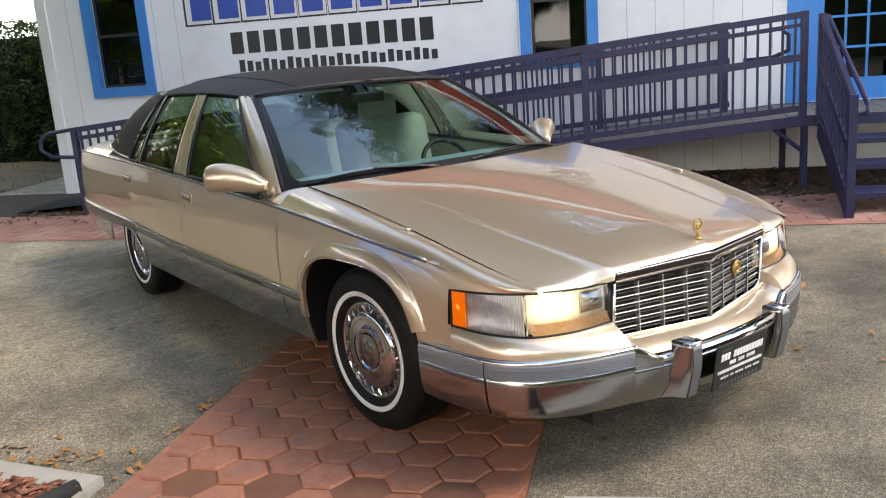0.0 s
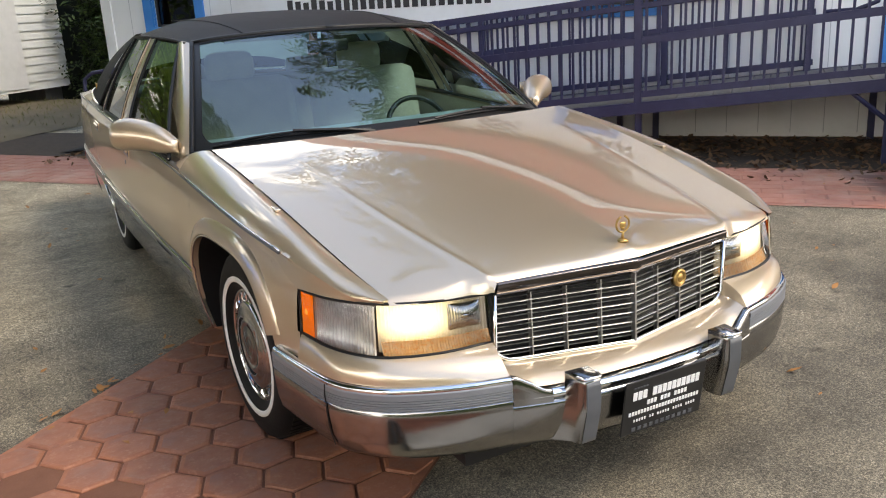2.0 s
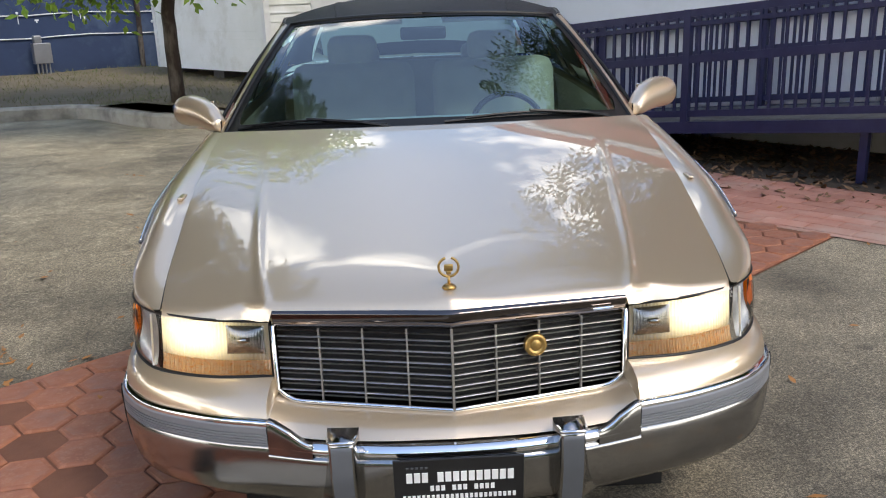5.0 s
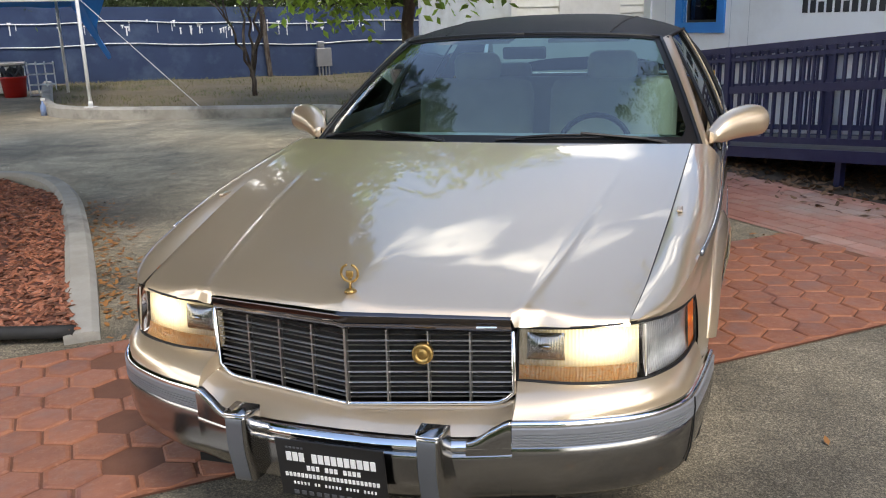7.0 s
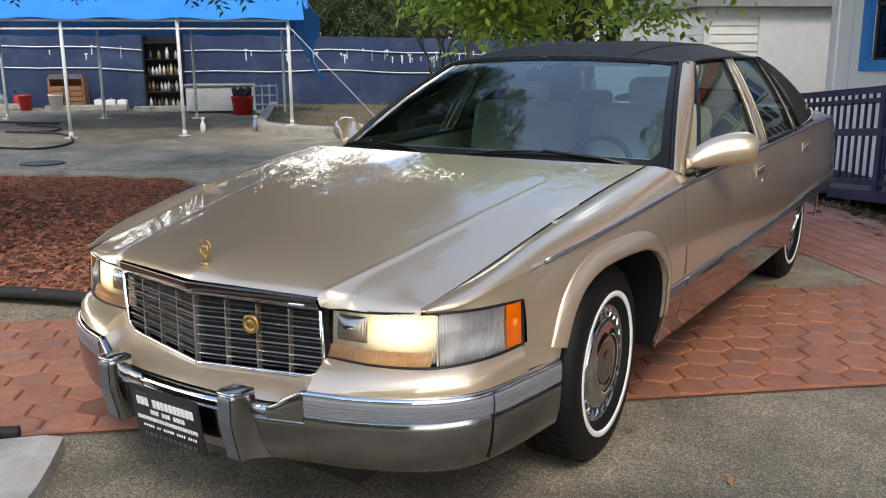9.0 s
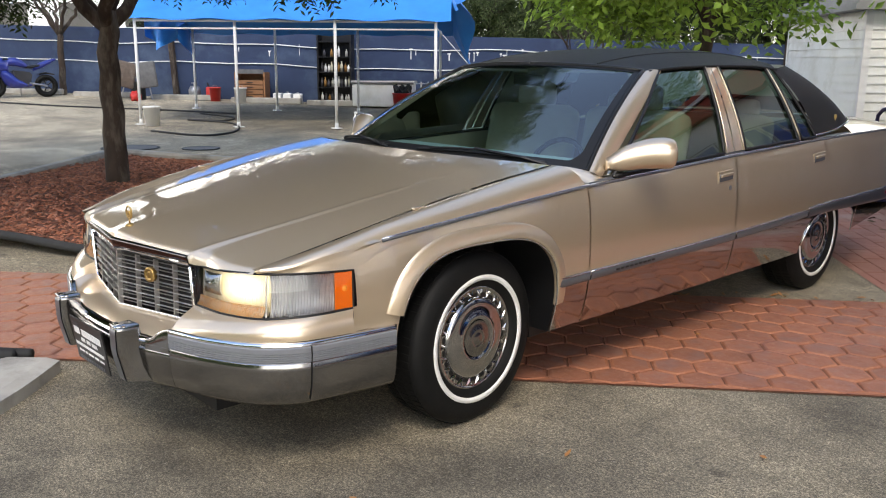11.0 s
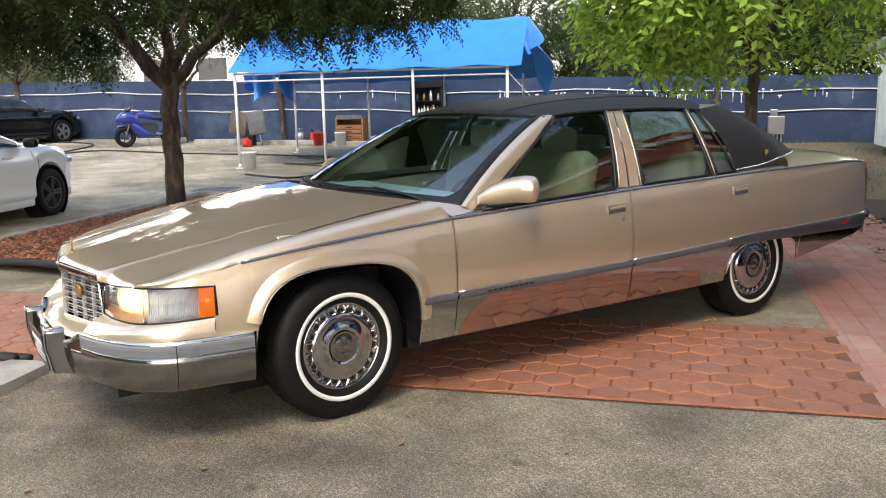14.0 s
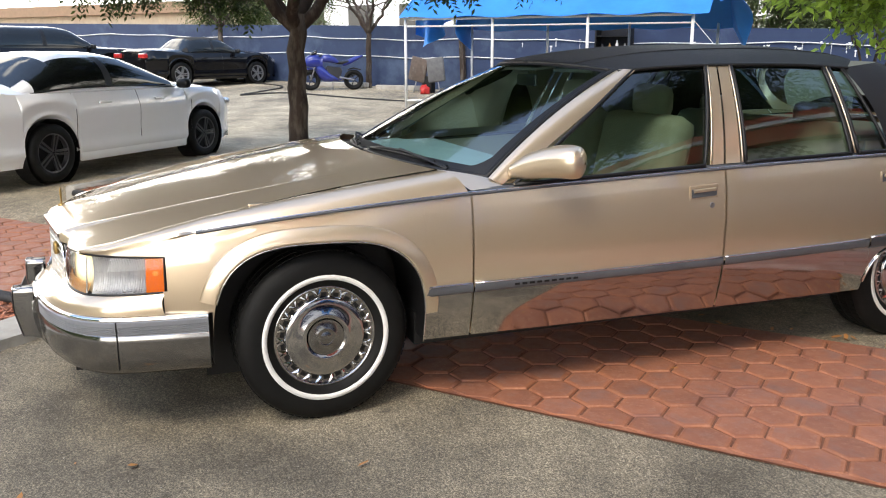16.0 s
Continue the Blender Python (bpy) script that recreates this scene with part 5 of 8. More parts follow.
# ---- doors, quarters, sills ----
rear_cut = table((0.50, 2.83), (0.55, 2.856), (0.591, 2.876), (0.659, 2.905), (0.744, 2.936), (0.815, 2.939), (0.904, 2.917), (0.993, 2.884), (1.01, 2.879))


RA0, RA1, RAZ = 2.70, 3.47, 0.535


def rear_arch(y):
    t = (y - (RA0 + RA1) / 2) / ((RA1 - RA0) / 2)
    return SILL + (RAZ - SILL) * max(0.0, 1 - abs(t) ** 5) ** 0.5


for sx in (1, -1):
    fd = part("front_door", side_patch(sx, 0.613, 1.825, lambda y: ZM(y), lambda y: ZB(y), 26, 18), M_PAINT, car, smooth=True)
    rd = part("rear_door", side_patch(sx, 1.834, rear_cut, lambda y: ZM(y), lambda y: ZB(y), 26, 18), M_PAINT, car, smooth=True)
    rq = part("rear_quarter", side_patch(sx, lambda z: rear_cut(z) + 0.009, 4.5, lambda y: ZM(y), lambda y: ZB(y), 44, 18), M_PAINT, car, smooth=True)
    # inner shell in body paint stands for light caught in the shut lines
    bm = side_patch(sx, 0.45, 2.69, SILL, lambda y: ZB(y) - 0.01, 20, 10, -0.02)
    add(bm, side_patch(sx, 2.69, 4.3, lambda y: 0.57, lambda y: ZB(y) - 0.01, 20, 8, -0.02))
    part("inner_shell", bm, M_PAINT, car)
    # bright lower panels
    for y0, y1, par in ((0.404, 0.605, car), (0.613, 1.825, fd), (1.834, 2.698, rd)):
        bm = side_patch(sx, y0, y1, SILL, lambda y: ZM(y), 16, 9, 0.003)
        part("lower_panel", bm, M_SATIN, par, "mirror-bright lower panel", True)
    bm = side_patch(sx, RA1 + 0.004, 4.48, lambda y: 0.355 + 0.12 * (y - RA1), lambda y: ZM(y), 14, 8, 0.003)
    part("lower_panel", bm, M_SATIN, rq, "mirror-bright lower panel", True)
    bm = sheet(lambda y, b: side(y, rear_arch(y) + (ZM(y) - rear_arch(y)) * b, sx, 0.002), [(RA0 + RA1) / 2 - (RA1 - RA0) / 2 * math.cos(a) for a in lin(0, math.pi, 33)], lin(0, 1, 5))
    part("rear_arch_panel", bm, M_SATIN, rq, smooth=True)
    bm = tubes([[side(y, rear_arch(y), sx, 0.006) for y in [(RA0 + RA1) / 2 - (RA1 - RA0) / 2 * math.cos(a) for a in lin(0.12, math.pi - 0.12, 33)]]], 0.005, 6)
    part("rear_arch_trim", bm, M_CHROME, rq, smooth=True)
    # rubbing moulding with a fine bright line on top
    for y0, y1, par in ((0.404, 0.605, fen), (0.613, 1.825, fd), (1.834, 2.683, rd), (2.69, 4.46, rq)):
        def mould(y, j):
            hh = 0.021 if y < 2.686 else 0.029 + 0.0132 * (y - 2.69)
            o, k = ((0.0, -1.05), (0.010, -0.95), (0.014, -0.5), (0.014, 0.5), (0.010, 0.95), (0.0, 1.05))[j]
            return side(y, ZM(y) + hh * k, sx, o)
        part("moulding", sheet(mould, lin(y0, y1, 24), list(range(6))), M_GREYTRIM if y0 < 2.686 else M_DARKTRIM, par if par is not fen else car, "grey rubbing moulding", True)
        bm = tubes([[side(y, ZM(y) + (0.020 if y < 2.686 else 0.027 + 0.0132 * (y - 2.69)), sx, 0.011) for y in lin(y0, y1, 18)]], 0.004, 6)
        part("moulding_line", bm, M_CHROME, par if par is not fen else car, smooth=True)
    part("red_marker", boxes((side(4.02, ZM(4.02) + 0.010, sx, 0.013), (0.006, 0.10, 0.026), Matrix.Rotation(math.radians(4 * sx), 3, "Z"))), M_REDLENS, rq, "small red side marker")
    # model script on the moulding as plain bars
    bm = bmesh.new()
    for i in range(9):
        y = 0.80 + i * 0.034
        box(bm, side(y, ZM(y), sx, 0.0155), (0.003, 0.022, 0.009))
    part("script_bar", bm, M_BLACKPL, fd)
    # shoulder strip
    fo = curve(FO, sx)
    line = [fo(t) + Vector((sx * 0.004, 0, 0.002)) for t in lin(0.30, 1, 24)] + [side(y, ZB(y), sx, 0.003) for y in lin(0.64, 4.42, 40)]
    part("shoulder_strip", tubes([line], 0.0065, 6), M_GREYTRIM, car, smooth=True)
    part("shoulder_line", tubes([[p + Vector((0, 0, 0.0065)) for p in line]], 0.0032, 5), M_CHROME, car, smooth=True)
    # handles
    for y, z, par in ((1.708, 0.860, fd), (2.802, 0.877, rd)):
        h = new("door_handle")
        h.parent = par
        ang = Matrix.Rotation(math.radians(-0.5 * sx), 3, "Z") @ Matrix.Rotation(math.radians(3), 3, "X")
        c = side(y, z, sx)
        part("surround", boxes((c + Vector((sx * 0.001, 0, 0)), (0.008, 0.148, 0.062), ang), bevel=0.003), M_PAINT, h)
        part("recess", boxes((c + Vector((sx * 0.003, 0, -0.003)), (0.008, 0.132, 0.040), ang), bevel=0.003), M_GREYTRIM, h)
        part("lever", boxes((c + Vector((sx * 0.008, 0, 0.008)), (0.012, 0.118, 0.016), ang), bevel=0.004), M_PAINT, h)
        if par is fd:
            bm = lathe([(0, 0.006), (0.012, 0.006), (0.014, 0.0)], 14, axis="x", at=(0, 0, 0))
            bm.transform(Matrix.Translation(c + Vector((sx * 0.004, 0.045, -0.062))) @ Matrix.Diagonal((sx, 1, 1, 1)))
            part("lock", bm, M_GREYMETAL, par)
    # mirror
    mir = new("door_mirror")
    mir.parent = fd
    mb, me_ = Vector((sx * 0.900, 0.800, 0.982)), Vector((sx * 1.120, 1.03, 1.030))
    mr_z = table((0.0, 0.028), (0.08, 0.034), (0.17, 0.050), (0.4, 0.062), (0.7, 0.069), (0.86, 0.067), (0.95, 0.054), (1.0, 0.006))
    mr_h = table((0.0, 0.004), (0.02, 0.030), (0.15, 0.044), (0.4, 0.060), (0.7, 0.073), (0.88, 0.069), (0.97, 0.050), (1.0, 0.006))
    acr = Vector((-sx * 0.66, 0.75, 0.0))
    sq = lambda q: math.copysign(abs(q) ** 0.90, q)
    rise = lambda t: Vector((0, 0.02 * math.sin(t * 3.1), 0.022 * math.sin(t * 3.1)))
    bm = sheet(lambda t, a: mb.lerp(me_, t) + rise(t) + acr * (mr_h(t) * sq(math.cos(a))) + Vector((0, 0, mr_z(t) * sq(math.sin(a)))), [0, 0.01, 0.02] + lin(0.06, 0.9, 14) + [0.94, 0.97, 0.99, 1.0], lin(0, math.tau, 25))
    part("housing", bm, M_PAINT, mir, smooth=True)
    bm = sheet(lambda a, b: Vector((sx * (0.905 - 0.030 * b), 0.745 + 0.19 * a - 0.02 * b + 0.06 * b, 0.935 + 0.062 * b * a)), lin(0, 1, 6), lin(0, 1, 6))
    part("sail", bm, M_PAINT, mir, smooth=True)
    part("mirror_glass", boxes(((sx * 1.020, 1.034, 1.030), (0.10, 0.006, 0.080), Matrix.Rotation(radians(12 * sx), 3, "Z")), bevel=0.002), M_CHROME, mir)

# ---- greenhouse ----
GTOP = table((1.40, 1.372), (1.6, 1.392), (1.9, 1.403), (2.4, 1.401), (2.72, 1.384))
GTX = table((1.40, 0.668), (1.6, 0.695), (1.9, 0.722), (2.4, 0.718), (2.72, 0.700))


def g_lo(y, sx, up=0.016):
    return Vector((sx * (SW(y) - 0.048), y, ZB(y) + up))


def g_hi(y, sx):
    return Vector((sx * GTX(y), y, GTOP(y)))


def glass_patch(sx, lo0, lo1, hi0, hi1, out=0.0, n=14, up=0.016, bow=0.018):
    o = Vector((sx * out, 0, out * 0.5))
    return sheet(lambda a, b: g_lo(lo0 + (lo1 - lo0) * a, sx, up).lerp(g_hi(hi0 + (hi1 - hi0) * a, sx), b) + Vector((sx * bow * 4 * b * (1 - b), 0, 0)) + o, lin(0, 1, n), lin(0, 1, 10))


WSB = [(0.0, 0.425, 0.992), (0.25, 0.437, 0.990), (0.5, 0.482, 0.986), (0.74, 0.580, 0.974), (0.868, 0.712, 0.955)]
WST = [(0.0, 1.315, 1.412), (0.2, 1.322, 1.410), (0.4, 1.350, 1.402), (0.56, 1.388, 1.391), (0.650, 1.425, 1.380)]
bm = bmesh.new()
for sx in (1, -1):
    add(bm, loft(curve(WSB, sx), curve(WST, sx), 20, 14, (0, -0.018, 0.022), sx))
bmesh.ops.remove_doubles(bm, verts=bm.verts, dist=0.002)
ws = part("windscreen", outward(bm), M_GLASSF, car, "green-tinted windscreen", True)
ws.visible_shadow = False
# dark band round the windscreen
bm = bmesh.new()
for sx in (1, -1):
    lo_, hi_ = curve(WSB, sx), curve(WST, sx)
    edge = [lo_(t) for t in lin(0, 1, 14)] + [lo_(1).lerp(hi_(1), t) + Vector((0, -0.018, 0.022)) * (4 * t * (1 - t)) for t in lin(0.05, 1, 14)] + [hi_(t) for t in lin(1, 0, 12)]
    tube(bm, [p + Vector((0, -0.002, 0.002)) for p in edge], 0.012, 6)
part("windscreen_seal", bm, M_BLACKPL, ws, smooth=True)
# black printed border of the glass
for sx in (1, -1):
    lo_, hi_ = curve(WSB, sx), curve(WST, sx)
    wg = lambda a, b: lo_(a).lerp(hi_(a), b) + Vector((0, -0.018, 0.022)) * (4 * b * (1 - b)) + Vector((0, -0.002, 0.003))
    for as_, bs in ((lin(0.94, 1, 4), lin(0, 1, 16)), (lin(0, 0.941, 20), lin(0, 0.06, 3)), (lin(0, 0.941, 20), lin(0.965, 1, 3))):
        part("glass_border", sheet(wg, as_, bs), M_BLACKPL, ws, smooth=True)
    bm = sheet(lambda a, b: wg(0.941 - 0.06 * (1 - a), 0.06 + 0.08 * b * a ** 2), lin(0, 1, 8), lin(0, 1, 3))
    part("glass_border", bm, M_BLACKPL, ws, smooth=True)
for sx in (1, -1):
    lo_, hi_ = curve(WSB, sx), curve(WST, sx)
    # A pillar
    wa = lambda t: lo_(1).lerp(hi_(1), t) + Vector((0, -0.018, 0.022)) * (4 * t * (1 - t)) + Vector((sx * 0.012, 0, 0.002))
    wb = lambda t: Vector((sx * 0.912, 0.755, 0.925)).lerp(Vector((sx * 0.702, 1.505, 1.383)), t) + Vector((sx * 0.010 * 4 * t * (1 - t), 0, 0.006 * t * (1 - t)))
    part("a_pillar", loft(wa, wb, 20, 5, (0.005, -0.009, 0.009), sx), M_PAINT, car, smooth=True)
    base_lo = curve([(0.836, 0.50, 0.997), (0.880, 0.55, 0.965), (0.945, 0.612, 0.920)], sx)
    base_hi = curve([(0.880, 0.715, 0.957), (0.900, 0.735, 0.942), (0.930, 0.775, 0.922)], sx)
    part("cowl_corner", loft(base_lo, base_hi, 10, 6, (0.004, 0, 0.004), sx), M_PAINT, car, smooth=True)
    # belt sill between door skin and glass
    bm = sheet(lambda y, b: side(y, ZB(y), sx).lerp(g_lo(y, sx, 0.018), b), lin(0.63, 3.3, 40), lin(0, 1, 3))
    part("belt_sill", bm, M_GREYTRIM, car, smooth=True)
    # panes
    for nm, a in (("front_side_window", (0.80, 1.725, 1.500, 1.862)), ("rear_side_window", (1.945, 2.555, 2.005, 2.560)), ("quarter_window", (2.600, 2.790, 2.600, 2.690))):
        pane = part(nm, outward(glass_patch(sx, *a)), M_GLASSS, car, "tinted side window pane", True)
        pane.visible_shadow = False
    part("b_pillar", glass_patch(sx, 1.765, 1.825, 1.880, 1.922, 0.008), M_PAINT, car, smooth=True)
    part("b_pillar", glass_patch(sx, 1.836, 1.915, 1.930, 1.985, 0.008), M_PAINT, car, smooth=True)
    part("window_divider", glass_patch(sx, 2.560, 2.595, 2.562, 2.596, 0.006, 4), M_BLACKPL, car, smooth=True)
    # bright window surrounds
    bm = bmesh.new()
    for lo0, lo1, hi0, hi1 in ((0.80, 1.725, 1.500, 1.862), (1.945, 2.555, 2.005, 2.560), (2.600, 2.790, 2.600, 2.690)):
        o = Vector((sx * 0.008, 0, 0.003))
        q = lambda a, b: g_lo(lo0 + (lo1 - lo0) * a, sx).lerp(g_hi(hi0 + (hi1 - hi0) * a, sx), b) + Vector((sx * 0.018 * 4 * b * (1 - b), 0, 0)) + o
        ring = [q(a, 0) for a in lin(0, 1, 10)] + [q(1, b) for b in lin(0.1, 1, 9)] + [q(a, 1) for a in lin(0.95, 0, 10)] + [q(0, b) for b in lin(0.9, 0, 9)]
        tube(bm, ring, 0.009, 6)
    part("window_seal", bm, M_BLACKPL, car, smooth=True)
    for ends in (((0.80, 0), (1.500, 1)), ((1.752, 0), (1.872, 1)), ((1.925, 0), (1.990, 1)), ((2.578, 0), (2.580, 1))):
        (y0, _), (y1, _) = ends
        bm = tubes([[g_lo(y0, sx).lerp(g_hi(y1, sx), b) + Vector((sx * (0.012 + 0.018 * 4 * b * (1 - b)), 0, 0.004)) for b in lin(0, 1, 10)]], 0.004, 6)
        part("window_trim", bm, M_PAINT, car, smooth=True)

# vinyl roof
RZC = table((1.30, 1.414), (1.45, 1.446), (1.7, 1.482), (2.0, 1.502), (2.4, 1.506), (2.8, 1.482), (3.05, 1.425))


def roof_pt(a, t):
    y0 = 1.312 + 0.115 * abs(a) ** 2.2
    y1 = 3.06 - 0.33 * abs(a) ** 3
    y = y0 + (y1 - y0) * t
    xr = GTX(min(max(y, 1.42), 2.72)) + 0.004
    zr = GTOP(min(max(y, 1.42), 2.72)) + 0.004
    zc = RZC(y)
    return Vector((a * xr, y, zr + (zc - zr) * (1 - abs(a) ** 3.0)))


roof = part("vinyl_roof", sheet(roof_pt, lin(-1, 1, 45), lin(0, 1, 40)), M_VINYL, car, "black grained vinyl roof covering", True)
for sx in (1, -1):
    bm = tubes([[roof_pt(sx * (0.62 + 0.02 * math.sin(t * 3)), t) + Vector((0, 0, 0.001)) for t in lin(0.0, 0.99, 24)]], 0.004, 5)
    part("roof_seam", bm, M_VINYL, roof)
    # sail panel
    top = curve([(0.704, 2.70, 1.388), (0.690, 2.82, 1.400), (0.655, 2.95, 1.410), (0.600, 3.03, 1.414)], sx)
    bot = curve([(0.951, 2.800, 1.006), (0.945, 3.05, 1.022), (0.912, 3.33, 1.060), (0.800, 3.60, 1.074)], sx)
    part("sail_panel", loft(top, bot, 24, 14, (0.026, 0.010, 0.016), sx), M_VINYL, roof, smooth=True)
    drip = [roof_pt(sx * 1.0, t) + Vector((sx * 0.006, 0, 0.0)) for t in lin(0.0, 1, 30)]
    part("drip_trim", tubes([drip], 0.008, 6), M_VINYL, roof, smooth=True)
    bm = tubes([[bot(t) + Vector((sx * 0.008, 0, 0.002)) for t in lin(0.0, 0.98, 24)]], 0.007, 6)
    part("vinyl_edge_trim", bm, M_CHROME, roof, "bright moulding at the vinyl edge", True)
    c = top(0.42).lerp(bot(0.50), 0.86) + Vector((sx * 0.016, 0, 0.0))
    part("crest", boxes((c, (0.006, 0.030, 0.042), Matrix.Rotation(math.radians(14 * sx), 3, "Z")), bevel=0.008), M_GOLD, roof, "small gold crest")
    part("crest_script", boxes((c + Vector((sx * -0.012, 0.075, -0.018)), (0.004, 0.075, 0.006), Matrix.Rotation(math.radians(14 * sx), 3, "Z"))), M_GOLD, roof)
bl_t = [(0.0, 3.065, 1.422), (0.3, 3.055, 1.420), (0.600, 3.03, 1.414)]
bl_b = [(0.0, 3.72, 1.076), (0.4, 3.70, 1.076), (0.800, 3.60, 1.074)]
bm = bmesh.new()
for sx in (1, -1):
    add(bm, loft(curve(bl_t, sx), curve(bl_b, sx), 12, 10, (0, 0.02, 0.02)))
bwin = part("rear_window", outward(bm), M_GLASSS, car, smooth=True)
bwin.visible_shadow = False

# boot lid, rear shoulders and tail
ZD = table((3.3, 1.070), (3.7, 1.072), (4.1, 1.060), (4.4, 1.030), (4.5, 0.975))


def deck_pt(a, t):
    y0 = 3.34 + 0.36 * (1 - abs(a) ** 4)
    y = y0 + (4.5 - y0) * t
    xs_ = SW(y) - 0.032
    ze = ZB(y)
    return Vector((a * xs_, y, ze + (ZD(y) - ze) * (1 - abs(a) ** 5)))


part("boot_lid", sheet(deck_pt, lin(-1, 1, 41), lin(0, 1, 24)), M_PAINT, car, smooth=True)
bm = sheet(lambda a, b: Vector((a * 0.84, 4.5 + 0.06 * (1 - a * a) + 0.03 * math.sin(b * 3.1), 0.42 + 0.54 * b)), lin(-1, 1, 20), lin(0, 1, 10))
part("tail_panel", bm, M_PAINT, car, smooth=True)
rb = part("rear_bumper", boxes(((0, 4.50, 0.55), (1.70, 0.20, 0.12)), bevel=0.05), M_SATIN, car, smooth=True)
part("rear_valance", boxes(((0, 4.15, 0.47), (1.2, 0.5, 0.10))), M_BLACKPL, car)

# wipers
def on_glass(a, b, up):
    """A place over the windscreen: a from -1 to 1 across, b up the glass."""
    g = 1 if a >= 0 else -1
    p = curve(WSB, g)(abs(a)).lerp(curve(WST, g)(abs(a)), b)
    return p + Vector((0, -0.018, 0.022)) * (4 * b * (1 - b)) + Vector((0, -0.45, 0.89)) * up


for a0, a1 in ((-0.88, -0.18), (0.06, 0.80)):
    w = new("wiper")
    w.parent = car
    q = lambda t: a0 + (a1 - a0) * t
    part("blade", tubes([[on_glass(q(t), 0.016 + 0.022 * math.sin(t * math.pi), 0.012) for t in lin(0, 1, 16)]], 0.0065, 6), M_BLACKPL, w)
    part("blade_frame", tubes([[on_glass(q(t), 0.016 + 0.022 * math.sin(t * math.pi), 0.026 - 0.016 * abs(2 * t - 1) ** 3) for t in lin(0.12, 0.88, 12)]], 0.0055, 6), M_BLACKPL, w)
    part("arm", tubes([[on_glass(q(1.02), 0.0, 0.012), on_glass(q(0.85), 0.012, 0.028), on_glass(q(0.5), 0.040, 0.032)]], 0.007, 6), M_BLACKPL, w)

# wheels
def wheel(sx, y, toe=0.0):
    w = new("wheel")
    w.parent = car
    w.matrix_world = Matrix.Translation((sx * 0.80, y, 0.352)) @ Matrix.Rotation(toe, 4, "Z") @ Matrix.Diagonal((sx, 1, 1, 1))
    prof = [(0.205, 0.085), (0.225, 0.104), (0.255, 0.112), (0.295, 0.113), (0.322, 0.106), (0.340, 0.094), (0.350, 0.078), (0.352, 0.05), (0.352, -0.09), (0.335, -0.11), (0.22, -0.10), (0.205, -0.08)]
    tyre = part("tyre", lathe(prof, 64, axis="x"), M_TYRE, w, smooth=True)
    part("whitewall", lathe([(0.2395, 0.1105), (0.240, 0.1140), (0.2600, 0.1155), (0.2605, 0.113)], 64, axis="x"), M_WHITEWALL, tyre, "white sidewall band", True)
    bm = bmesh.new()
    for k in range(72):
        a = k * math.tau / 72
        for o in (-0.055, 0.0, 0.055):
            b = a + (0.02 if o == 0 else 0)
            box(bm, (o, 0.3525 * math.cos(b), 0.3525 * math.sin(b)), (0.040, 0.004, 0.022), Matrix.Rotation(b, 3, "X"))
    part("tread", bm, M_TYRE, tyre)
    cap = part("hubcap", lathe([(0.0, 0.098), (0.078, 0.098), (0.083, 0.1035), (0.098, 0.1035), (0.106, 0.0965), (0.140, 0.0985), (0.158, 0.096), (0.166, 0.089), (0.168, 0.077), (0.198, 0.079), (0.200, 0.092), (0.210, 0.091), (0.214, 0.080), (0.223, 0.074)], 64, axis="x"), M_CAP, w, "chrome hubcap with a ring of slots", True)
    at = lambda b_, x, r, b: b_.verts.new((x, r * math.cos(b), r * math.sin(b)))
    bm, dk = bmesh.new(), bmesh.new()
    for k in range(22):
        # a forked rib over the slot ring, and the dark slot beside it
        a = k * math.tau / 22
        for o in (-1, 1):
            v = [at(bm, 0.086, 0.167, a - 0.020), at(bm, 0.086, 0.167, a + 0.020), at(bm, 0.092, 0.180, a + 0.012 * o), at(bm, 0.086, 0.199, a + o * 0.105), at(bm, 0.086, 0.199, a + o * 0.055)]
            for f in ((0, 1, 2), (1, 4, 2), (4, 3, 2), (3, 0, 2)):
                bm.faces.new([v[i] for i in f])
        b = a + math.pi / 22
        v = [at(dk, 0.0845, 0.168, b - 0.075), at(dk, 0.0845, 0.168, b + 0.075), at(dk, 0.0845, 0.183, b + 0.062), at(dk, 0.0845, 0.183, b - 0.062)]
        dk.faces.new(v)
    part("rib", bm, M_CHROME, cap)["kind"] = "stuff"
    part("slot", dk, M_BLACKPL, cap)["kind"] = "stuff"
    part("slot_ring", lathe([(0.166, 0.0835), (0.190, 0.0838), (0.200, 0.087)], 48, axis="x"), M_BUMPER, cap, smooth=True)
    part("cap_emblem", lathe([(0.0, 0.1055), (0.020, 0.1055), (0.023, 0.1035), (0.030, 0.1035), (0.033, 0.1050), (0.040, 0.1050), (0.043, 0.1025), (0.074, 0.1025)], 32, axis="x"), M_BUMPER, cap, smooth=True)
    return w


wheel(1, 0.0, radians(3)), wheel(-1, 0.0, radians(3))
wheel(1, 3.086), wheel(-1, 3.086)

# ---- cabin ----
cabin = new("cabin")
cabin.parent = car
part("dashboard", boxes(((0, 0.86, 0.88), (1.62, 0.46, 0.16)), bevel=0.05), M_DASH, cabin, smooth=True)
bm = sheet(lambda a, b: Vector((a * 0.80, 0.50 + 0.34 * b + 0.14 * a * a * (1 - b), 0.955 + 0.01 * b)), lin(-1, 1, 16), lin(0, 1, 5))
part("dash_top", bm, M_DASH, cabin, smooth=True)


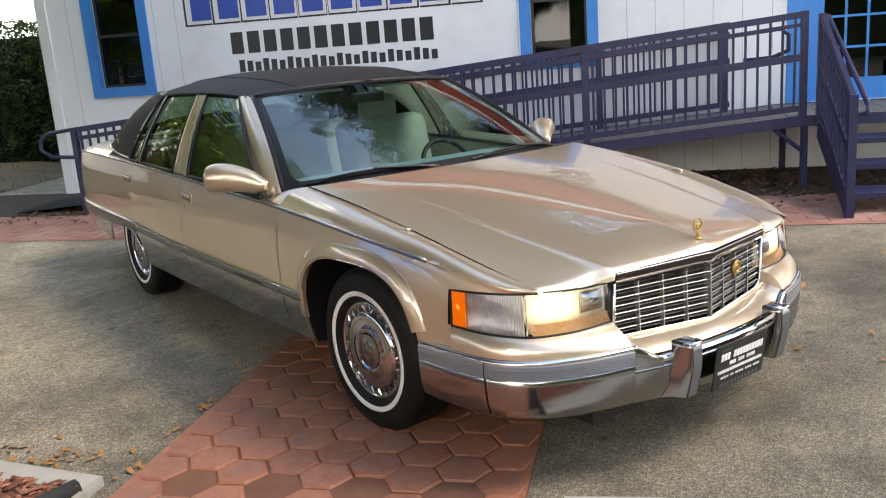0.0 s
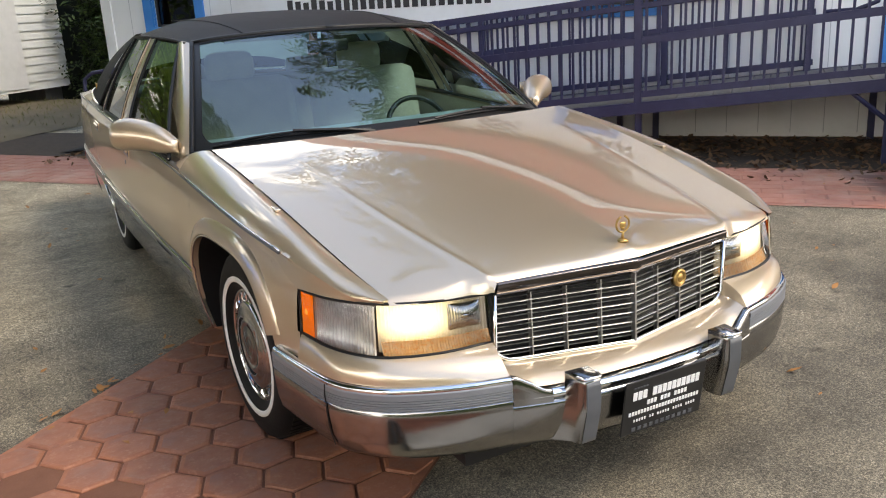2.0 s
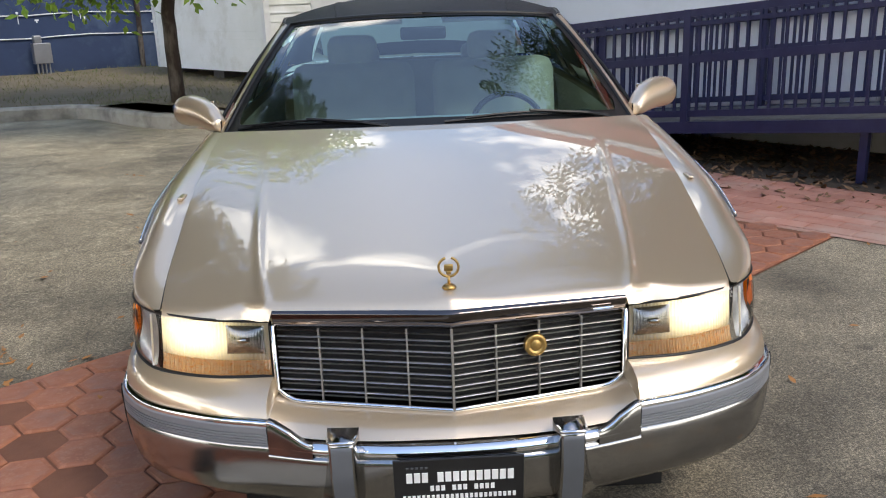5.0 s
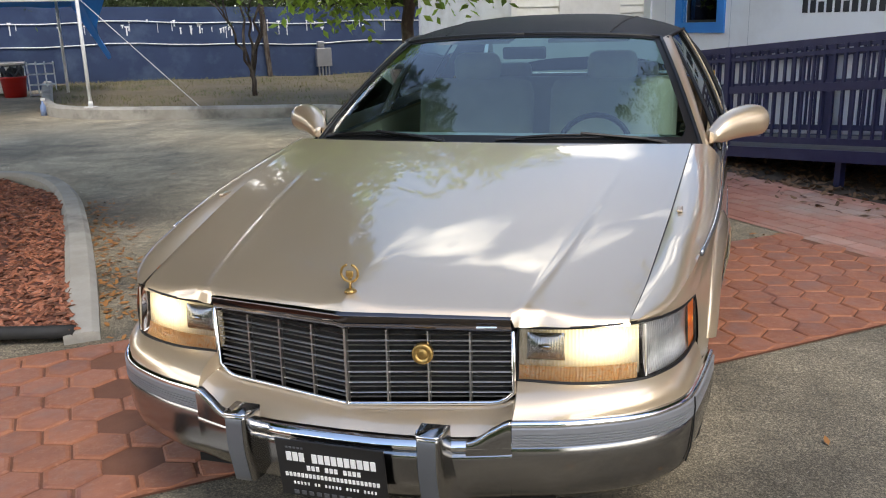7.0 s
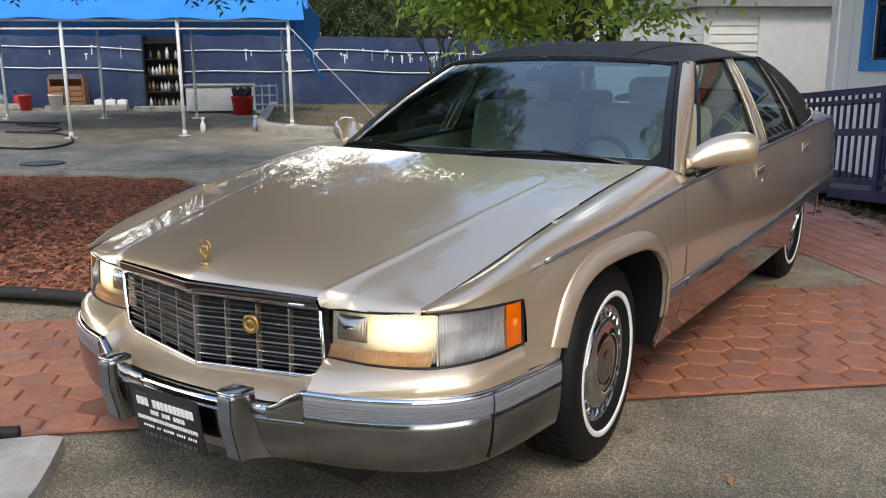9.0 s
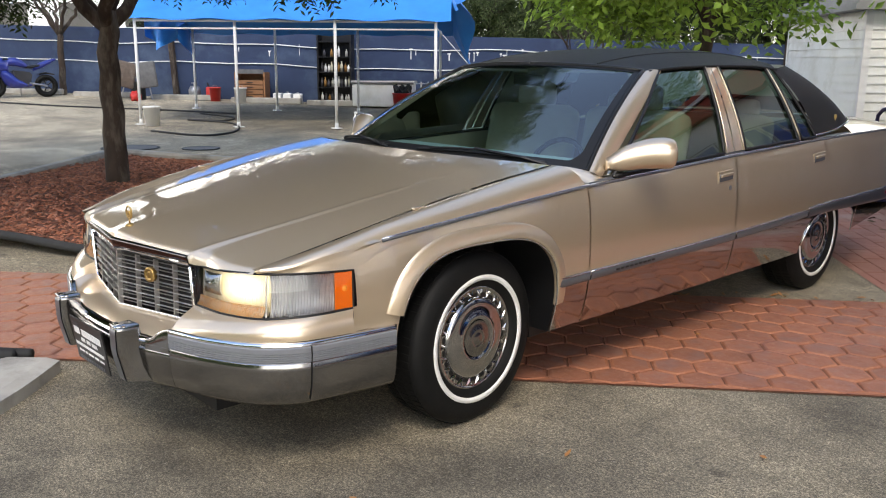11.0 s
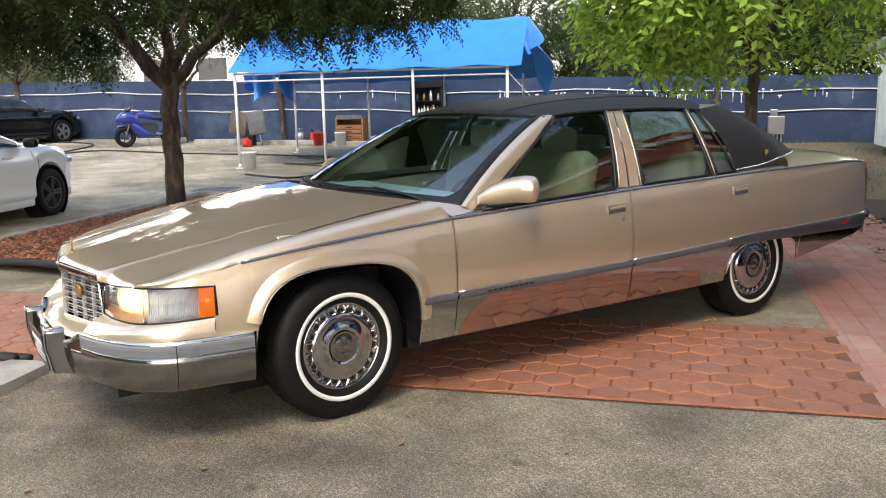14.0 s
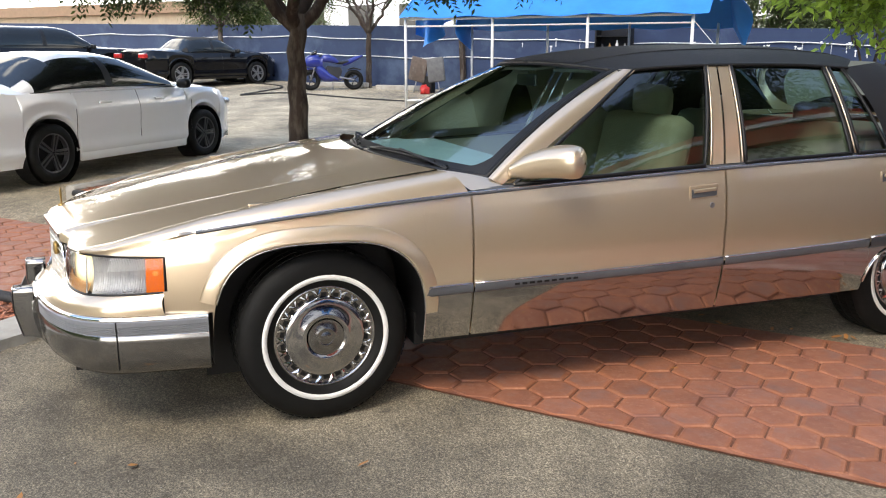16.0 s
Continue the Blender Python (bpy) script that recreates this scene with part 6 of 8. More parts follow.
def seat(x, y, w, h=0.62, head=True, name="seat"):
    s = new(name)
    s.parent = cabin
    part("cushion", boxes(((x, y, 0.56), (w, 0.52, 0.20)), bevel=0.07), M_LEATHER, s, smooth=True)
    bm = boxes(((0, 0, h / 2), (w, 0.17, h)), bevel=0.07)
    bm.transform(Matrix.Translation((x, y + 0.26, 0.56)) @ Matrix.Rotation(radians(-12), 4, "X"))
    part("backrest", bm, M_LEATHER, s, smooth=True)
    if head:
        bm = boxes(((0, 0, 0), (0.27, 0.11, 0.17)), bevel=0.05)
        bm.transform(Matrix.Translation((x, y + 0.40, 0.56 + h + 0.045)))
        part("headrest", bm, M_LEATHER, s, smooth=True)


for x in (0.38, -0.38):
    seat(x, 1.42, 0.66)
seat(0, 2.42, 1.40, 0.56, False, "rear_seat")
for x in (0.42, -0.42):
    part("headrest", boxes(((x, 2.84, 1.14), (0.30, 0.10, 0.12)), bevel=0.04), M_LEATHER, cabin, smooth=True)
part("parcel_shelf", boxes(((0, 3.25, 1.03), (1.4, 0.75, 0.03))), M_DASH, cabin)
st = new("steering_wheel")
st.parent = cabin
sm = Matrix.Translation((0.38, 1.08, 0.885)) @ Matrix.Rotation(radians(62), 4, "X")
bm = tubes([[(0.17 * math.cos(a), 0.17 * math.sin(a), 0) for a in lin(0, math.tau, 33)]], 0.014, 8)
bm.transform(sm)
part("rim", bm, M_BLACKPL, st, smooth=True)
bm = boxes(((0, 0, -0.01), (0.16, 0.12, 0.05)), ((0, 0, -0.01), (0.35, 0.03, 0.02)), bevel=0.01)
bm.transform(sm)
part("hub", bm, M_BLACKPL, st, smooth=True)
part("inside_mirror", boxes(((0, 1.30, 1.325), (0.22, 0.02, 0.06)), bevel=0.01), M_BLACKPL, cabin, smooth=True)
bm = sheet(lambda a, b: roof_pt(a, 0.02 + 0.96 * b) - Vector((0, 0, 0.03)), lin(-0.97, 0.97, 16), lin(0, 1, 12))
part("headliner", bm, M_HEADLINER, cabin, smooth=True)
for sx in (1, -1):
    bm = side_patch(sx, 0.66, 2.86, 0.42, lambda y: ZB(y) + 0.005, 14, 6, -0.075)
    part("door_card", bm, M_LEATHER, cabin, smooth=True)
    bm = boxes(((sx * 0.30, 1.47, 1.385), (0.40, 0.14, 0.014), Matrix.Rotation(radians(8), 3, "X")))
    part("sun_visor", bm, M_HEADLINER, cabin)


# ---- shed behind the grass ----
shed = thing("shed", "white lap-sided shed raised on blocks, with a plain door", "shed", fp(-13, -1.5))
shed.matrix_world = Matrix()
SS0, SS1, SD0, SD1, SZ = -15.3, -11.1, -3.4, -0.15, 0.36
bm = bmesh.new()
fbox(bm, SS0, SS1, SD0, SD1, SZ, 2.26)
part("wall", bm, M_SHED, shed)
for i in range(13):
    z = SZ + i * 0.145
    for s0, s1, d0, d1 in ((SS0, SS1 + 0.015, SD1, SD1 + 0.018), (SS1, SS1 + 0.018, SD0, SD1)):
        bm = bmesh.new()
        fbox(bm, s0, s1, d0, d1, z, z + 0.143)
        # the lower edge of each board stands proud of the one below
        for v in bm.verts:
            if v.co.z < z + 0.01:
                v.co += -V * 0.020 if d1 > SD1 and FACE - v.co.dot(V) > SD1 + 0.01 else U * 0.020 if d1 <= SD1 and v.co.dot(U) > SS1 + 0.01 else Vector()
        part("clapboard", bm, M_SHED, shed)
bm = bmesh.new()
fbox(bm, SS1 + 0.01, SS1 + 0.052, -2.42, -1.1, SZ + 0.05, 2.14)
part("door", bm, M_WHITE, shed, "plain white door")
for s in (SS0, SS1 + 0.045):
    bm = bmesh.new()
    fbox(bm, s - 0.10, s, SD1 - 0.07, SD1 + 0.045, SZ, 2.26)
    part("corner_trim", bm, M_WHITE, shed)
bm = bmesh.new()
fbox(bm, SS0 - 0.2, SS1 + 0.25, SD0 - 0.2, SD1 + 0.3, 2.26, 2.36)
M_SHEDROOF = mat("shed_roof", (0.3, 0.3, 0.29), rough=0.8)
shed_roof = part("roof", bm, M_SHEDROOF, shed)
for k in range(8):
    q = k / 8 * 1.6
    bm = bmesh.new()
    fbox(bm, SS0 - 0.15 + q, SS1 + 0.2 - q, SD0 - 0.15 + q * 0.9, SD1 + 0.25 - q * 0.9, 2.36 + k * 0.08, 2.44 + k * 0.08)
    part("course", bm, M_SHEDROOF, shed_roof)
for s in (SS0 + 0.3, -13.2, SS1 - 0.3):
    for d in (SD0 + 0.3, SD1 - 0.35):
        bm = bmesh.new()
        fbox(bm, s - 0.2, s + 0.2, d - 0.2, d + 0.2, 0.0, SZ)
        part("block", bm, M_DECK, shed)

# black transition plate at the foot of the ramp
bm = sheet(lambda a, b: on_ground(-6.72 + 0.98 * a, 0.35 + 1.1 * b, 0.014 + 0.085 * a), lin(0, 1, 8), lin(0, 1, 4))
bmesh.ops.solidify(bm, geom=bm.faces[:], thickness=0.02)
tagged(part("ramp_mat", bm, M_BLACKRUBBER), "black rubber threshold mat at the foot of the ramp", "mat")


# ---- trees ----
def leaf_mesh(name, places, size, rng, leaflets=7, droop=0.5, width=0.32):
    """Fronds of small leaflets at the given places (position, direction)."""
    vs, fs = [], []
    for p, d in places:
        d = d.normalized()
        side_v = d.cross(Vector((0, 0, 1)))
        side_v = side_v.normalized() if side_v.length > 0.05 else Vector((1, 0, 0))
        up = side_v.cross(d)
        tw = rng.uniform(-0.7, 0.7)
        side_v, up = side_v * math.cos(tw) + up * math.sin(tw), up * math.cos(tw) - side_v * math.sin(tw)
        ln = size * rng.uniform(0.7, 1.3)
        for i in range(leaflets):
            t = i / (leaflets - 1)
            sg = 1 if i % 2 else -1
            base = p + d * (ln * t * 2.0) + Vector((0, 0, -droop * ln * t * t * 1.6))
            ax = (side_v * sg + d * 0.55 + up * rng.uniform(-0.4, 0.25) + Vector((0, 0, -0.35))).normalized()
            w = ax.cross(up).normalized() * (ln * width * 0.5)
            tip = base + ax * ln
            mid = base + ax * (ln * 0.5) + up * (ln * 0.06)
            k = len(vs)
            vs += [base, mid + w, tip, mid - w]
            fs += [(k, k + 1, k + 2, k + 3)]
    me = bpy.data.meshes.new(name)
    me.from_pydata([tuple(v) for v in vs], [], fs)
    return me


def limb(bm, rng, a, b, r0, r1, n=8, wob=0.08, sides=8):
    pts = []
    for i in range(n + 1):
        t = i / n
        p = a.lerp(b, t)
        k = wob * (b - a).length * math.sin(t * math.pi)
        pts.append(p + Vector((rng.uniform(-k, k), rng.uniform(-k, k), rng.uniform(-k, k) * 0.6 + k * 0.5)) * 0.5)
    pts[0], pts[-1] = a, b
    tube(bm, pts, r0, sides, True, r1)
    return pts


def tree(at, h_fork, radius, z_mid, z_half, seed, leaf, size, n_ends=26, per=44, trunk_r=0.16, lean=(0, 0), label="", leaflets=7, width=0.32, clump=0.75, group="trees", flat=0.7):
    rng = random.Random(seed)
    at = Vector(at)
    t = thing("tree", label, "tree", at, group=group)
    t.matrix_world = Matrix()
    bm = bmesh.new()
    fork = at + Vector((lean[0], lean[1], h_fork))
    base = at - Vector((0, 0, 0.1))
    n = 9
    tube(bm, [base.lerp(fork, i / n) + Vector((rng.uniform(-0.02, 0.02), rng.uniform(-0.02, 0.02), 0)) for i in range(n + 1)], trunk_r, 12, True, trunk_r * 0.78)
    part("trunk", bm, M_BARK, t, smooth=True)
    places = []
    mains = 5
    for i in range(mains):
        bm = bmesh.new()
        a = i * math.tau / mains + rng.uniform(-0.4, 0.4)
        e = fork + Vector((math.cos(a) * radius * 0.42, math.sin(a) * radius * 0.42, (z_mid - h_fork) * rng.uniform(0.55, 1.0)))
        limb(bm, rng, fork - Vector((0, 0, 0.15)), e, trunk_r * 0.6, trunk_r * 0.3)
        for j in range(n_ends // mains):
            b = a + rng.uniform(-0.75, 0.75)
            rr = radius * rng.uniform(0.45, 1.0)
            zz = at.z + z_mid + z_half * rng.uniform(-1, 1) * math.sqrt(max(0.05, 1 - (rr / radius) ** 2 * flat))
            q = Vector((fork.x + math.cos(b) * rr, fork.y + math.sin(b) * rr, zz))
            st = fork.lerp(e, rng.uniform(0.5, 1.0))
            limb(bm, rng, st, q, trunk_r * 0.22, 0.012, 6, 0.12, 6)
            for _ in range(per):
                v = Vector((rng.gauss(0, 1), rng.gauss(0, 1), rng.gauss(0, 0.7))).normalized() * (clump * rng.random() ** 0.5)
                d = Vector((v.x, v.y, v.z * 0.4 - 0.1)) + Vector((rng.uniform(-1, 1), rng.uniform(-1, 1), rng.uniform(-0.5, 0.3))) * 0.5
                places.append((q + v, d))
        part("limb", bm, M_BARK, t, smooth=True)
    part_mesh("crown", leaf_mesh("crown", places, size, rng, leaflets, width=width), leaf, t)
    return t


tz = lambda x, y: ground_z(x, y)
tree((-4.91, 0.98, 0.26), 1.58, 3.4, 3.50, 1.60, 11, M_LEAF, 0.064, 190, 330, 0.112, (-0.10, 0.05), "shade tree with fine dark leaves in the mulch planter", 9, 0.36, 0.54, flat=0.5)
tree((-3.15, 8.5, island_z(-3.15, 8.5) - 0.03), 1.75, 2.10, 3.30, 1.70, 23, M_LEAFY, 0.145, 72, 76, 0.10, (0.05, 0.0), "tree with large yellow-green leaves on the grass island", 6, 0.48, 0.65)
tree((10.3, 6.3, 0.0), 4.6, 7.6, 7.5, 1.7, 31, M_LEAF, 0.19, 200, 90, 0.24, (-0.5, -0.5), "tall tree rising behind the office roof", 7, 0.34, 1.1)
# thin bush on the grass
bx = fp(-13.1, 4.15)
tree((bx.x, bx.y, island_z(bx.x, bx.y)), 0.5, 1.15, 2.35, 0.75, 41, M_LEAFBG, 0.05, 20, 22, 0.05, (0, 0), "thin many-stemmed bush on the grass", 6, 0.3, 0.45)
# small trees along the wall
for s, d, sd, h in ((-16.9, 17.0, 51, 1.6), (-17.0, 22.5, 53, 1.7)):
    p = fp(s, d)
    tree((p.x, p.y, tz(p.x, p.y)), h, 1.8, 2.7, 0.8, sd, M_LEAF, 0.06, 20, 30, 0.09, (0.1, 0), "small tree growing beside the navy wall", 7, 0.3, 0.55)
# dense greenery beyond the wall
rng = random.Random(77)
for i in range(13):
    d = -12.0 + i * 2.15
    p = fp(-19.6 - rng.uniform(0, 1.6), d)
    lush = d < 13
    tree((p.x, p.y, 0.3), 1.3, 2.1, rng.uniform(2.6, 3.2) if lush else 2.3, 1.9, 100 + i, M_LEAFBG if i % 3 else M_LEAF, 0.13, 40, 60, 0.12, (0, 0), "dense grey-green tree beyond the navy wall", 7, 0.22, 0.85, "trees beyond the wall", 0.3)
for i in range(9):
    d = -14.0 + i * 3.4
    p = fp(-25.5 - rng.uniform(0, 2.0), d)
    tree((p.x, p.y, 0.3), 2.5, 2.8, rng.uniform(4.6, 5.6), 2.2, 140 + i, M_LEAFBG if i % 2 else M_LEAF, 0.15, 30, 44, 0.16, (0, 0), "tall tree far beyond the navy wall", 7, 0.25, 1.1, "trees beyond the wall", 0.3)
for i, (q, d) in enumerate(((-21.8, 26.9), (-23.3, 25.2))):
    p = fp(q, d)
    tree((p.x, p.y, 0.3), 1.0, 1.6, 2.2, 1.2, 200 + i, M_LEAFBG, 0.12, 40, 60, 0.10, (0, 0), "leafy bush beyond the navy wall", 7, 0.24, 0.7, "shrubs beyond the wall", 0.3)
for i in range(12):
    d = -4.5 + i * 1.25
    p = fp(-19.0 - rng.uniform(0, 0.7), d)
    tree((p.x, p.y, 0.3), 0.7, 1.25, 2.1, 1.25, 170 + i, M_LEAFBG if i % 2 else M_LEAF, 0.10, 30, 70, 0.06, (0, 0), "thick shrub growing against the back of the wall", 7, 0.24, 0.6, "shrubs beyond the wall", 0.3)
# added tree line, unseen behind the walk, that dims light on the car's nose
def unseen_tree_line(t, v):
    a = radians(150 + 85 * t)
    r = 24 + 1.6 * noise.noise(Vector((t * 19, v * 3, 2.0))) + 0.7 * noise.noise(Vector((t * 70, v * 9, 5.0)))
    top = 10.0 - 5.0 * min(1.0, max(0.0, (t - 0.55) / 0.25)) + 1.8 * noise.noise(Vector((t * 14, 0, 7.0))) + 0.7 * noise.noise(Vector((t * 60, 0, 1.0)))
    return Vector((math.sin(a) * r, math.cos(a) * r, -0.1 + top * v))


tagged(part("backdrop", sheet(unseen_tree_line, lin(0, 1, 160), lin(0, 1, 26)), M_LEAFBG, smooth=False), "unseen grey-green tree line added to dim light on the car nose", "trees", kind="structure")
# clipped dark hedge beside the office
hp = fp(-9.2, -3.6)
hedge = thing("hedge", "dense dark hedge in shade beside the office", "hedge", (hp.x, hp.y, 0))
hedge.matrix_world = Matrix()
rng = random.Random(9)
places = []
for i in range(2600):
    s, d, z = rng.uniform(-10.8, -7.4), -3.6 + rng.gauss(0, 0.28), 0.1 + 2.5 * rng.random()
    q = fp(s, d, z)
    places.append((q, Vector((rng.uniform(-1, 1), rng.uniform(-1, 1), rng.uniform(-0.6, 0.6)))))
part_mesh("foliage", leaf_mesh("foliage", places, 0.10, rng, 6, width=0.4), M_LEAF, hedge)
# near-black box behind the leaves stands for the hedge's inner shade
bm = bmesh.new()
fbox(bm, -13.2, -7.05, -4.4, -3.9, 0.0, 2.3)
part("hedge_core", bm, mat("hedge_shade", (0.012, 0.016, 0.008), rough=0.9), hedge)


# ---- blue canopy tent ----
TA, TD = Vector((-12.33, 4.53, 0)), Vector((-8.50, 8.44, 0))
TU = (TD - TA) / 3
TB = Vector((-TU.y, TU.x, 0)).normalized() * 3.4
EAVE = 2.085
tent = thing("canopy_tent", "blue tarpaulin canopy on white tube legs", "tent", TA)
tent.matrix_world = Matrix()
foot_z = [0.20, 0.17, 0.16, 0.30]
for i in range(4):
    for k, back_leg in ((0, False), (1, True)):
        p = TA + TU * i + TB * k
        z0 = foot_z[i] if not back_leg else ground_z(p.x, p.y)
        leg = part("leg", tubes([[(p.x, p.y, z0), (p.x, p.y, EAVE + 0.02 + 0.1 * k)]], 0.028, 8), M_WHITE, tent, smooth=True)
        part("foot_plate", boxes(((p.x, p.y, z0 + 0.01), (0.15, 0.15, 0.02))), M_WHITE, leg)
        part("collar", tubes([[(p.x, p.y, z0 + 0.02), (p.x, p.y, z0 + 0.10)]], 0.036, 8), M_WHITE, leg, smooth=True)
for k, dz in ((0, 0.0), (0, -0.14), (1, 0.1)):
    a, b = TA + TB * k, TD + TB * k
    part("eave_rail", tubes([[(a.x, a.y, EAVE + dz), (b.x, b.y, EAVE + dz)]], 0.024 if dz > -0.1 else 0.016, 8), M_WHITE, tent, smooth=True)
for i in range(4):
    a = TA + TU * i
    m_ = a + TB * 0.5
    b = a + TB
    part("rafter", tubes([[(a.x, a.y, EAVE), (m_.x, m_.y, 3.08), (b.x, b.y, EAVE + 0.1)]], 0.022, 8), M_WHITE, tent, smooth=True)


def tarp_pt(a, b):
    """a along the ridge, b over the roof from front eave to back hem."""
    q = TA + TU * 3 * (-0.02 + 1.07 * a)
    sag = 0.07 * math.sin(a * 3 * math.pi) ** 2
    if b < 0.5:
        t = b * 2
        p = q + TB * (-0.03 + 0.53 * t)
        z = EAVE + 0.02 + (3.14 - EAVE) * t - sag * math.sin(t * math.pi)
    else:
        t = b * 2 - 1
        p = q + TB * (0.5 + 0.55 * t)
        z = 3.16 - (3.16 - EAVE + 0.15) * t - sag * math.sin(t * math.pi)
    return Vector((p.x, p.y, z + 0.02 * math.sin(a * 31 + b * 7)))


bm = sheet(tarp_pt, lin(0, 1, 44), lin(0, 1, 24))
part("tarpaulin", bm, M_TARP, tent, "bright blue tarpaulin with folds", True)


def gable(a, name):
    def at(u, v):
        top = tarp_pt(a, 0.18 + 0.82 * u)
        drop = (0.25 + 0.95 * u) * (1 if a > 0.5 else 0.5)
        out = TU.normalized() * (0.55 * v * u if a > 0.5 else 0.0)
        return top + out + Vector((0.10 * math.sin(u * 23) * v, 0.10 * math.cos(u * 19) * v, -drop * v * (0.75 + 0.25 * math.sin(u * 9))))
    part(name, sheet(at, lin(0, 1, 30), lin(0, 1, 8)), M_TARP, tent, smooth=True)


gable(1.0, "hanging_flap")
gable(0.0, "hanging_flap")
bm = sheet(lambda u, v: Vector((TA.x, TA.y, 0)) + TU * (0.03 + 0.5 * u) + TB * (0.10 + 0.08 * math.sin(u * 14) * v) + Vector((0, 0, EAVE - (0.55 - 0.45 * abs(2 * u - 0.6)) * v)), lin(0, 1, 20), lin(0, 1, 6))
part("hanging_flap", bm, M_TARP, tent, smooth=True)
bm = tubes([[(TD.x, TD.y, 2.0), (TD.x + 1.4, TD.y + 0.9, island_z(TD.x + 1.4, TD.y + 0.9))]], 0.006, 5)
part("guy_line", bm, M_WHITE, tent)


# ---- things under and round the tent ----
def gz(x, y):
    return ground_z(x, y)


def bucket(x, y, r, h, m, label, name="bucket"):
    b = thing(name, label, "bucket", (x, y, gz(x, y)), group="buckets")
    part("pail", lathe([(0, 0.003), (r * 0.82, 0.003), (r, h), (r * 1.04, h), (r * 1.04, h - 0.03), (r * 0.97, h - 0.03), (r * 0.80, 0.02), (0, 0.02)], 24), m, b, smooth=True)
    part("bail", tubes([[(r * math.cos(a) * 1.05, r * 0.3 * 0, h - 0.02 + r * 0.5 * math.sin(a)) for a in lin(0, math.pi, 12)]], 0.004, 5), M_GREYMETAL, b)
    return b


M_REDPL = mat("red_plastic", (0.50, 0.025, 0.02), (0.42, 0.02, 0.018), scale=8, rough=0.4)
M_WOOD = mat("orange_brown_wood", (0.30, 0.14, 0.06), (0.20, 0.09, 0.04), scale=6, rough=0.6, stretch=(1, 1, 8))
M_BLUEPL = mat("blue_plastic", (0.009, 0.022, 0.23), (0.007, 0.018, 0.18), scale=8, rough=0.3, coat=0.6)
bucket(-12.05, 4.62, 0.15, 0.36, M_WHITE, "white plastic bucket beside a tent leg")
bucket(-15.6, 8.52, 0.15, 0.36, M_WHITE, "white plastic bucket beside the wooden tool cart")
bucket(-16.15, 8.14, 0.14, 0.34, M_REDPL, "red plastic bucket under the tent")
rbin = bucket(-12.16, 10.78, 0.24, 0.40, M_REDPL, "red plastic tub heaped with black rags")
bm = bmesh.new()
rng = random.Random(3)
for i in range(26):
    a, r = rng.uniform(0, math.tau), rng.uniform(0, 0.19)
    tube(bm, [(r * math.cos(a), r * math.sin(a), 0.35), (r * 1.2 * math.cos(a + 0.6), r * 1.2 * math.sin(a + 0.6), 0.49 + rng.uniform(0, 0.10)), (r * math.cos(a + 1.3), r * math.sin(a + 1.3), 0.37)], 0.030, 6)
part("rags", bm, M_BLACKRUBBER, rbin, "black rags")

facing = math.degrees(math.atan2(-U.x, U.y)) + 0.0


def fthing(name, label, category, s, d, group=""):
    p = fp(s, d)
    t = thing(name, label, category, (p.x, p.y, gz(p.x, p.y)), math.degrees(math.atan2(-U.y, -U.x)) + 90 - 90, group)
    t.matrix_world = Matrix.Translation((p.x, p.y, gz(p.x, p.y))) @ Matrix(((-V.x, U.x, 0), (-V.y, U.y, 0), (0, 0, 1))).to_4x4()
    return t


M_SEATBROWN = mat("worn_brown_seat", (0.12, 0.085, 0.065), (0.07, 0.052, 0.042), scale=9, rough=0.7, bump=0.3, stain=(0.16, 0.14, 0.12), stain_scale=5)
# local x runs along the wall, local y points from the wall towards the car
cart = fthing("tool_cart", "open wooden tool cart with drawers under the tent", "cart", -16.95, 12.1)
part("frame", boxes(((-0.36, 0, 0.36), (0.04, 0.4, 0.72)), ((0.36, 0, 0.36), (0.04, 0.4, 0.72)), ((0, -0.18, 0.36), (0.70, 0.03, 0.72))), M_WOOD, cart)
part("top_tray", boxes(((0, 0, 0.70), (0.70, 0.4, 0.04)), ((0, 0.19, 0.75), (0.70, 0.02, 0.07))), M_DECK, cart)
for i in range(4):
    part("drawer", boxes(((0, 0.02, 0.13 + i * 0.115), (0.66, 0.38, 0.10)), bevel=0.006), M_WOOD, cart)
    part("drawer_pull", boxes(((0, 0.215, 0.13 + i * 0.115), (0.16, 0.015, 0.02))), M_DARK, cart)

shelf = fthing("bottle_shelf", "tall black shelf full of cleaning bottles", "shelf", -16.95, 10.0)
part("upright", boxes(((-0.40, 0, 0.85), (0.04, 0.38, 1.7))), M_BLACKPL, shelf)
part("upright", boxes(((0.40, 0, 0.85), (0.04, 0.38, 1.7))), M_BLACKPL, shelf)
part("back_panel", boxes(((0, -0.18, 0.85), (0.80, 0.02, 1.7))), M_BLACKPL, shelf)
rng = random.Random(8)
mats_b = [M_WHITE, mat("bottle_grey", (0.5, 0.5, 0.48)), mat("bottle_amber", (0.35, 0.18, 0.05)), mat("bottle_dark", (0.05, 0.05, 0.06)), mat("bottle_cream", (0.62, 0.58, 0.45))]
for lv in range(5):
    part("shelf_board", boxes(((0, 0, 0.06 + lv * 0.36), (0.78, 0.36, 0.025))), M_BLACKPL, shelf)
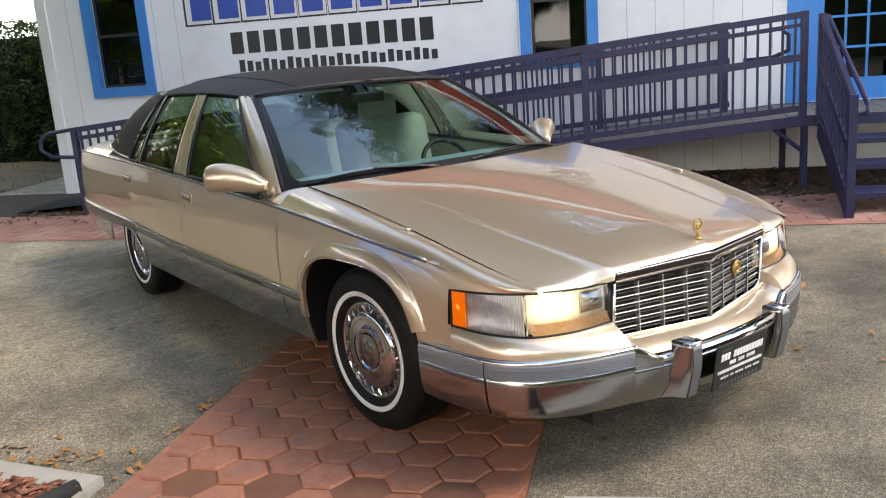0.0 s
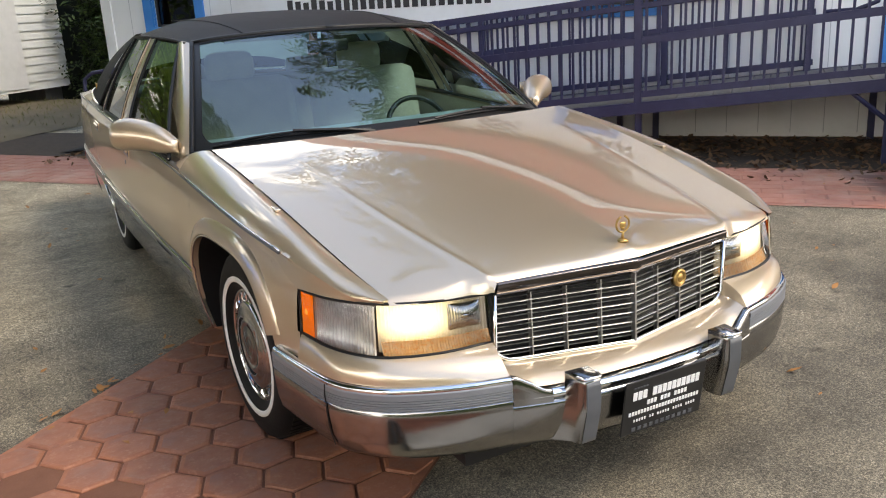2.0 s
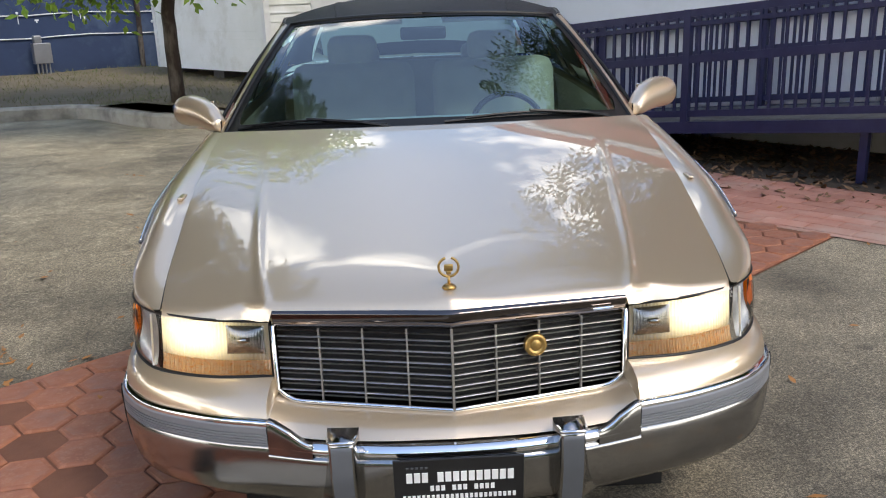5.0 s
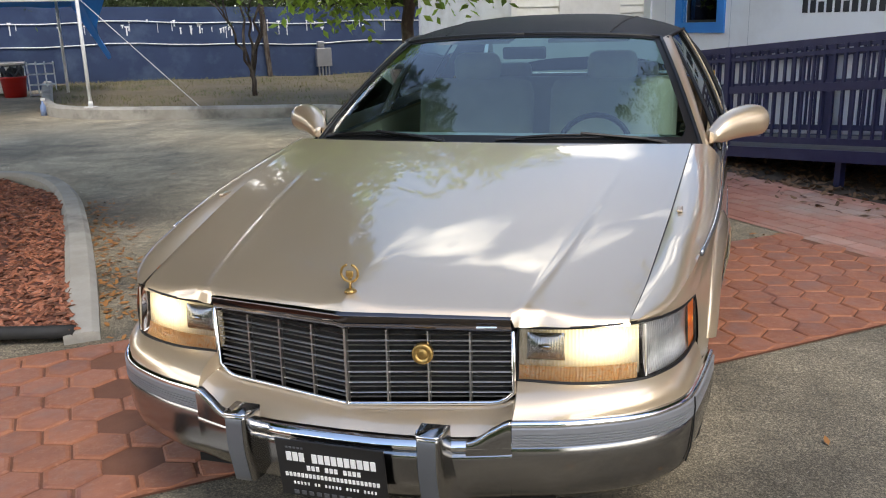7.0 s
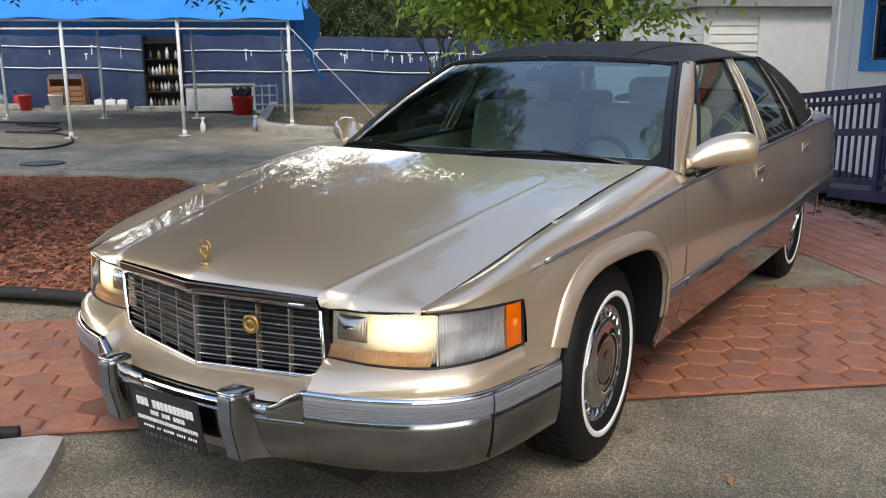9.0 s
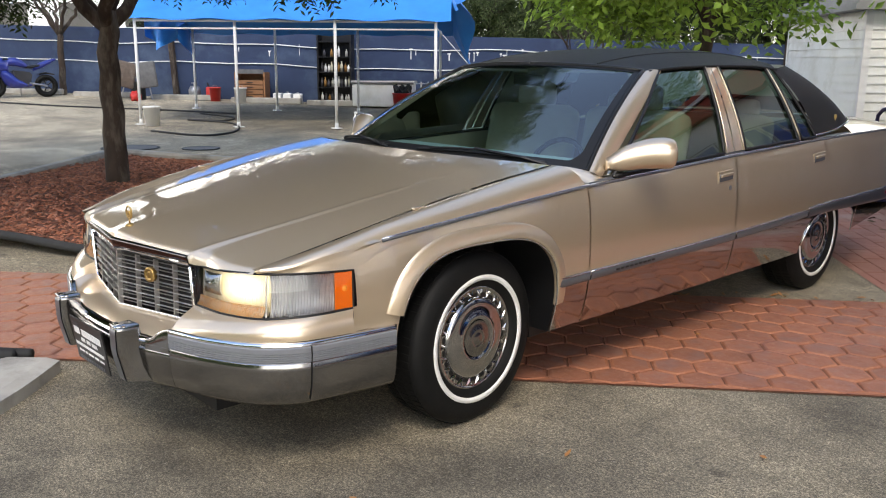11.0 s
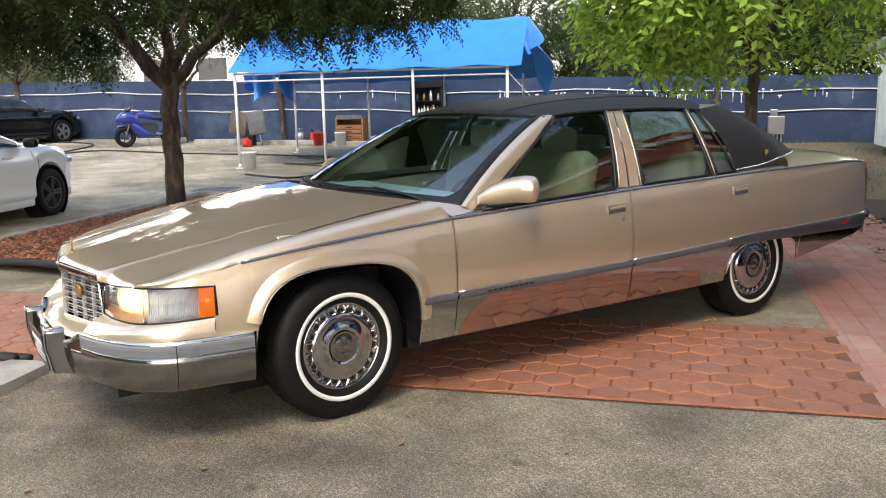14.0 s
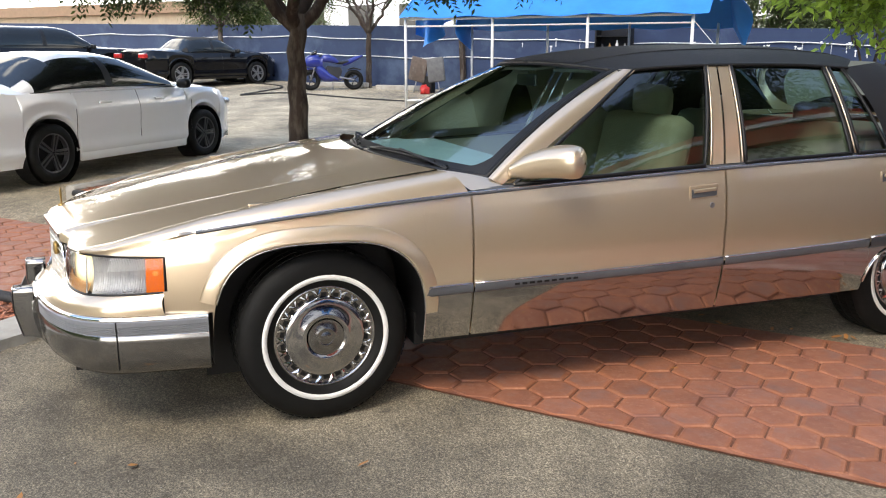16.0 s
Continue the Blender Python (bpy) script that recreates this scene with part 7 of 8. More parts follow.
for lv in (1, 2, 3, 4):
    for i in range(9 if lv < 4 else 4):
        h = rng.uniform(0.16, 0.26)
        x = -0.33 + i * 0.082 if lv < 4 else -0.28 + i * 0.18
        p = shelf.matrix_world @ Vector((x, 0.05 + rng.uniform(-0.05, 0.05), 0.0725 + lv * 0.36 - 0.36 + 0.0005 + (0.36 if False else 0)))
        b = tagged(part("bottle", lathe([(0, 0), (0.032, 0), (0.034, h * 0.65), (0.014, h * 0.82), (0.014, h), (0, h)], 10), rng.choice(mats_b), smooth=True), "small cleaning bottle standing on the black shelf", "bottle", group="shelf bottles")
        b.location = p

chest = fthing("storage_chest", "long white storage chest against the navy wall", "chest", -16.6, 8.75)
part("box", boxes(((0, 0, 0.30), (1.45, 0.5, 0.52)), bevel=0.02), M_SHED, chest)
part("lid", boxes(((0, 0, 0.60), (1.52, 0.55, 0.08)), bevel=0.02), M_GREYMETAL, chest)
rack = fthing("wire_rack", "small white rack with square openings leaning by the tub", "rack", -16.1, 7.72)
for i in range(4):
    part("upright", boxes(((-0.24 + i * 0.16, 0, 0.34), (0.025, 0.10, 0.66))), M_WHITE, rack)
for i in range(4):
    part("shelf_bar", boxes(((0, 0, 0.03 + i * 0.2), (0.5, 0.10, 0.025))), M_WHITE, rack)
for (x, y), m in (((-9.99, 7.73), M_WHITE), ((-9.56, 8.58), mat("pale_blue_liquid", (0.25, 0.35, 0.6), rough=0.2))):
    sb = thing("spray_bottle", "plastic spray bottle standing on the lot", "bottle", (x, y, gz(x, y)), group="spray bottles")
    part("bottle", lathe([(0, 0), (0.045, 0), (0.047, 0.15), (0.02, 0.20), (0.014, 0.24), (0, 0.24)], 14), m, sb, smooth=True)
    part("trigger_head", boxes(((0.015, 0, 0.265), (0.08, 0.025, 0.04)), bevel=0.006), M_WHITE, sb)
for i, dd in enumerate((10.95, 11.2, 11.45)):
    cn = fthing("canister", "squat white canister by the shelf", "canister", -16.9, dd, "canisters")
    part("can", boxes(((0, 0, 0.12), (0.20, 0.2, 0.24)), bevel=0.02), M_WHITE, cn)
    part("cap", lathe([(0, 0.28), (0.03, 0.28), (0.03, 0.235), (0, 0.235)], 12), M_GREYMETAL, cn)
tank = fthing("gas_bottle", "small grey gas bottle near the red bucket", "gas bottle", -17.0, 13.6)
part("body", lathe([(0, 0.02), (0.12, 0.02), (0.15, 0.10), (0.15, 0.24), (0.10, 0.33), (0, 0.34)], 20), M_GREYMETAL, tank, smooth=True)
part("collar", tubes([[(0.07 * math.cos(a), 0.07 * math.sin(a), 0.40) for a in lin(0, math.tau, 16)]], 0.012, 6), M_GREYMETAL, tank)
part("valve", tubes([[(0, 0, 0.33), (0, 0, 0.40)]], 0.015, 6), M_GOLD, tank)
jug = fthing("fuel_can", "red plastic fuel can beside the tool cart", "can", -17.0, 13.15)
part("can", boxes(((0, 0, 0.16), (0.28, 0.2, 0.32)), bevel=0.04), M_REDPL, jug, smooth=True)
part("spout", tubes([[(0.08, 0, 0.32), (0.12, 0, 0.42)]], 0.022, 8), M_BLACKPL, jug)
# two worn seat backs on a dark stand by the wall
bench = fthing("old_seat", "two worn brown seat backs leaning on a dark stand", "seat", -16.35, 14.8)
for x, tl, m in ((-0.27, 7, M_DECK), (0.25, -13, M_SEATBROWN)):
    part("seat_back", boxes(((x, 0.0, 0.60), (0.50, 0.10, 0.62), Matrix.Rotation(radians(tl), 3, "Y")), bevel=0.04), m, bench, smooth=True)
part("stand", boxes(((0, -0.08, 0.22), (0.30, 0.20, 0.44)), bevel=0.02), M_BLACKPL, bench)
for x in (-0.4, 0.4):
    part("leg", tubes([[(x, 0.02, 0), (x * 0.8, -0.02, 0.34)]], 0.016, 6), M_GREYMETAL, bench)
rag = fthing("red_rag", "crumpled red cloth on the ground by the seats", "cloth", -16.1, 14.72)
bm = bmesh.new()
bmesh.ops.create_icosphere(bm, subdivisions=3, radius=0.13)
for v in bm.verts:
    v.co *= 1 + 0.35 * noise.noise(v.co * 14)
    v.co.z = max(0.0, v.co.z * 1.1 + 0.09)
part("cloth", bm, M_REDPL, rag, smooth=True)
# concrete wheel stops along the foot of the wall
for d in (9.8, 11.7, 13.75, 15.75, 17.8):
    ws_ = fthing("wheel_stop", "low pale concrete wheel stop by the wall", "wheel stop", -16.75, d, "wheel stops")
    bm = boxes(((0, 0, 0.06), (1.75, 0.16, 0.14)), bevel=0.025)
    part("block", bm, M_KERB, ws_)
post = fthing("timber_post", "rusty timber post against the navy wall", "post", -17.2, 14.2)
part("shaft", boxes(((0, 0, 0.85), (0.12, 0.12, 1.7), Matrix.Rotation(radians(3), 3, "Y"))), M_BARK, post)
for s, d, tl in ((-17.25, 2.9, 5), (-17.25, -0.6, -2)):
    lp = fthing("timber_post", "dark leaning timber post by the wall", "post", s, d, "leaning posts")
    part("shaft", tubes([[(0, 0, 0), (0.02 * tl, 0, 1.75)]], 0.06, 8), M_BARK, lp)
meter = fthing("meter_box", "grey electric meter box on a short stand", "meter box", -17.1, 1.65)
part("cabinet", boxes(((0, 0, 0.55), (0.36, 0.16, 0.42)), bevel=0.01), M_GREYMETAL, meter)
for x in (-0.12, -0.04, 0.04, 0.12):
    part("conduit", tubes([[(x, 0, 0), (x, 0, 0.36)]], 0.018, 6), M_GREYMETAL, meter)
part("meter_head", boxes(((0.06, 0, 0.84), (0.16, 0.12, 0.16)), bevel=0.02), M_GREYMETAL, meter)
bm = tubes([[fp(-17.2, -0.9, 1.27), fp(-16.6, -1.6, 1.20)]], 0.03, 8)
pipe = tagged(part("white_pipe", bm, M_WHITE, smooth=True), "white plastic pipe fixed across the navy wall", "pipe")

# hoses, manhole and grate on the lot
def hose(pts, label):
    ps = smooth_pts([Vector((x, y, 0)) for x, y in pts], 60)
    bm = tubes([[(p.x, p.y, gz(p.x, p.y) + 0.018) for p in ps]], 0.02, 6)
    return tagged(part("hose", bm, M_BLACKRUBBER, smooth=True), label, "hose", group="hoses")


hose([(-22.6, 2.2), (-20.4, 3.4), (-19.0, 2.6), (-18.2, 2.0), (-18.4, 3.2), (-16.4, 4.6), (-14.6, 6.1), (-13.2, 7.0)], "black rubber hose lying across the lot")
hose([(-13.6, 6.4), (-12.6, 6.6), (-12.1, 6.1), (-12.6, 5.6), (-11.6, 6.0), (-10.4, 5.4), (-10.1, 4.6), (-11.2, 4.2)], "black rubber hose coiled under the tent")
for x, y, r in ((-9.3, 3.0, 0.42), (-8.66, 3.81, 0.28)):
    mh = thing("manhole_cover", "dark cast-iron manhole cover set in the lot", "manhole cover", (x, y, gz(x, y)), group="manhole covers")
    part("ring", lathe([(r, 0.002), (r, 0.012), (r * 0.92, 0.012), (r * 0.92, 0.002)], 32), M_BLACKRUBBER, mh)
    part("lid", lathe([(r * 0.91, 0.002), (r * 0.91, 0.010), (0, 0.010)], 32), M_DECK, mh)


# ---- parked vehicles ----
def parked_car(label, centre, heading, L, W, wb, paint, top_mat, hood_h, belt_h, roof_h, boot_h, cab0, cab1, rake_f, rake_r, wheel_m, group="parked cars", wheel_r=0.325):
    """y runs from tail to nose; the middle of the wheelbase is at the origin."""
    c = thing("parked_car", label, "car", (*centre, gz(*centre)), heading, group)
    f_over = (L - wb) * 0.46
    y0, y1 = -wb / 2 - (L - wb - f_over), wb / 2 + f_over
    wv = table((y0, W / 2 - 0.16), (y0 + 0.25, W / 2 - 0.04), (0, W / 2), (y1 - 0.45, W / 2 - 0.05), (y1, W / 2 - 0.28))
    sh = table((y0, boot_h - 0.12), (y0 + 0.2, boot_h - 0.04), (cab0, belt_h), (cab1, belt_h - 0.02), (y1 - 0.5, hood_h - 0.06), (y1, hood_h - 0.22))
    ct = table((y0, boot_h - 0.06), (y0 + 0.15, boot_h), (cab0, boot_h + 0.02), (cab1, hood_h + 0.06), (y1 - 0.4, hood_h - 0.04), (y1, hood_h - 0.20))
    zo = table((0, -0.075), (0.10, -0.045), (0.16, -0.012), (0.30, -0.022), (0.55, -0.006), (0.70, 0.004), (0.76, -0.002), (0.85, -0.022), (1.0, -0.07))
    ar = wheel_r + 0.055

    def bot(y):
        for w in (-wb / 2, wb / 2):
            if abs(y - w) < ar:
                return max(0.18, wheel_r + math.sqrt(ar * ar - (y - w) ** 2))
        return 0.20
    ys = set(lin(y0, y1, 50))
    for w in (-wb / 2, wb / 2):
        ys = {y for y in ys if abs(y - w) > ar}
        ys |= {w + ar * math.cos(a) for a in lin(0, math.pi, 21)} | {w + ar + 0.002, w - ar - 0.002}
    ys = sorted(ys)
    for sx in (1, -1):
        part("body_side", sheet(lambda y, b: Vector((sx * (wv(y) + zo(b)), y, bot(y) + (sh(y) - bot(y)) * b)), ys, lin(0, 1, 19)), paint, c, smooth=True)
    part("upper_deck", sheet(lambda y, a: Vector((a * (wv(y) - 0.07), y, sh(y) + (ct(y) - sh(y)) * (1 - abs(a) ** 3))), lin(y0, y1, 40), lin(-1, 1, 17)), paint, c, smooth=True)
    for y, nm in ((y0, "tail"), (y1, "nose")):
        part(nm, sheet(lambda a, b: Vector((a * (wv(y) - 0.02), y + (0.07 if y > 0 else -0.07) * (1 - a * a) * math.sin(b * 2.6 + 0.3), 0.2 + (sh(y) - 0.2) * b + (ct(y) - sh(y)) * (1 - abs(a) ** 3) * b)), lin(-1, 1, 13), lin(0, 1, 7)), paint, c, smooth=True)
    # cabin: one smooth shell with glass laid on it
    t0, t1 = cab0 + rake_r, cab1 - rake_f
    bw = W / 2 - 0.09
    rise = roof_h - belt_h
    hp = table((cab0 - 0.05, 0.0), (cab0 + rake_r * 0.45, rise * 0.52), (t0, rise * 0.93), ((t0 + t1) / 2, rise), (t1, rise * 0.93), (cab1 - rake_f * 0.42, rise * 0.50), (cab1 + 0.05, 0.0))

    def shell(u, ang, out=0.0):
        y = cab0 - 0.05 + (cab1 - cab0 + 0.10) * u
        sn, cs = math.sin(ang), max(0.0, math.cos(ang))
        h = max(0.0, hp(y))
        wid = bw - 0.05 * (abs(2 * u - 1)) ** 3
        k = min(1.0, h / rise)
        x = math.copysign(abs(sn) ** (0.62 + 0.3 * (1 - k)), sn) * (wid - 0.13 * k * cs)
        return Vector((x + out * sn, y, belt_h - 0.03 + (h + 0.03 * k) * cs ** 0.52 + out * cs))
    half = math.pi / 2
    part("cabin_shell", sheet(lambda u, a: shell(u, a), lin(0, 1, 44), lin(-half, half, 33)), top_mat, c, smooth=True)
    uy = lambda y: (y - cab0 + 0.05) / (cab1 - cab0 + 0.10)
    part("windscreen", sheet(lambda u, a: shell(u, a, 0.006), lin(uy(t1 + rake_f * 0.05), 0.965, 12), lin(-1.02, 1.02, 17)), M_CARGLASS, c, smooth=True)
    part("rear_glass", sheet(lambda u, a: shell(u, a, 0.006), lin(0.05, uy(t0 - rake_r * 0.1), 12), lin(-0.95, 0.95, 17)), M_CARGLASS, c, smooth=True)
    for sx in (1, -1):
        up = lambda f: math.acos(min(1.0, f ** (1 / 0.52)))
        for u0, u1 in ((0.12, 0.478), (0.506, 0.88)):
            part("side_window", sheet(lambda u, f: shell(u, sx * up(f), 0.006), lin(u0, u1, 16), lin(0.16, 0.84, 8)), M_CARGLASS, c, smooth=True)
        part("door_pillar", sheet(lambda u, f: shell(u, sx * up(f), 0.0075), lin(0.474, 0.510, 4), lin(0.15, 0.85, 8)), M_BLACKPL, c, smooth=True)
        part("window_ledge", tubes([[shell(u, sx * up(0.15), 0.008) for u in lin(0.10, 0.90, 24)]], 0.010, 5), M_BLACKPL, c, smooth=True)
        part("sill", sheet(lambda y, k: Vector((sx * (W / 2 - 0.055 + (0.0, 0.018, 0.022, 0.014)[k]), y, 0.19 + (0.0, 0.02, 0.07, 0.12)[k])), lin(-wb / 2 + ar + 0.02, wb / 2 - ar - 0.02, 12), [0, 1, 2, 3]), paint, c, smooth=True)
        part("mirror", boxes(((sx * (W / 2 + 0.07), cab1 - 0.28, belt_h + 0.04), (0.20, 0.10, 0.12)), bevel=0.04), M_BLACKPL, c, smooth=True)
        for y in (-0.42, 0.52):
            part("door_handle", boxes(((sx * (W / 2 + 0.004), y - 0.1, belt_h - 0.13), (0.03, 0.18, 0.03)), bevel=0.008), paint, c, smooth=True)
        part("tail_light", boxes(((sx * (W / 2 - 0.22), y0 - 0.04, boot_h - 0.18), (0.34, 0.10, 0.13)), bevel=0.03), M_REDLENS, c)
        part("head_light", boxes(((sx * (W / 2 - 0.36), y1 - 0.09, hood_h - 0.26), (0.30, 0.14, 0.09)), bevel=0.03), M_REFL, c)
        bm = bmesh.new()
        for y in (0.06, -0.98, 1.02):
            pts = [Vector((sx * (wv(y) + zo(b) + 0.001), y + (0.03 if y > 0.5 else 0), 0.24 + (sh(y) - 0.24) * b)) for b in lin(0, 1, 9)]
            tube(bm, pts, 0.004, 4)
        part("shut_line", bm, M_BLACKPL, c)
        for y in (-wb / 2, wb / 2):
            w = new("wheel")
            w.parent = c
            w.matrix_world = c.matrix_world @ Matrix.Translation((sx * (W / 2 - 0.13), y, wheel_r)) @ Matrix.Diagonal((sx, 1, 1, 1))
            part("tyre", lathe([(0.22, 0.10), (0.25, 0.112), (wheel_r - 0.03, 0.11), (wheel_r, 0.08), (wheel_r, -0.1), (0.2, -0.1)], 32, axis="x"), M_TYRE, w, smooth=True)
            bm = bmesh.new()
            for k in range(5):
                a = k * math.tau / 5
                for o in (-0.17, 0.17):
                    box(bm, (0.085, 0.12 * math.cos(a + o), 0.12 * math.sin(a + o)), (0.025, 0.21, 0.022), Matrix.Rotation(a + o * 0.3, 3, "X"))
            part("spokes", bm, wheel_m, w)
            part("rim", lathe([(0.205, 0.095), (0.235, 0.105), (0.235, 0.06), (0.21, 0.03)], 32, axis="x"), wheel_m, w, smooth=True)
            part("brake_disc", lathe([(0.0, 0.02), (0.21, 0.02)], 24, axis="x"), M_DARK, w)
            part("wheel_well", lathe([(ar, 0.10), (ar, -0.12), (0.0, -0.12)], 24, axis="x"), M_BLACKPL, w)
    part("underbody", boxes(((0, (y0 + y1) / 2, 0.26), (W - 0.5, y1 - y0 - 0.5, 0.16))), M_BLACKPL, c)
    return c


M_CARGLASS = mat("dark_car_glass", (0.008, 0.010, 0.011), rough=0.03, spec=0.5)
M_WHITEPAINT = mat("white_car_paint", (0.84, 0.85, 0.86), (0.82, 0.83, 0.84), scale=1, rough=0.3, coat=1.0)
M_BLACKPAINT = mat("black_car_paint", (0.004, 0.004, 0.005), rough=0.10, spec=0.4)
M_SOFTTOP = mat("black_soft_top", (0.016, 0.015, 0.014), rough=0.9)
M_DARKALLOY = mat("dark_alloy", (0.12, 0.12, 0.13), rough=0.28, metal=0.8)
M_ALLOY = mat("silver_alloy", (0.55, 0.55, 0.56), rough=0.3, metal=0.9)
wh_h = math.degrees(math.atan2(0.745, 0.670))
parked_car("white sedan with dark alloy wheels parked beyond the planter", (-7.80, -1.25), wh_h, 4.60, 1.80, 2.67, M_WHITEPAINT, M_WHITEPAINT, 0.98, 0.98, 1.43, 1.09, -1.75, 1.10, 1.05, 0.75, M_DARKALLOY)
bm_h = math.degrees(math.atan2(0.485, 0.875))
parked_car("black convertible with a soft top and silver wheels", (-21.75, 1.42), bm_h, 4.3, 1.72, 2.5, M_BLACKPAINT, M_SOFTTOP, 0.93, 0.90, 1.33, 1.00, -1.15, 0.80, 0.60, 0.45, M_ALLOY)
parked_car("dark estate wagon parked beside the convertible", (-22.6, -2.6), bm_h, 4.6, 1.82, 2.7, M_BLACKPAINT, M_BLACKPAINT, 1.05, 1.05, 1.62, 1.12, -2.05, 1.0, 0.8, 0.35, M_ALLOY)

mp = Vector((-18.95, 4.50, 0))
moto = thing("motorcycle", "blue sports motorcycle on its stand by the wall", "motorcycle", (mp.x, mp.y, gz(mp.x, mp.y)), math.degrees(math.atan2(0.06, -1.0)))
for y in (0.62, -0.68):
    w = new("wheel")
    w.parent = moto
    w.matrix_world = moto.matrix_world @ Matrix.Translation((0, y, 0.30))
    part("tyre", lathe([(0.185, 0.05), (0.27, 0.06), (0.30, 0.02), (0.30, -0.02), (0.27, -0.06), (0.185, -0.05)], 28, axis="x", close=True), M_TYRE, w, smooth=True)
    part("rim", lathe([(0.195, 0.02), (0.16, 0.03), (0.16, -0.03), (0.195, -0.02)], 28, axis="x", close=True), M_BLACKPL, w, smooth=True)
    bm = bmesh.new()
    for k in range(5):
        a = k * math.tau / 5
        box(bm, (0, 0.1 * math.cos(a), 0.1 * math.sin(a)), (0.03, 0.2, 0.025), Matrix.Rotation(a, 3, "X"))
    part("spokes", bm, M_BLACKPL, w)


def plates(pairs, thick, m, name, parent=moto):
    """A moulded panel from a side outline."""
    bm = bmesh.new()
    lo = [bm.verts.new((-thick, y, z)) for y, z in pairs]
    mid0 = [bm.verts.new((thick, y, z)) for y, z in pairs]
    bm.faces.new(lo)
    bm.faces.new(mid0[::-1])
    for i in range(len(pairs)):
        j = (i + 1) % len(pairs)
        bm.faces.new((lo[i], lo[j], mid0[j], mid0[i]))
    bmesh.ops.bevel(bm, geom=bm.edges[:], offset=thick * 0.35, segments=2, affect="EDGES")
    return part(name, bm, m, parent, smooth=False)


def moulded(rows, m, name, x0=0.0):
    """A rounded body from sections (y, mid height, half height, half width)."""
    sg = lambda q, e: math.copysign(abs(q) ** e, q)
    bm = bmesh.new()
    rings = [[bm.verts.new((x0 + hx * sg(math.cos(t), 0.8), y + 0.25 * (hz * math.sin(t)) * (0.3 if name == "tail_fairing" else 0.0), zc + hz * sg(math.sin(t), 0.8))) for t in lin(0, math.tau, 17)[:-1]] for y, zc, hz, hx in rows]
    for p, q in zip(rings, rings[1:]):
        for j in range(16):
            bm.faces.new((p[j], p[(j + 1) % 16], q[(j + 1) % 16], q[j]))
    bm.faces.new(rings[0])
    bm.faces.new(rings[-1][::-1])
    return part(name, bm, m, moto, smooth=True)


moulded([(0.86, 0.78, 0.03, 0.03), (0.80, 0.80, 0.10, 0.10), (0.68, 0.85, 0.16, 0.17), (0.52, 0.86, 0.19, 0.20), (0.38, 0.84, 0.20, 0.19), (0.26, 0.80, 0.15, 0.16)], M_BLUEPL, "nose_fairing")
moulded([(0.46, 0.66, 0.10, 0.17), (0.36, 0.56, 0.22, 0.19), (0.22, 0.47, 0.22, 0.19), (0.05, 0.38, 0.14, 0.17), (-0.16, 0.33, 0.07, 0.14), (-0.30, 0.32, 0.02, 0.10)], M_BLUEPL, "belly_fairing")
moulded([(0.30, 0.90, 0.07, 0.10), (0.20, 0.93, 0.11, 0.14), (0.05, 0.93, 0.12, 0.15), (-0.10, 0.88, 0.10, 0.13), (-0.22, 0.82, 0.05, 0.09)], M_BLUEPL, "fuel_tank")
moulded([(-0.16, 0.80, 0.04, 0.08), (-0.30, 0.80, 0.045, 0.12), (-0.50, 0.83, 0.045, 0.12), (-0.58, 0.87, 0.03, 0.10)], M_BLACKPL, "saddle")
moulded([(-0.36, 0.74, 0.05, 0.10), (-0.55, 0.83, 0.08, 0.12), (-0.75, 0.92, 0.07, 0.10), (-0.92, 0.99, 0.035, 0.06), (-0.98, 1.01, 0.01, 0.03)], M_BLUEPL, "tail_fairing")
plates([(0.18, 0.72), (0.14, 0.30), (-0.25, 0.26), (-0.34, 0.66)], 0.13, M_DARKALLOY, "engine")
moulded([(0.64, 1.00, 0.015, 0.05), (0.56, 1.06, 0.05, 0.11), (0.46, 1.10, 0.06, 0.13), (0.42, 1.12, 0.05, 0.13)], M_CARGLASS, "windshield")
moulded([(0.92, 0.50, 0.02, 0.04), (0.80, 0.60, 0.035, 0.07), (0.62, 0.64, 0.03, 0.075), (0.46, 0.60, 0.02, 0.06)], M_BLUEPL, "front_mudguard")
moulded([(-0.50, 0.60, 0.02, 0.06), (-0.68, 0.645, 0.025, 0.08), (-0.90, 0.60, 0.02, 0.06)], M_BLACKPL, "rear_mudguard")
part("fork", tubes([[(x, 0.62, 0.30), (x, 0.40, 0.92)] for x in (-0.09, 0.09)], 0.025, 8), M_DARKALLOY, moto)
part("swingarm", tubes([[(x, -0.15, 0.40), (x, -0.68, 0.30)] for x in (-0.09, 0.09)], 0.025, 8), M_GREYMETAL, moto)
part("handlebar", tubes([[(-0.32, 0.30, 1.00), (-0.1, 0.38, 0.98), (0.1, 0.38, 0.98), (0.32, 0.30, 1.00)]], 0.014, 6), M_BLACKPL, moto)
part("exhaust", tubes([[(0.12, 0.1, 0.28), (0.15, -0.3, 0.30), (0.18, -0.8, 0.48)]], 0.045, 10), M_GREYMETAL, moto, smooth=True)
part("mirror", tubes([[(-0.1, 0.45, 1.05), (-0.28, 0.45, 1.18)], [(0.1, 0.45, 1.05), (0.28, 0.45, 1.18)]], 0.012, 6), M_BLACKPL, moto)
part("side_stand", tubes([[(0.1, -0.05, 0.3), (0.28, -0.1, 0.0)]], 0.012, 6), M_GREYMETAL, moto)

moto.scale = (0.90, 0.90, 0.90)

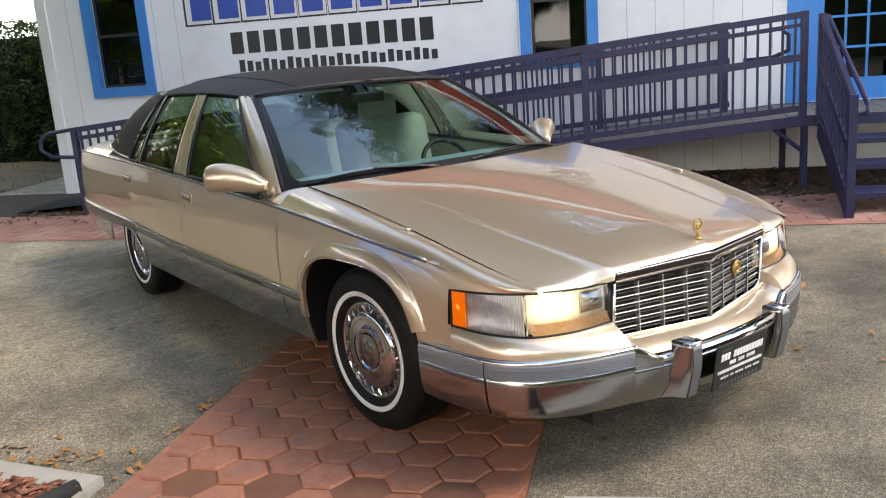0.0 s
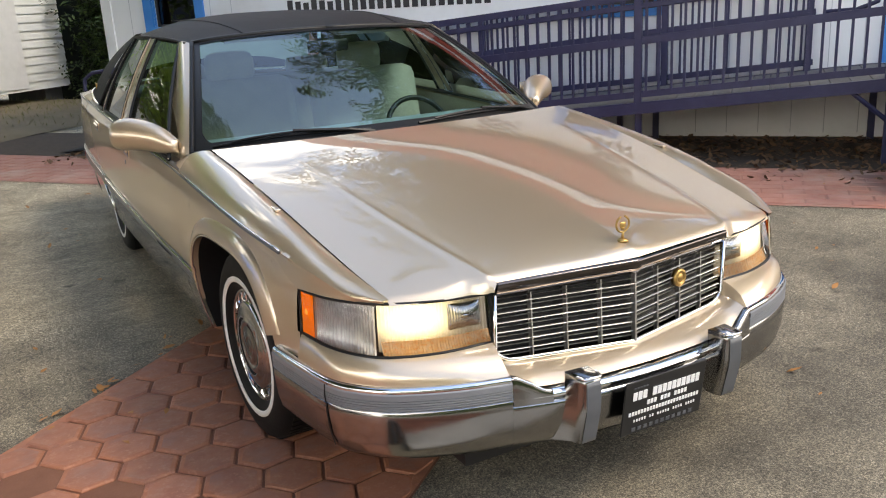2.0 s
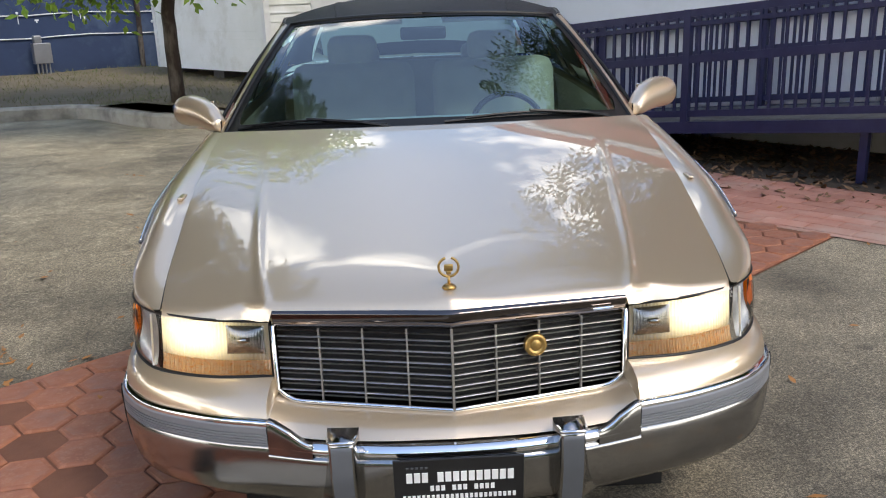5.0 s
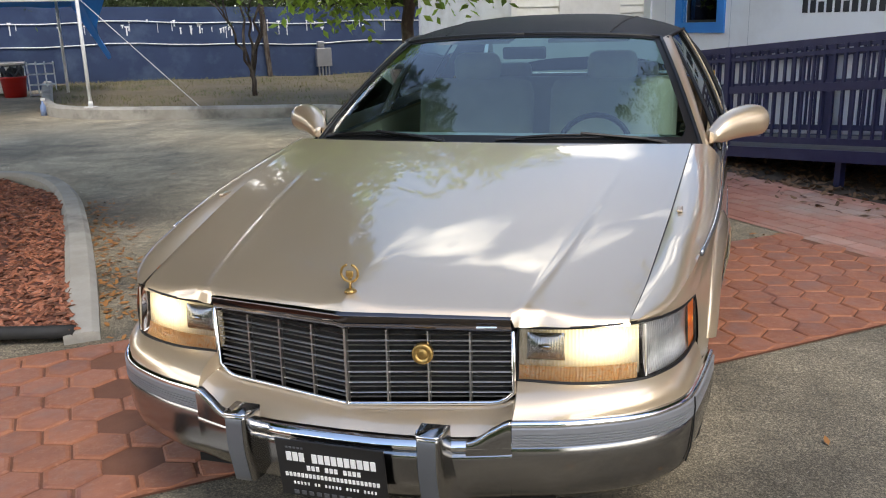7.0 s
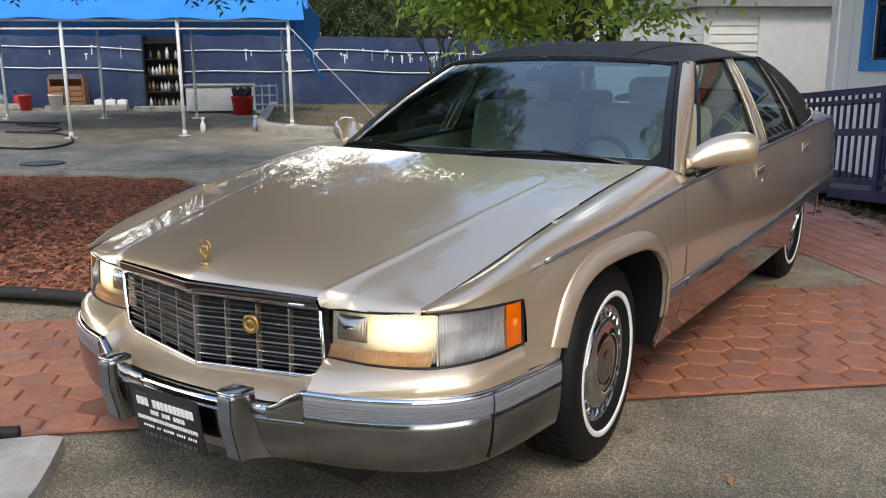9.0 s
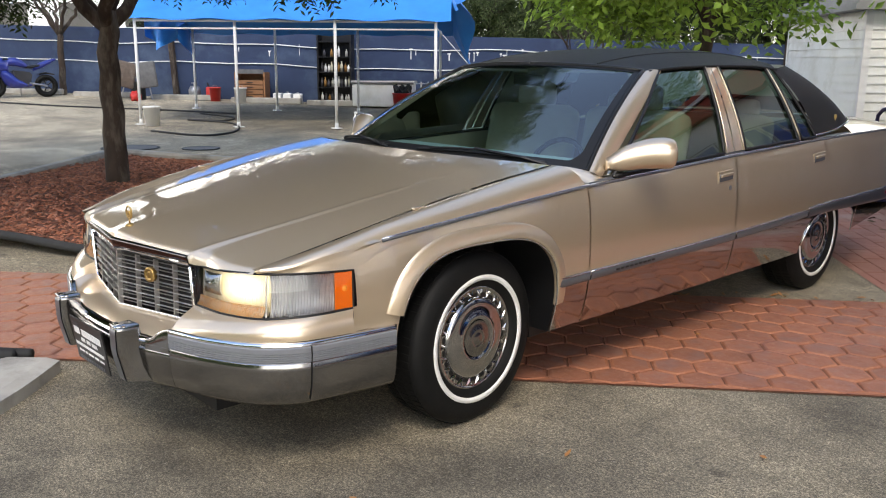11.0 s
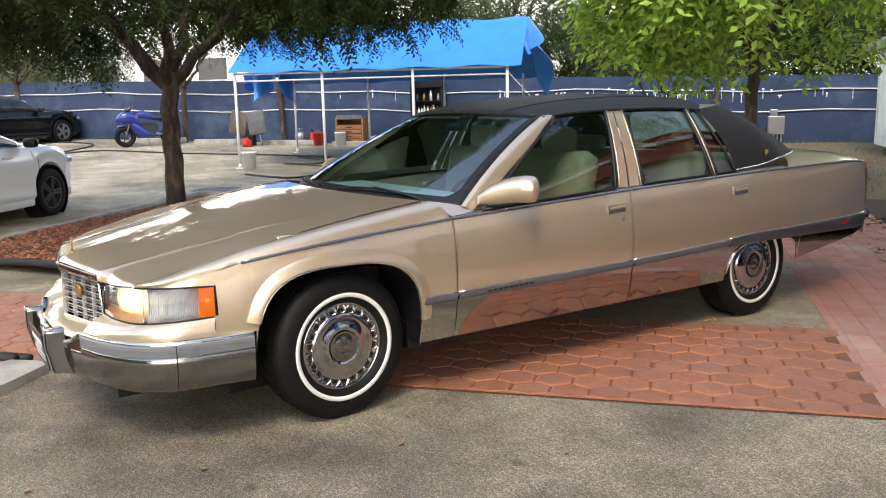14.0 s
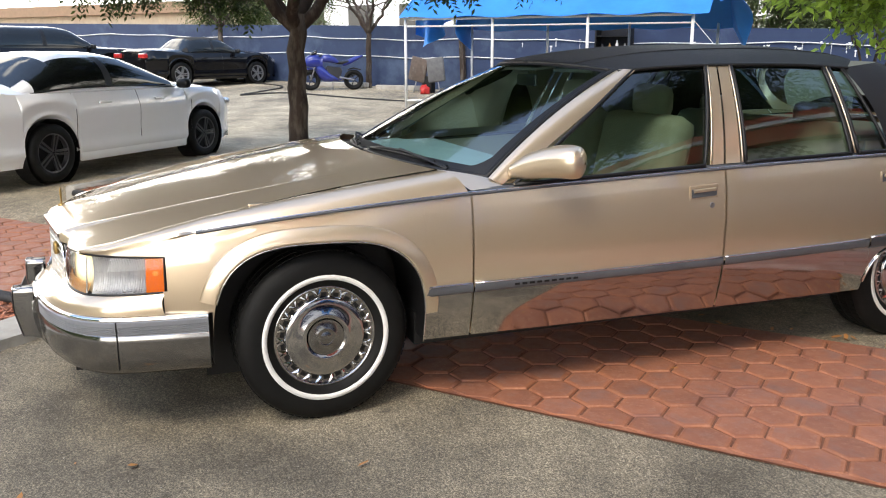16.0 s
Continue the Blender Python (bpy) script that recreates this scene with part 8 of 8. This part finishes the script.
# pale buildings beyond the wall
bm = bmesh.new()
fbox(bm, -36.0, -33.0, 14.0, 34.0, 0.0, 4.6)
far = thing("warehouse", "long white warehouse beyond the wall", "building", fp(-34, 25))
far.matrix_world = Matrix()
part("wall", bm, M_WALL, far)
for k in range(6):
    bm = bmesh.new()
    fbox(bm, -33.0, -32.97, 15.5 + k * 3, 17.0 + k * 3, 2.7, 3.7)
    part("window", bm, M_CARGLASS, far)
bm = bmesh.new()
fbox(bm, -36.3, -32.7, 13.7, 34.3, 4.6, 4.8)
part("roof", bm, M_SHED, far)
bm = bmesh.new()
fbox(bm, -40.0, -33.0, 36.0, 60.0, 0.0, 3.6)
far2 = thing("shop_building", "low orange-roofed shop beyond the wall", "building", fp(-36, 45))
far2.matrix_world = Matrix()
part("wall", bm, mat("tan_plaster", (0.5, 0.4, 0.3), rough=0.8), far2)
bm = bmesh.new()
fbox(bm, -40.5, -32.5, 35.6, 60.4, 3.6, 4.2)
part("roof", bm, mat("tan_roof", (0.26, 0.17, 0.11), (0.21, 0.14, 0.09), scale=4, rough=0.85, bump=0.3), far2)


# ---- chips, leaves and grass ----
def scatter(name, pts, shape, m, label, category, seed, size, tilt=0.5):
    """Many small pieces as one object of kind stuff."""
    rng = random.Random(seed)
    vs, fs = [], []
    for p in pts:
        a, k = rng.uniform(0, math.tau), size * rng.uniform(0.5, 1.5)
        rot = Euler((rng.uniform(-tilt, tilt), rng.uniform(-tilt, tilt), a)).to_matrix()
        b = len(vs)
        for v in shape[0]:
            vs.append(tuple(Vector(p) + rot @ (Vector(v) * k)))
        fs += [tuple(b + i for i in f) for f in shape[1]]
    me = bpy.data.meshes.new(name)
    me.from_pydata(vs, [], fs)
    return tagged(part_mesh(name, me, m), label, category, kind="stuff")


CHIP = ([(-1, -0.35, 0), (1, -0.28, 0), (0.9, 0.3, 0.05), (-0.8, 0.36, 0), (-0.8, -0.25, 0.22), (0.8, -0.2, 0.25), (0.7, 0.2, 0.28), (-0.7, 0.25, 0.2)],
        [(4, 5, 6, 7), (0, 1, 5, 4), (1, 2, 6, 5), (2, 3, 7, 6), (3, 0, 4, 7)])
LEAF = ([(-1, 0, 0), (-0.3, 0.42, 0.12), (0.6, 0.3, 0.1), (1.1, 0, 0.22), (0.6, -0.3, 0.1), (-0.3, -0.42, 0.12)], [(0, 1, 5), (1, 2, 4, 5), (2, 3, 4)])
BLADE = ([(-0.10, 0, 0), (0.10, 0, 0), (0.05, 0.15, 0.6), (0.0, 0.4, 1.0)], [(0, 1, 2), (0, 2, 3)])
rng = random.Random(61)
pts = []
for i in range(15000):
    x, y, z = bed_pt(rng.random(), rng.random() ** 1.2)
    pts.append((x, y, z + rng.uniform(-0.004, 0.012)))
chipm = M_CHIP.copy()
nt = chipm.node_tree
hs = [n for n in nt.nodes if n.type == "HUE_SAT"][0]
gi = nt.nodes.new("ShaderNodeNewGeometry")
mr = nt.nodes.new("ShaderNodeMapRange")
mr.inputs["To Min"].default_value, mr.inputs["To Max"].default_value = 0.45, 1.7
nt.links.new(gi.outputs["Random Per Island"], mr.inputs["Value"])
nt.links.new(mr.outputs["Result"], hs.inputs["Value"])
scatter("bark_chips", pts, CHIP, chipm, "loose red-brown bark chips in the planter", "mulch", 5, 0.027, 0.5)
pts = []
for i in range(2600):
    x, y, z = bed2_pt(rng.random(), rng.random())
    pts.append((x, y, z + rng.uniform(-0.004, 0.012)))
scatter("bark_chips", pts, CHIP, chipm, "loose red-brown bark chips in the street-side bed", "mulch", 6, 0.027, 0.5)
# leaf litter under the ramp
pts = []
for i in range(4200):
    p = on_ground(rng.uniform(-6.5, 4.5), rng.uniform(0.05, 1.75) if rng.random() < 0.93 else rng.uniform(1.6, 2.2))
    pts.append((p.x, p.y, p.z + rng.uniform(0.008, 0.025)))
M_DRYLEAF = mat("dry_leaf", (0.17, 0.095, 0.045), (0.10, 0.055, 0.03), scale=30, rough=0.8)
scatter("leaf_litter", pts, LEAF, M_DRYLEAF, "dry brown leaves under the ramp", "leaves", 7, 0.034, 0.6)
M_ORLEAF = mat("orange_leaf", (0.42, 0.19, 0.05), (0.30, 0.13, 0.04), scale=20, rough=0.7)
pts = []
for i in range(420):
    t = rng.random()
    q = poly_at(PLC, 0.02 + 0.45 * t)
    p = q + V * abs(rng.gauss(0.0, 0.16)) * 1.0 + V * 0.09
    pts.append((p.x, p.y, ground_z(p.x, p.y) + 0.008))
for i in range(230):
    p = Vector((rng.uniform(-5, 5), rng.uniform(-2.6, 6), 0))
    if abs(p.x) < 0.9 and -1.0 < p.y < 4.5:
        continue
    pts.append((p.x, p.y, ground_z(p.x, p.y) + 0.012))
for i in range(60):
    t = rng.random()
    p = fp(-1.44 + rng.gauss(0, 0.05) - 0.03, 3 + 4.4 * t)
    pts.append((p.x, p.y, ground_z(p.x, p.y) + 0.012))
scatter("fallen_leaves", pts, LEAF, M_ORLEAF, "scattered orange-brown fallen leaves on the lot", "leaves", 8, 0.022, 0.35)
# grit on the concrete
pts = []
for i in range(5200):
    p = Vector((rng.uniform(-3.5, 5.5), rng.uniform(-2.6, 4.5), 0))
    s, d = p.dot(U), FACE - p.dot(V)
    if -1.5 < s < 0.2 and d > 2.9 or d < 3.15 or d > 7.3:
        continue
    pts.append((p.x, p.y, ground_z(p.x, p.y) + 0.0005))
scatter("grit", pts, CHIP, mat("pale_grit", (0.36, 0.33, 0.27), (0.20, 0.18, 0.15), scale=60, rough=0.9), "small pale grit lying on the concrete", "grit", 9, 0.0042, 0.5)
pts = []
for i in range(10000):
    x, y, z = isl_pt(rng.random(), rng.random())
    if noise.noise(Vector((x * 0.6, y * 0.6, 3.0))) > -0.25:
        pts.append((x, y, z - 0.004))
scatter("grass_blades", pts, BLADE, mat("grass_blade", (0.10, 0.135, 0.04), (0.25, 0.20, 0.11), scale=1.1, rough=0.8), "short patchy green and straw grass", "grass", 10, 0.055, 0.6)

# ---- hexagonal pavers of the walkway ----
PITCH = 0.200
HR = PITCH / math.sqrt(3)


def hex_mesh(r, top, base, seed, lo=-9.0, hi=9.0):
    """A worn six-sided paver with a rounded rim."""
    rg = random.Random(seed)
    vs, fs = [], []
    for rr, z in ((r, base), (r, top - 0.006), (r - 0.006, top - 0.001), (r - 0.020, top)):
        for k in range(6):
            a = math.radians(60 * k)
            j = rr + rg.uniform(-0.0015, 0.0015)
            q = U * min(hi, max(lo, j * math.cos(a))) + V * (j * math.sin(a))
            vs.append((q.x, q.y, z + rg.uniform(-0.0008, 0.0008)))
    for q in range(3):
        for k in range(6):
            fs.append((q * 6 + k, q * 6 + (k + 1) % 6, q * 6 + 6 + (k + 1) % 6, q * 6 + 6 + k))
    fs.append(tuple(range(18, 24)))
    me = bpy.data.meshes.new("paver")
    me.from_pydata(vs, [], fs)
    me.materials.append(M_HEX)
    me.materials.append(M_HEXTOP)
    me.polygons[-1].material_index = 1
    return me


hex_shapes = [hex_mesh(HR - 0.0055, 0.013, 0.0, k) for k in range(6)]
edge_shapes = {-4: [hex_mesh(HR - 0.0055, 0.013, 0.0, k, lo=-0.080) for k in range(3)], 4: [hex_mesh(HR - 0.0055, 0.013, 0.0, k, hi=0.080) for k in range(3)]}
rest_v, rest_f = [], []
rng = random.Random(15)
count = 0
for i in range(-5, 6):
    for j in range(0, 62):
        s = -0.655 + i * HR * 1.5
        d = 3.02 + j * PITCH + (PITCH / 2 if i % 2 else 0)
        if not (-1.42 + HR * 0.6 < s < 0.11 - HR * 0.6) or d > 14.5:
            continue
        if abs(d - 7.36) < 0.05:
            continue
        p = on_ground(s, d, 0.0)
        if 3.0 < d < 9.6 and count < 300:
            o = part_mesh("paver", rng.choice(edge_shapes.get(i, hex_shapes)), M_HEX, walkway)
            o.matrix_world = Matrix.Translation(p + Vector((0, 0, rng.uniform(-0.0015, 0.0015)))) @ Euler((rng.uniform(-0.006, 0.006), rng.uniform(-0.006, 0.006), 0)).to_matrix().to_4x4()
            count += 1
        else:
            me = rng.choice(edge_shapes.get(i, hex_shapes))
            b = len(rest_v)
            rest_v += [tuple(v.co + p) for v in me.vertices]
            rest_f += [tuple(b + q for q in f.vertices) for f in me.polygons]
me = bpy.data.meshes.new("paver_rest")
me.from_pydata(rest_v, [], rest_f)
me.materials.append(M_HEX)
me.materials.append(M_HEXTOP)
for f in me.polygons:
    f.material_index = 1 if len(f.vertices) == 6 else 0
tagged(part_mesh("paver_rest", me, M_HEX, walkway), kind="stuff")
# plain margins and the cross joint
for s0, s1 in ((-1.435, -1.38), (0.07, 0.125)):
    bm = sheet(lambda s, d: on_ground(s, d, 0.0085), lin(s0, s1, 2), lin(2.98, 14.8, 24))
    part("margin", bm, M_HEX, walkway)

# ---- stamped bricks of the strip ----
def brick_mesh(l, w, top, seed):
    rg = random.Random(seed)
    vs, fs = [], []
    for k, z in ((0.0, 0.0), (0.0, top - 0.003), (0.006, top)):
        for a, b in ((-1, -1), (1, -1), (1, 1), (-1, 1)):
            x, y = a * (l / 2 - k) + rg.uniform(-0.002, 0.002), b * (w / 2 - k) + rg.uniform(-0.002, 0.002)
            q = U * x - V * y
            vs.append((q.x, q.y, z))
    for r in (0, 4):
        for k in range(4):
            fs.append((r + k, r + (k + 1) % 4, r + 4 + (k + 1) % 4, r + 4 + k))
    fs.append((8, 9, 10, 11))
    me = bpy.data.meshes.new("brick")
    me.from_pydata(vs, [], fs)
    me.materials.append(M_BRICK)
    return me


BL, BW = 0.30, 0.15
brick_shapes = [brick_mesh(BL - 0.010, BW - 0.010, 0.006, k) for k in range(5)]
rest_v, rest_f = [], []
near = 0
for r in range(9):
    d = 1.70 + r * BW + 0.07
    if d > 2.93:
        continue
    for c in range(54):
        s = -9.1 + c * BL + (BL / 2 if r % 2 else 0)
        if s > 6.9 or (-1.45 < s < 0.15 and d > 2.95):
            continue
        p = on_ground(s, d, 0.0065)
        me = rng.choice(brick_shapes)
        if near < 300 and -5.6 < s < 3.2:
            o = part_mesh("brick", me, M_BRICK, brick_strip)
            o.location = p
            near += 1
        else:
            b = len(rest_v)
            rest_v += [tuple(v.co + p) for v in me.vertices]
            rest_f += [tuple(b + q for q in f.vertices) for f in me.polygons]
me = bpy.data.meshes.new("brick_rest")
me.from_pydata(rest_v, [], rest_f)
tagged(part_mesh("brick_rest", me, M_BRICK, brick_strip), kind="stuff")
